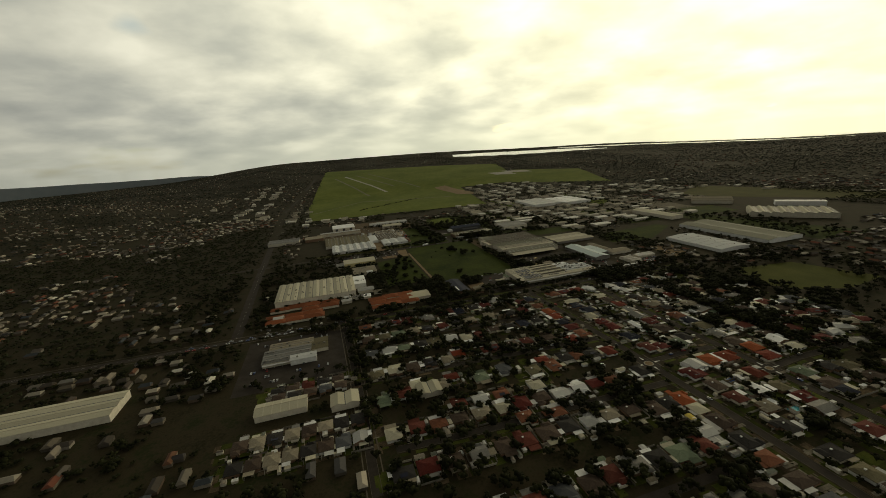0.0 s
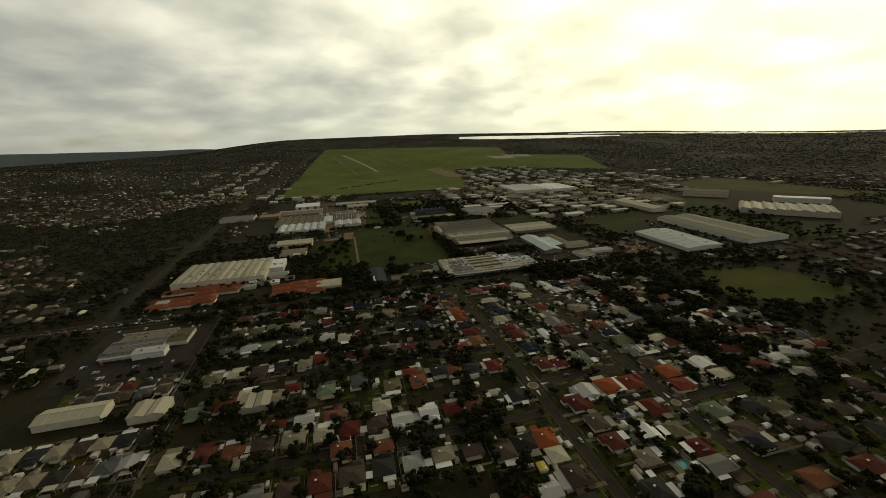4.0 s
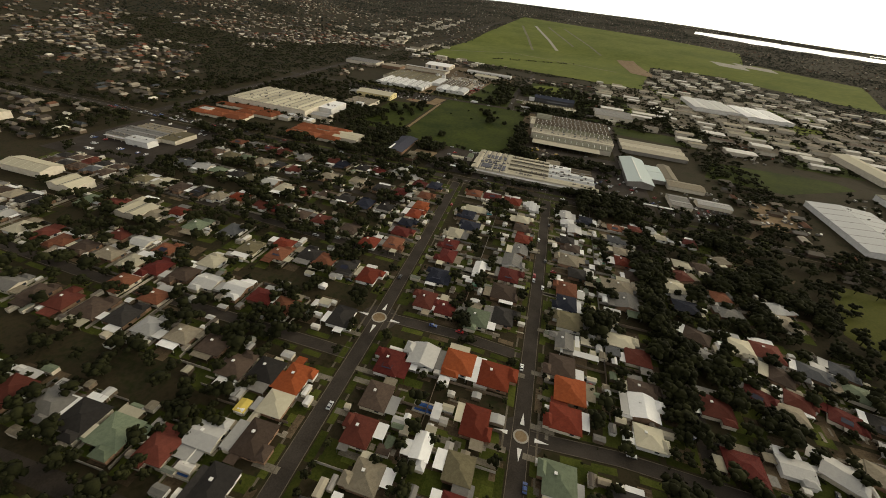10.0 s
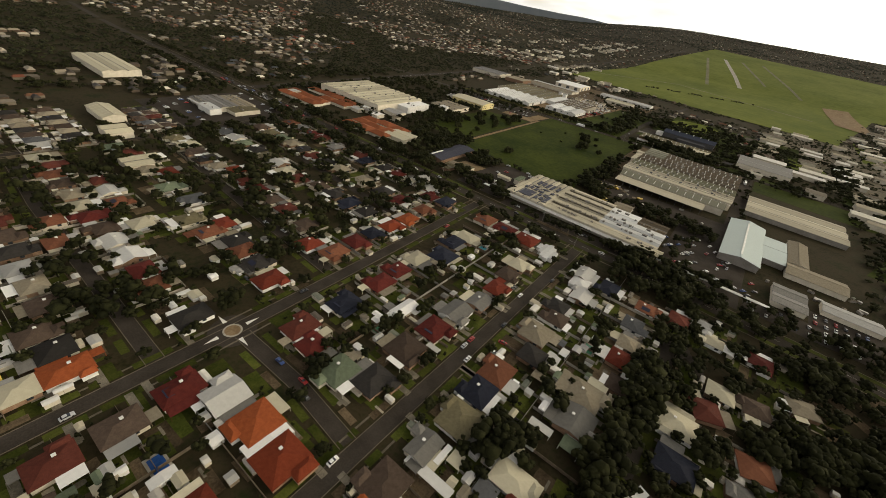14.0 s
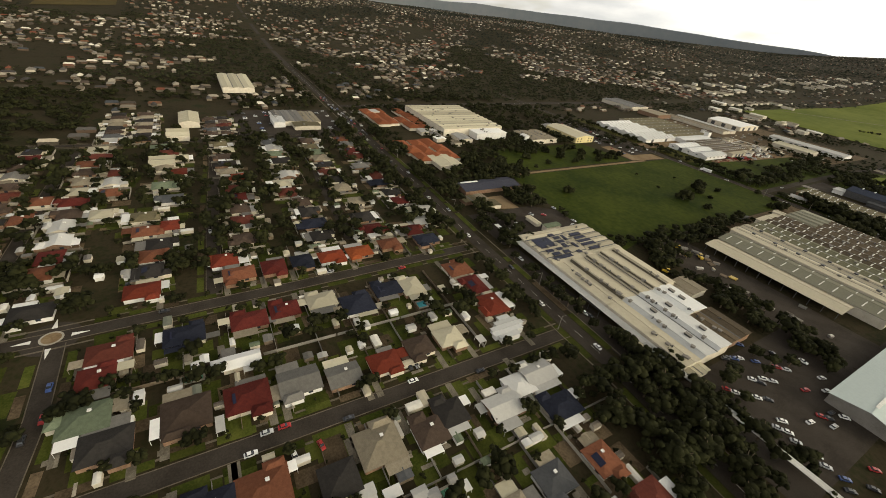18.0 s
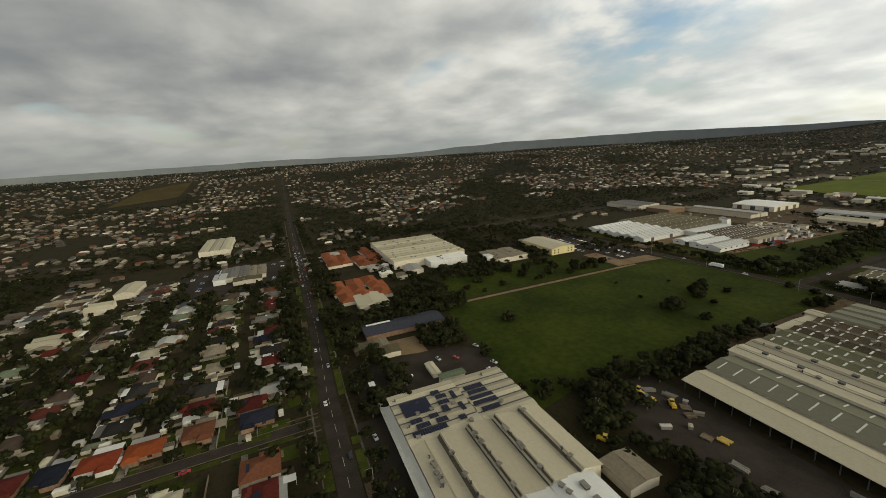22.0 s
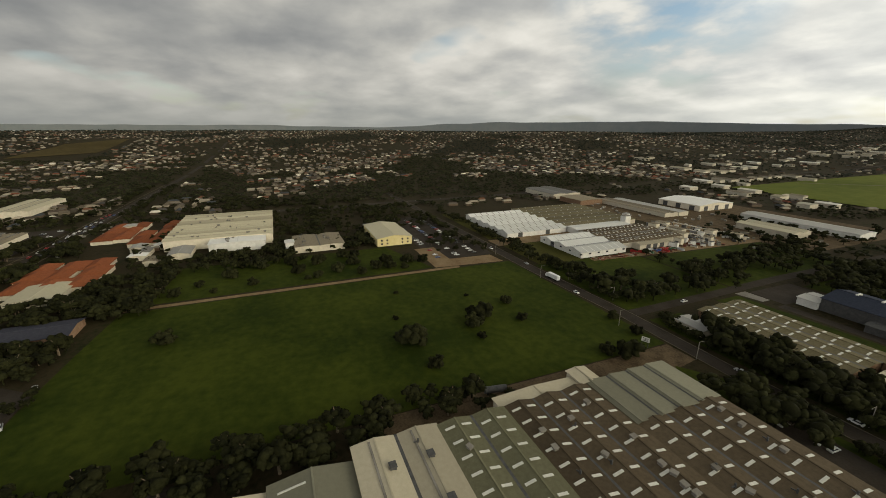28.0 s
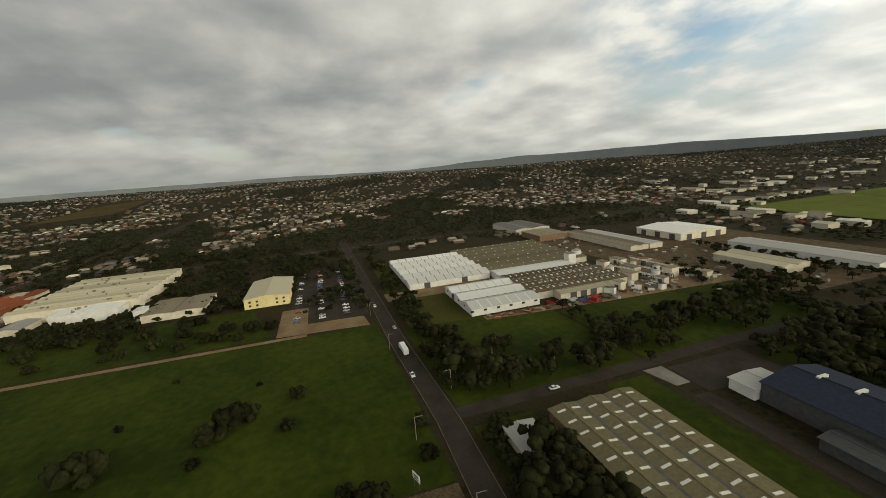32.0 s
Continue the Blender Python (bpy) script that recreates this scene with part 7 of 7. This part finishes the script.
for k in range(9):
    skip_bin(-92 + (k % 3) * 3 + 0.5 * k, 694 + k * 5.5, rng.choice((0, 90, 15)), PAINT[("red", "red", "green", "silver", "blue")[k % 5]])
for k in range(26):
    x, y = (rng.uniform(-98, -80), rng.uniform(740, 832)) if k % 2 else (rng.uniform(-160, -80), rng.uniform(770, 834))
    w, d, h = rng.uniform(1.5, 6), rng.uniform(1.5, 4), rng.uniform(1.2, 4.5)
    t = thing("works_plant", x, y, rng.uniform(0, 90), "grey steel plant and crates in a works yard", "plant", z=0.056)
    part("casing", Shape().box(-w / 2, -d / 2, 0, w / 2, d / 2, h).mesh("casing", MAT[("concrete", "white_wall", "steel_dark", "cream")[k % 4]]), t)
    part("frame", Shape().box(-w / 2 - 0.1, -d / 2 - 0.1, h, w / 2 + 0.1, d / 2 + 0.1, h + 0.15).mesh("frame", MAT["steel_dark"]), t)

t = thing("tank_trailer", 33, 489, 80, "dark cylindrical tank trailer parked beside a factory", "trailer", z=0.06)
n = 16
rim = [(1.3 * math.cos(6.2832 * k / n), 1.9 + 1.3 * math.sin(6.2832 * k / n)) for k in range(n)]
part("barrel", mesh("barrel", [(-4.5, a, b) for a, b in rim] + [(4.5, a, b) for a, b in rim], [(k, (k + 1) % n, n + (k + 1) % n, n + k) for k in range(n)] + [tuple(reversed(range(n))), tuple(range(n, 2 * n))], MAT["steel_dark"], False), t)
part("chassis", Shape().box(-4.6, -0.6, 0.5, 5.4, 0.6, 0.8).mesh("trailer_chassis", MAT["steel_dark"]), t)
for px in (-3.4, -2.2):
    for py in (-1.0, 1.0):
        part("wheel", CAR[3], t, pose(px, py, 0.5) @ Matrix.Diagonal((1.5, 1.6, 1.5, 1)))


def light_pole(x, y, rz):
    t = thing("street_light", x, y, rz, "slim grey street light pole with an outreach arm", "street light", group="street lights")
    part("pole", unit("pole", lambda: Shape().box(-0.11, -0.11, 0, 0.11, 0.11, 9).mesh("pole", MAT["concrete"])), t)
    part("arm", unit("arm", lambda: Shape().box(0, -0.06, 8.8, 2.6, 0.06, 8.95).mesh("arm", MAT["concrete"])), t)
    part("lamp_head", unit("lamp", lambda: Shape().box(2.2, -0.16, 8.65, 3.1, 0.16, 8.8).mesh("lamp_head", MAT["steel_dark"])), t)


for x, y, a in ((7, 579, 90), (46, 586.5, 90), (-70, 583, 90), (-130, 580.5, 90), (100, 602, -90), (-20, 601, -90), (150, 226, -90), (45, 231, -90), (-60, 232, -90), (-180, 235, -90), (80, 214, 90)):
    light_pole(x, y, a)

t = thing("sign_board", 28.5, 574, 20, "white roadside sign board on two posts", "sign")
part("board", Shape().box(-1.9, -0.08, 2.6, 1.9, 0.08, 5.0).mesh("board", MAT["white_wall"]), t)
for px in (-1.4, 1.4):
    part("post", Shape().box(px - 0.1, -0.1, 0, px + 0.1, 0.1, 2.6).mesh("sign_post", MAT["steel_dark"]), t)
for k, (w, z) in enumerate(((2.6, 4.3), (2.0, 3.7), (2.4, 3.1))):
    part("text_bar", Shape().box(-w / 2, -0.11, z, w / 2, -0.085, z + 0.28).mesh("text_bar", MAT["steel_dark"]), t)


# ---- far land: airfield, suburbs, woods, works, water ----
def far(x, y):
    """Where a place on the level, seen from the air, lies on the rising land."""
    dx, dy = x - 60, y - 150
    R = math.hypot(dx, dy)
    r = R if R < 1500 else 293.6 / (205 / R + 0.0591)
    return 60 + dx * r / R, 150 + dy * r / R


def drape(name, a, b, c, d, n, m, lift, mat, label, category, mapped=True, kind="structure"):
    """A four-cornered sheet laid on the land."""
    v = []
    for i in range(n + 1):
        for j in range(m + 1):
            u, w = i / n, j / m
            x = (a[0] * (1 - u) + b[0] * u) * (1 - w) + (d[0] * (1 - u) + c[0] * u) * w
            y = (a[1] * (1 - u) + b[1] * u) * (1 - w) + (d[1] * (1 - u) + c[1] * u) * w
            x, y = far(x, y) if mapped else (x, y)
            v.append((x, y, height(x, y) + lift))
    f = [(i * (m + 1) + j, (i + 1) * (m + 1) + j, (i + 1) * (m + 1) + j + 1, i * (m + 1) + j + 1) for i in range(n) for j in range(m)]
    return tagged(new(name, mesh(name, v, f, mat)), label, category, kind=kind)


AIRFIELD = [((-328, 1170), (300, 1115), (980, 4600), (-480, 5600)), ((350, 1870), (846, 1900), (1530, 4000), (880, 4700)), ((746, 1850), (1075, 1400), (1500, 2300), (1190, 2800))]
for k, q in enumerate(AIRFIELD):
    drape("airfield", *q, 12, 40, 1.2 + 0.1 * k, MAT["airfield"], ("bright green airfield grass with pale runways", "bright green airfield grass by the hangars", "green grass strip beside the airfield")[k], "airfield")
for k, (a, b, w, m) in enumerate((((-57, 1891), (-285, 3608), 6, "worn_runway"), ((48, 2021), (-191, 3820), 8, "pale_concrete"), ((124, 2289), (-81, 3890), 6, "worn_runway"), ((256, 2075), (50, 3998), 6, "worn_runway"))):
    drape("runway", (a[0] - w, a[1]), (a[0] + w, a[1]), (b[0] + w * 1.5, b[1]), (b[0] - w * 1.5, b[1]), 2, 16, 1.9 + 0.1 * k, MAT[m], "pale concrete runway across the airfield" if m == "pale_concrete" else "worn grassy runway across the airfield", "runway")
drape("taxiway", (-320, 1345), (-112, 1600), (-112, 1612), (-320, 1357), 6, 1, 1.85, MAT["worn_runway"], "worn taxiway across airfield grass", "taxiway")
drape("taxiway", (-112, 1600), (266, 1450), (266, 1462), (-112, 1612), 6, 1, 1.86, MAT["worn_runway"], "worn taxiway across airfield grass", "taxiway")
drape("apron", (318, 1500), (400, 1440), (400, 2040), (318, 1980), 3, 6, 2.4, MAT["dirt"], "bare earth apron beside the airfield", "apron")
drape("apron", (880, 2400), (1010, 2330), (1060, 2600), (900, 2640), 4, 6, 2.5, MAT["pale_concrete"], "pale apron with parked aircraft", "apron")
drape("apron", (1030, 2520), (1180, 2420), (1230, 2640), (1060, 2760), 4, 6, 2.55, MAT["pale_concrete"], "pale apron with parked aircraft", "apron")

drape("hillside", (-1300, -250), (-1440, -90), (-1900, -110), (-1700, -260), 8, 12, 1.0, MAT["hill_grass"], "bare orange-brown grassy hillside among suburbs", "hillside", mapped=False)


def water(b0, b1, r0, r1, label):
    """Open water far off, by bearing from +y to the left and distance."""
    v, n = [], 24
    for k in range(n + 1):
        a = radians(b0 + (b1 - b0) * k / n)
        taper = (r1 - r0) * (1 - math.sin(math.pi * min(1, 0.1 + k / n)) ** 0.6) * 0.5
        wob = 1 + 0.008 * math.sin(k * 1.7)
        for r in (r0 * wob + taper * 0.6, r1 - taper):
            x, y = 60 - r * math.sin(a), 150 + r * math.cos(a)
            v.append((x, y, height(x, y) + 2.5))
    tagged(new("water", mesh("water", v, [(2 * k, 2 * k + 1, 2 * k + 3, 2 * k + 2) for k in range(n)], MAT["water"])), label, "water", kind="structure")


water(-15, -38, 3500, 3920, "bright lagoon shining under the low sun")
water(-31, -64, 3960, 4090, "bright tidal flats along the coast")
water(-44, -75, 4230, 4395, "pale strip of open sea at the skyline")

BUILT = [(-1950, -260, -1250, -70), (-366, -22, -252, 100), (-250, 214, 30, 345), (-265, -205, 300, 216), (-376, 95, -262, 330), (-420, 30, -300, 100), (-430, 240, -262, 330), (-372, 318, 66, 600), (30, 218, 270, 600), (-335, 600, 120, 800), (-320, 800, -30, 1010), (345, 220, 770, 520), (640, 290, 990, 700), (880, 480, 1150, 900), (510, 495, 580, 640), (270, 30, 440, 170), (-575, 95, -455, 146), (375, 880, 590, 1060), (10, 790, 112, 930), (-1900, 219, -700, 256), (-700, 214, -250, 262), (-440, 575, -330, 592), (150, 636, 220, 705)]


HIGHWAY = [(-392, 236), (-396, 337), (-404, 527), (-413, 843), (-426, 1198), (-434, 1500)] + [far(x, y) for x, y in ((-440, 1750), (-446, 2100), (-455, 2600), (-475, 3300), (-520, 4600))]
road(HIGHWAY, 13.0, "long straight highway past the airfield", follow=True, kerbs=False, line=True)


def highway_gap(x, y):
    """How far a place lies from the highway."""
    for (ax, ay), (bx, by) in zip(HIGHWAY, HIGHWAY[1:]):
        if ay <= y < by:
            return abs(x - (ax + (bx - ax) * (y - ay) / (by - ay)))
    return 1e9


def far_zone(x, y):
    if highway_gap(x, y) < 17:
        return ""
    if -412 < x < -332 and 1110 < y < 1490:
        return "works"
    if any(a < x < c and b < y < d for a, b, c, d in BUILT):
        return ""
    bearing = math.degrees(math.atan2(60 - x, y - 150))
    r = math.hypot(x - 60, y - 150)
    # the airfield, as it lies on the land
    R = r if r < 1500 else 205 / (293.6 / r - 0.0591) if r < 4500 else 9e3
    lx, ly = 60 + (x - 60) * R / r, 150 + (y - 150) * R / r
    if any(all((b[0] - a[0]) * (ly - a[1]) - (b[1] - a[1]) * (lx - a[0]) > -3000 for a, b in zip(q, q[1:] + q[:1])) for q in AIRFIELD):
        return ""
    if 330 < lx < 860 and 1230 < ly < 1880:
        return "works"
    if 3440 < r < 3960 and -39 < bearing < -14 or 3930 < r < 4110 and -66 < bearing < -29 or r > 4200 and -78 < bearing < -40:
        return ""
    if 170 < x < 720 and 500 < y < 1180 or -470 < x < -140 and 1000 < y < 1160 and noise.noise((x * 0.012, y * 0.012, 6.0)) > 0.05 or -760 < x < -440 - (y - 1000) * 0.05 and 1330 < y < 2500 and noise.noise((x * 0.006, y * 0.006, 3.0)) > (-0.15 if x > -620 else 0.3) or 700 < x < 1200 and 700 < y < 1250 and noise.noise((x * 0.005, y * 0.005, 8.0)) > 0.0:
        return "works"
    if -140 <= x < 170 and 1000 < y < 1125:
        return "wood" if noise.noise((x * 0.012, y * 0.012, 6.0)) > 0.0 else "open"
    n = noise.noise((x * 0.0031, y * 0.0031, 1.0)) + 0.6 * noise.noise((x * 0.013, y * 0.013, 5.0))
    if -900 < x < -420 and 260 < y < 900:
        n += 0.22
    if x > 300 and bearing < -20:
        n += 0.16
    return "wood" if n > 0.19 else "open" if n < -0.52 else "homes"


def far_land():
    r = random.Random(21)
    homes, works, near_wood, mid_wood, far_wood = [], [], [], [], []
    def spread(cell, r0, r1, b0, b1):
        n = int(r1 / cell) + 1
        for i in range(-n, n):
            for j in range(-n, n):
                x, y = 60 + (i + r.uniform(0.05, 0.95)) * cell, 150 + (j + r.uniform(0.05, 0.95)) * cell
                q = math.hypot(x - 60, y - 150)
                if not r0 <= q < r1 or not b0 < math.degrees(math.atan2(60 - x, y - 150)) < b1:
                    continue
                z = far_zone(x, y)
                if not z:
                    continue
                g = height(x, y)
                if z == "homes" and r.random() < (0.72 if q < 1400 else 0.64) + 0.6 * noise.noise((x * 0.0021, y * 0.0021, 7.0)):
                    turn = 0.0 if q < 900 else 1.2 * noise.noise((x * 0.002, y * 0.002, 2.0))
                    fit = 1.0 if q < 1500 else max(0.5, q * (293.6 / q - 0.0591) / 205)
                    homes.append((x, y, g, r.uniform(9, 15) * fit, r.uniform(5.5, 8.5) * fit, turn + r.choice((0, 1.5708))))
                if z == "works" and i % 3 == 0 and j % 2 == 0 and r.random() < (0.74 if q < 1100 else 0.85):
                    long, wide = r.uniform(14, 46), r.uniform(10, 27)
                    works.append((x, y, g, long, wide, r.uniform(-0.04, 0.04)))
                for k in range((6 if z == "wood" else 2 if z == "homes" else 4 if z != "open" else 0) - (q > 1400 and z != "homes")):
                    if r.random() < (0.95 if z == "wood" else 0.82 if z == "works" else 0.88):
                        a, b = x + r.uniform(-0.6, 0.6) * cell, y + r.uniform(-0.6, 0.6) * cell
                        if highway_gap(a, b) < 10 or any(p < a < u and o < b < w for p, o, u, w in BUILT[:12]):
                            continue
                        rad = r.uniform(2.4, 5.2) * (1.0 if q < 1400 else 1.3 if q < 2500 else 1.7)
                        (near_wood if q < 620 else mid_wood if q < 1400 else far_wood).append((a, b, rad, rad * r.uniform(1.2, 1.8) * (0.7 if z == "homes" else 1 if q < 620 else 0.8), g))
    spread(19, 0, 1400, -105, 165)
    spread(25, 1400, 2500, -80, 140)
    spread(36, 2500, 4300, -75, 135)
    # no tree stands in a shed
    w = np.array(works)
    def free(rows):
        return [t for t in rows if not ((np.abs(w[:, 0] - t[0]) < w[:, 3] / 2 + 1) & (np.abs(w[:, 1] - t[1]) < w[:, 4] / 2 + 1)).any()]
    return homes, works, free(near_wood), free(mid_wood), far_wood


homes, works, near_wood, mid_wood, far_wood = far_land()


def roofs(name, rows, h, rise, mat, wall, label, category, ridge=0.72):
    """Many small buildings: each a walled box and a gabled roof of its own."""
    a = np.array(rows)
    n = len(a)
    rot = np.stack([np.cos(a[:, 5]), np.sin(a[:, 5])], 1)
    def pts(u, v, z):
        x, y = u * a[:, 3] / 2, v * a[:, 4] / 2
        return np.stack([a[:, 0] + x * rot[:, 0] - y * rot[:, 1], a[:, 1] + x * rot[:, 1] + y * rot[:, 0], a[:, 2] + z], 1)
    R = np.stack([pts(-1, -1, h), pts(1, -1, h), pts(1, 1, h), pts(-1, 1, h), pts(-ridge, 0, h + rise), pts(ridge, 0, h + rise)], 1).reshape(-1, 3)
    tri = np.array([[1, 2, 5], [3, 0, 4], [0, 1, 5], [0, 5, 4], [2, 3, 4], [2, 4, 5]])
    F = (tri[None] + 6 * np.arange(n)[:, None, None]).reshape(-1, 3)
    tagged(new(name, bulk(name, R, F, mat, True)), label, category, kind="stuff")
    W = np.stack([pts(-0.92, -0.92, -2), pts(0.92, -0.92, -2), pts(0.92, 0.92, -2), pts(-0.92, 0.92, -2), pts(-0.92, -0.92, h + 0.1), pts(0.92, -0.92, h + 0.1), pts(0.92, 0.92, h + 0.1), pts(-0.92, 0.92, h + 0.1)], 1).reshape(-1, 3)
    q = np.array([[0, 1, 5, 4], [1, 2, 6, 5], [2, 3, 7, 6], [3, 0, 4, 7]])
    F = (q[None] + 8 * np.arange(n)[:, None, None]).reshape(-1, 4)
    tagged(new(name + "_walls", bulk(name + "_walls", W, F, wall, True)), label.replace("roofs", "walls"), category, kind="stuff")


FAR_WALLS = island_palette("distant_walls", [(0.16, 0.135, 0.10), (0.10, 0.07, 0.05), (0.24, 0.21, 0.17), (0.12, 0.09, 0.065), (0.08, 0.07, 0.055)])
roofs("distant_houses", homes, 2.7, 2.0, FAR_ROOFS, FAR_WALLS, "thousands of small distant suburban house roofs", "houses")
roofs("distant_works", works, 5.5, 1.6, WORKS_ROOFS, MAT["cream"], "pale roofs of distant industrial sheds", "warehouses", 0.97)
SHED_ROOFS = island_palette("outbuilding_roofs", [(0.60, 0.59, 0.56), (0.32, 0.30, 0.27), (0.40, 0.36, 0.27), (0.10, 0.085, 0.07), (0.62, 0.60, 0.54), (0.22, 0.19, 0.15), (0.14, 0.15, 0.12), (0.48, 0.46, 0.42)])
yards = []
r5 = random.Random(5)
for x, y, c in [p for p in PLACED if p[2] > 4]:
    for k in range(3):
        a, b = x + r5.uniform(-15, 15), y + r5.uniform(-12, 12)
        street = min(abs(a), abs(a - 84), abs(a - 163)) < 6.5 or a < 4 and (abs(b - 65) < 9 or abs(b + 29) < 6) or 0 < a < 84 and abs(b - 2) < 6 or a > 80 and abs(b + 43) < 7 or b > 208
        if not street and all((a - u) ** 2 + (b - v) ** 2 > (w * 0.85 + 1.6) ** 2 for u, v, w in PLACED):
            yards.append((a, b, 0.0, r5.uniform(2.2, 7.5), r5.uniform(2.0, 4.0), r5.choice((0, 1.5708))))
            PLACED.append((a, b, 1.8))
roofs("garden_outbuildings", yards, 2.0, 0.35, SHED_ROOFS, MAT["cream"], "small pale roofs of sheds and carports in back gardens", "sheds", 0.97)
heap = []
for x0, y0, x1, y1, n in ((286, 258, 344, 330, 46), (300, 500, 440, 640, 70), (-158, 770, -78, 834, 60), (196, 290, 262, 330, 14), (-310, 790, -200, 845, 24), (-180, 800, -40, 920, 40), (60, 352, 160, 383, 10), (440, 232, 474, 420, 30), (-370, 232, -250, 258, 12)):
    for k in range(n):
        heap.append((r5.uniform(x0, x1), r5.uniform(y0, y1), 0.0, r5.uniform(1.6, 5.5), r5.uniform(1.4, 3.0), r5.uniform(0, 3.1)))
scrap = []
for x0, y0, x1, y1, n in ((-91, 648, -85, 700, 26), (-92, 700, -81, 742, 30), (-100, 742, -78, 800, 24), (300, 540, 420, 630, 30)):
    for k in range(n):
        scrap.append((r5.uniform(x0, x1), r5.uniform(y0, y1), 0.0, r5.uniform(1.4, 5.0), r5.uniform(1.2, 2.6), r5.uniform(0, 3.1)))
RUST = island_palette("rusty_stock", [(0.16, 0.045, 0.03), (0.10, 0.06, 0.045), (0.22, 0.075, 0.05), (0.30, 0.26, 0.20), (0.12, 0.035, 0.025), (0.20, 0.15, 0.10)])
roofs("scrap_stock", scrap, 1.1, 0.2, RUST, RUST, "rust-red stock and scrap stacked along a works yard", "clutter", 0.97)
roofs("yard_clutter", heap, 1.5, 0.25, SHED_ROOFS, MAT["concrete"], "crates, containers and small machines in works yards", "clutter", 0.97)
wood("near_woods", near_wood, MAT["leaf_wood"], "leafy crowns of trees among the houses", 6, 1, 24, 0.14)
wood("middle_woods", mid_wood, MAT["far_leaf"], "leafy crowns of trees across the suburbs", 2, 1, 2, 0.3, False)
wood("far_woods", far_wood, MAT["hazed_leaf"], "dark crowns of far trees towards the hills", 1, 1, 1, 0.5, False)


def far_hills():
    """A low range far behind everything, its distance haze painted into a pale colour."""
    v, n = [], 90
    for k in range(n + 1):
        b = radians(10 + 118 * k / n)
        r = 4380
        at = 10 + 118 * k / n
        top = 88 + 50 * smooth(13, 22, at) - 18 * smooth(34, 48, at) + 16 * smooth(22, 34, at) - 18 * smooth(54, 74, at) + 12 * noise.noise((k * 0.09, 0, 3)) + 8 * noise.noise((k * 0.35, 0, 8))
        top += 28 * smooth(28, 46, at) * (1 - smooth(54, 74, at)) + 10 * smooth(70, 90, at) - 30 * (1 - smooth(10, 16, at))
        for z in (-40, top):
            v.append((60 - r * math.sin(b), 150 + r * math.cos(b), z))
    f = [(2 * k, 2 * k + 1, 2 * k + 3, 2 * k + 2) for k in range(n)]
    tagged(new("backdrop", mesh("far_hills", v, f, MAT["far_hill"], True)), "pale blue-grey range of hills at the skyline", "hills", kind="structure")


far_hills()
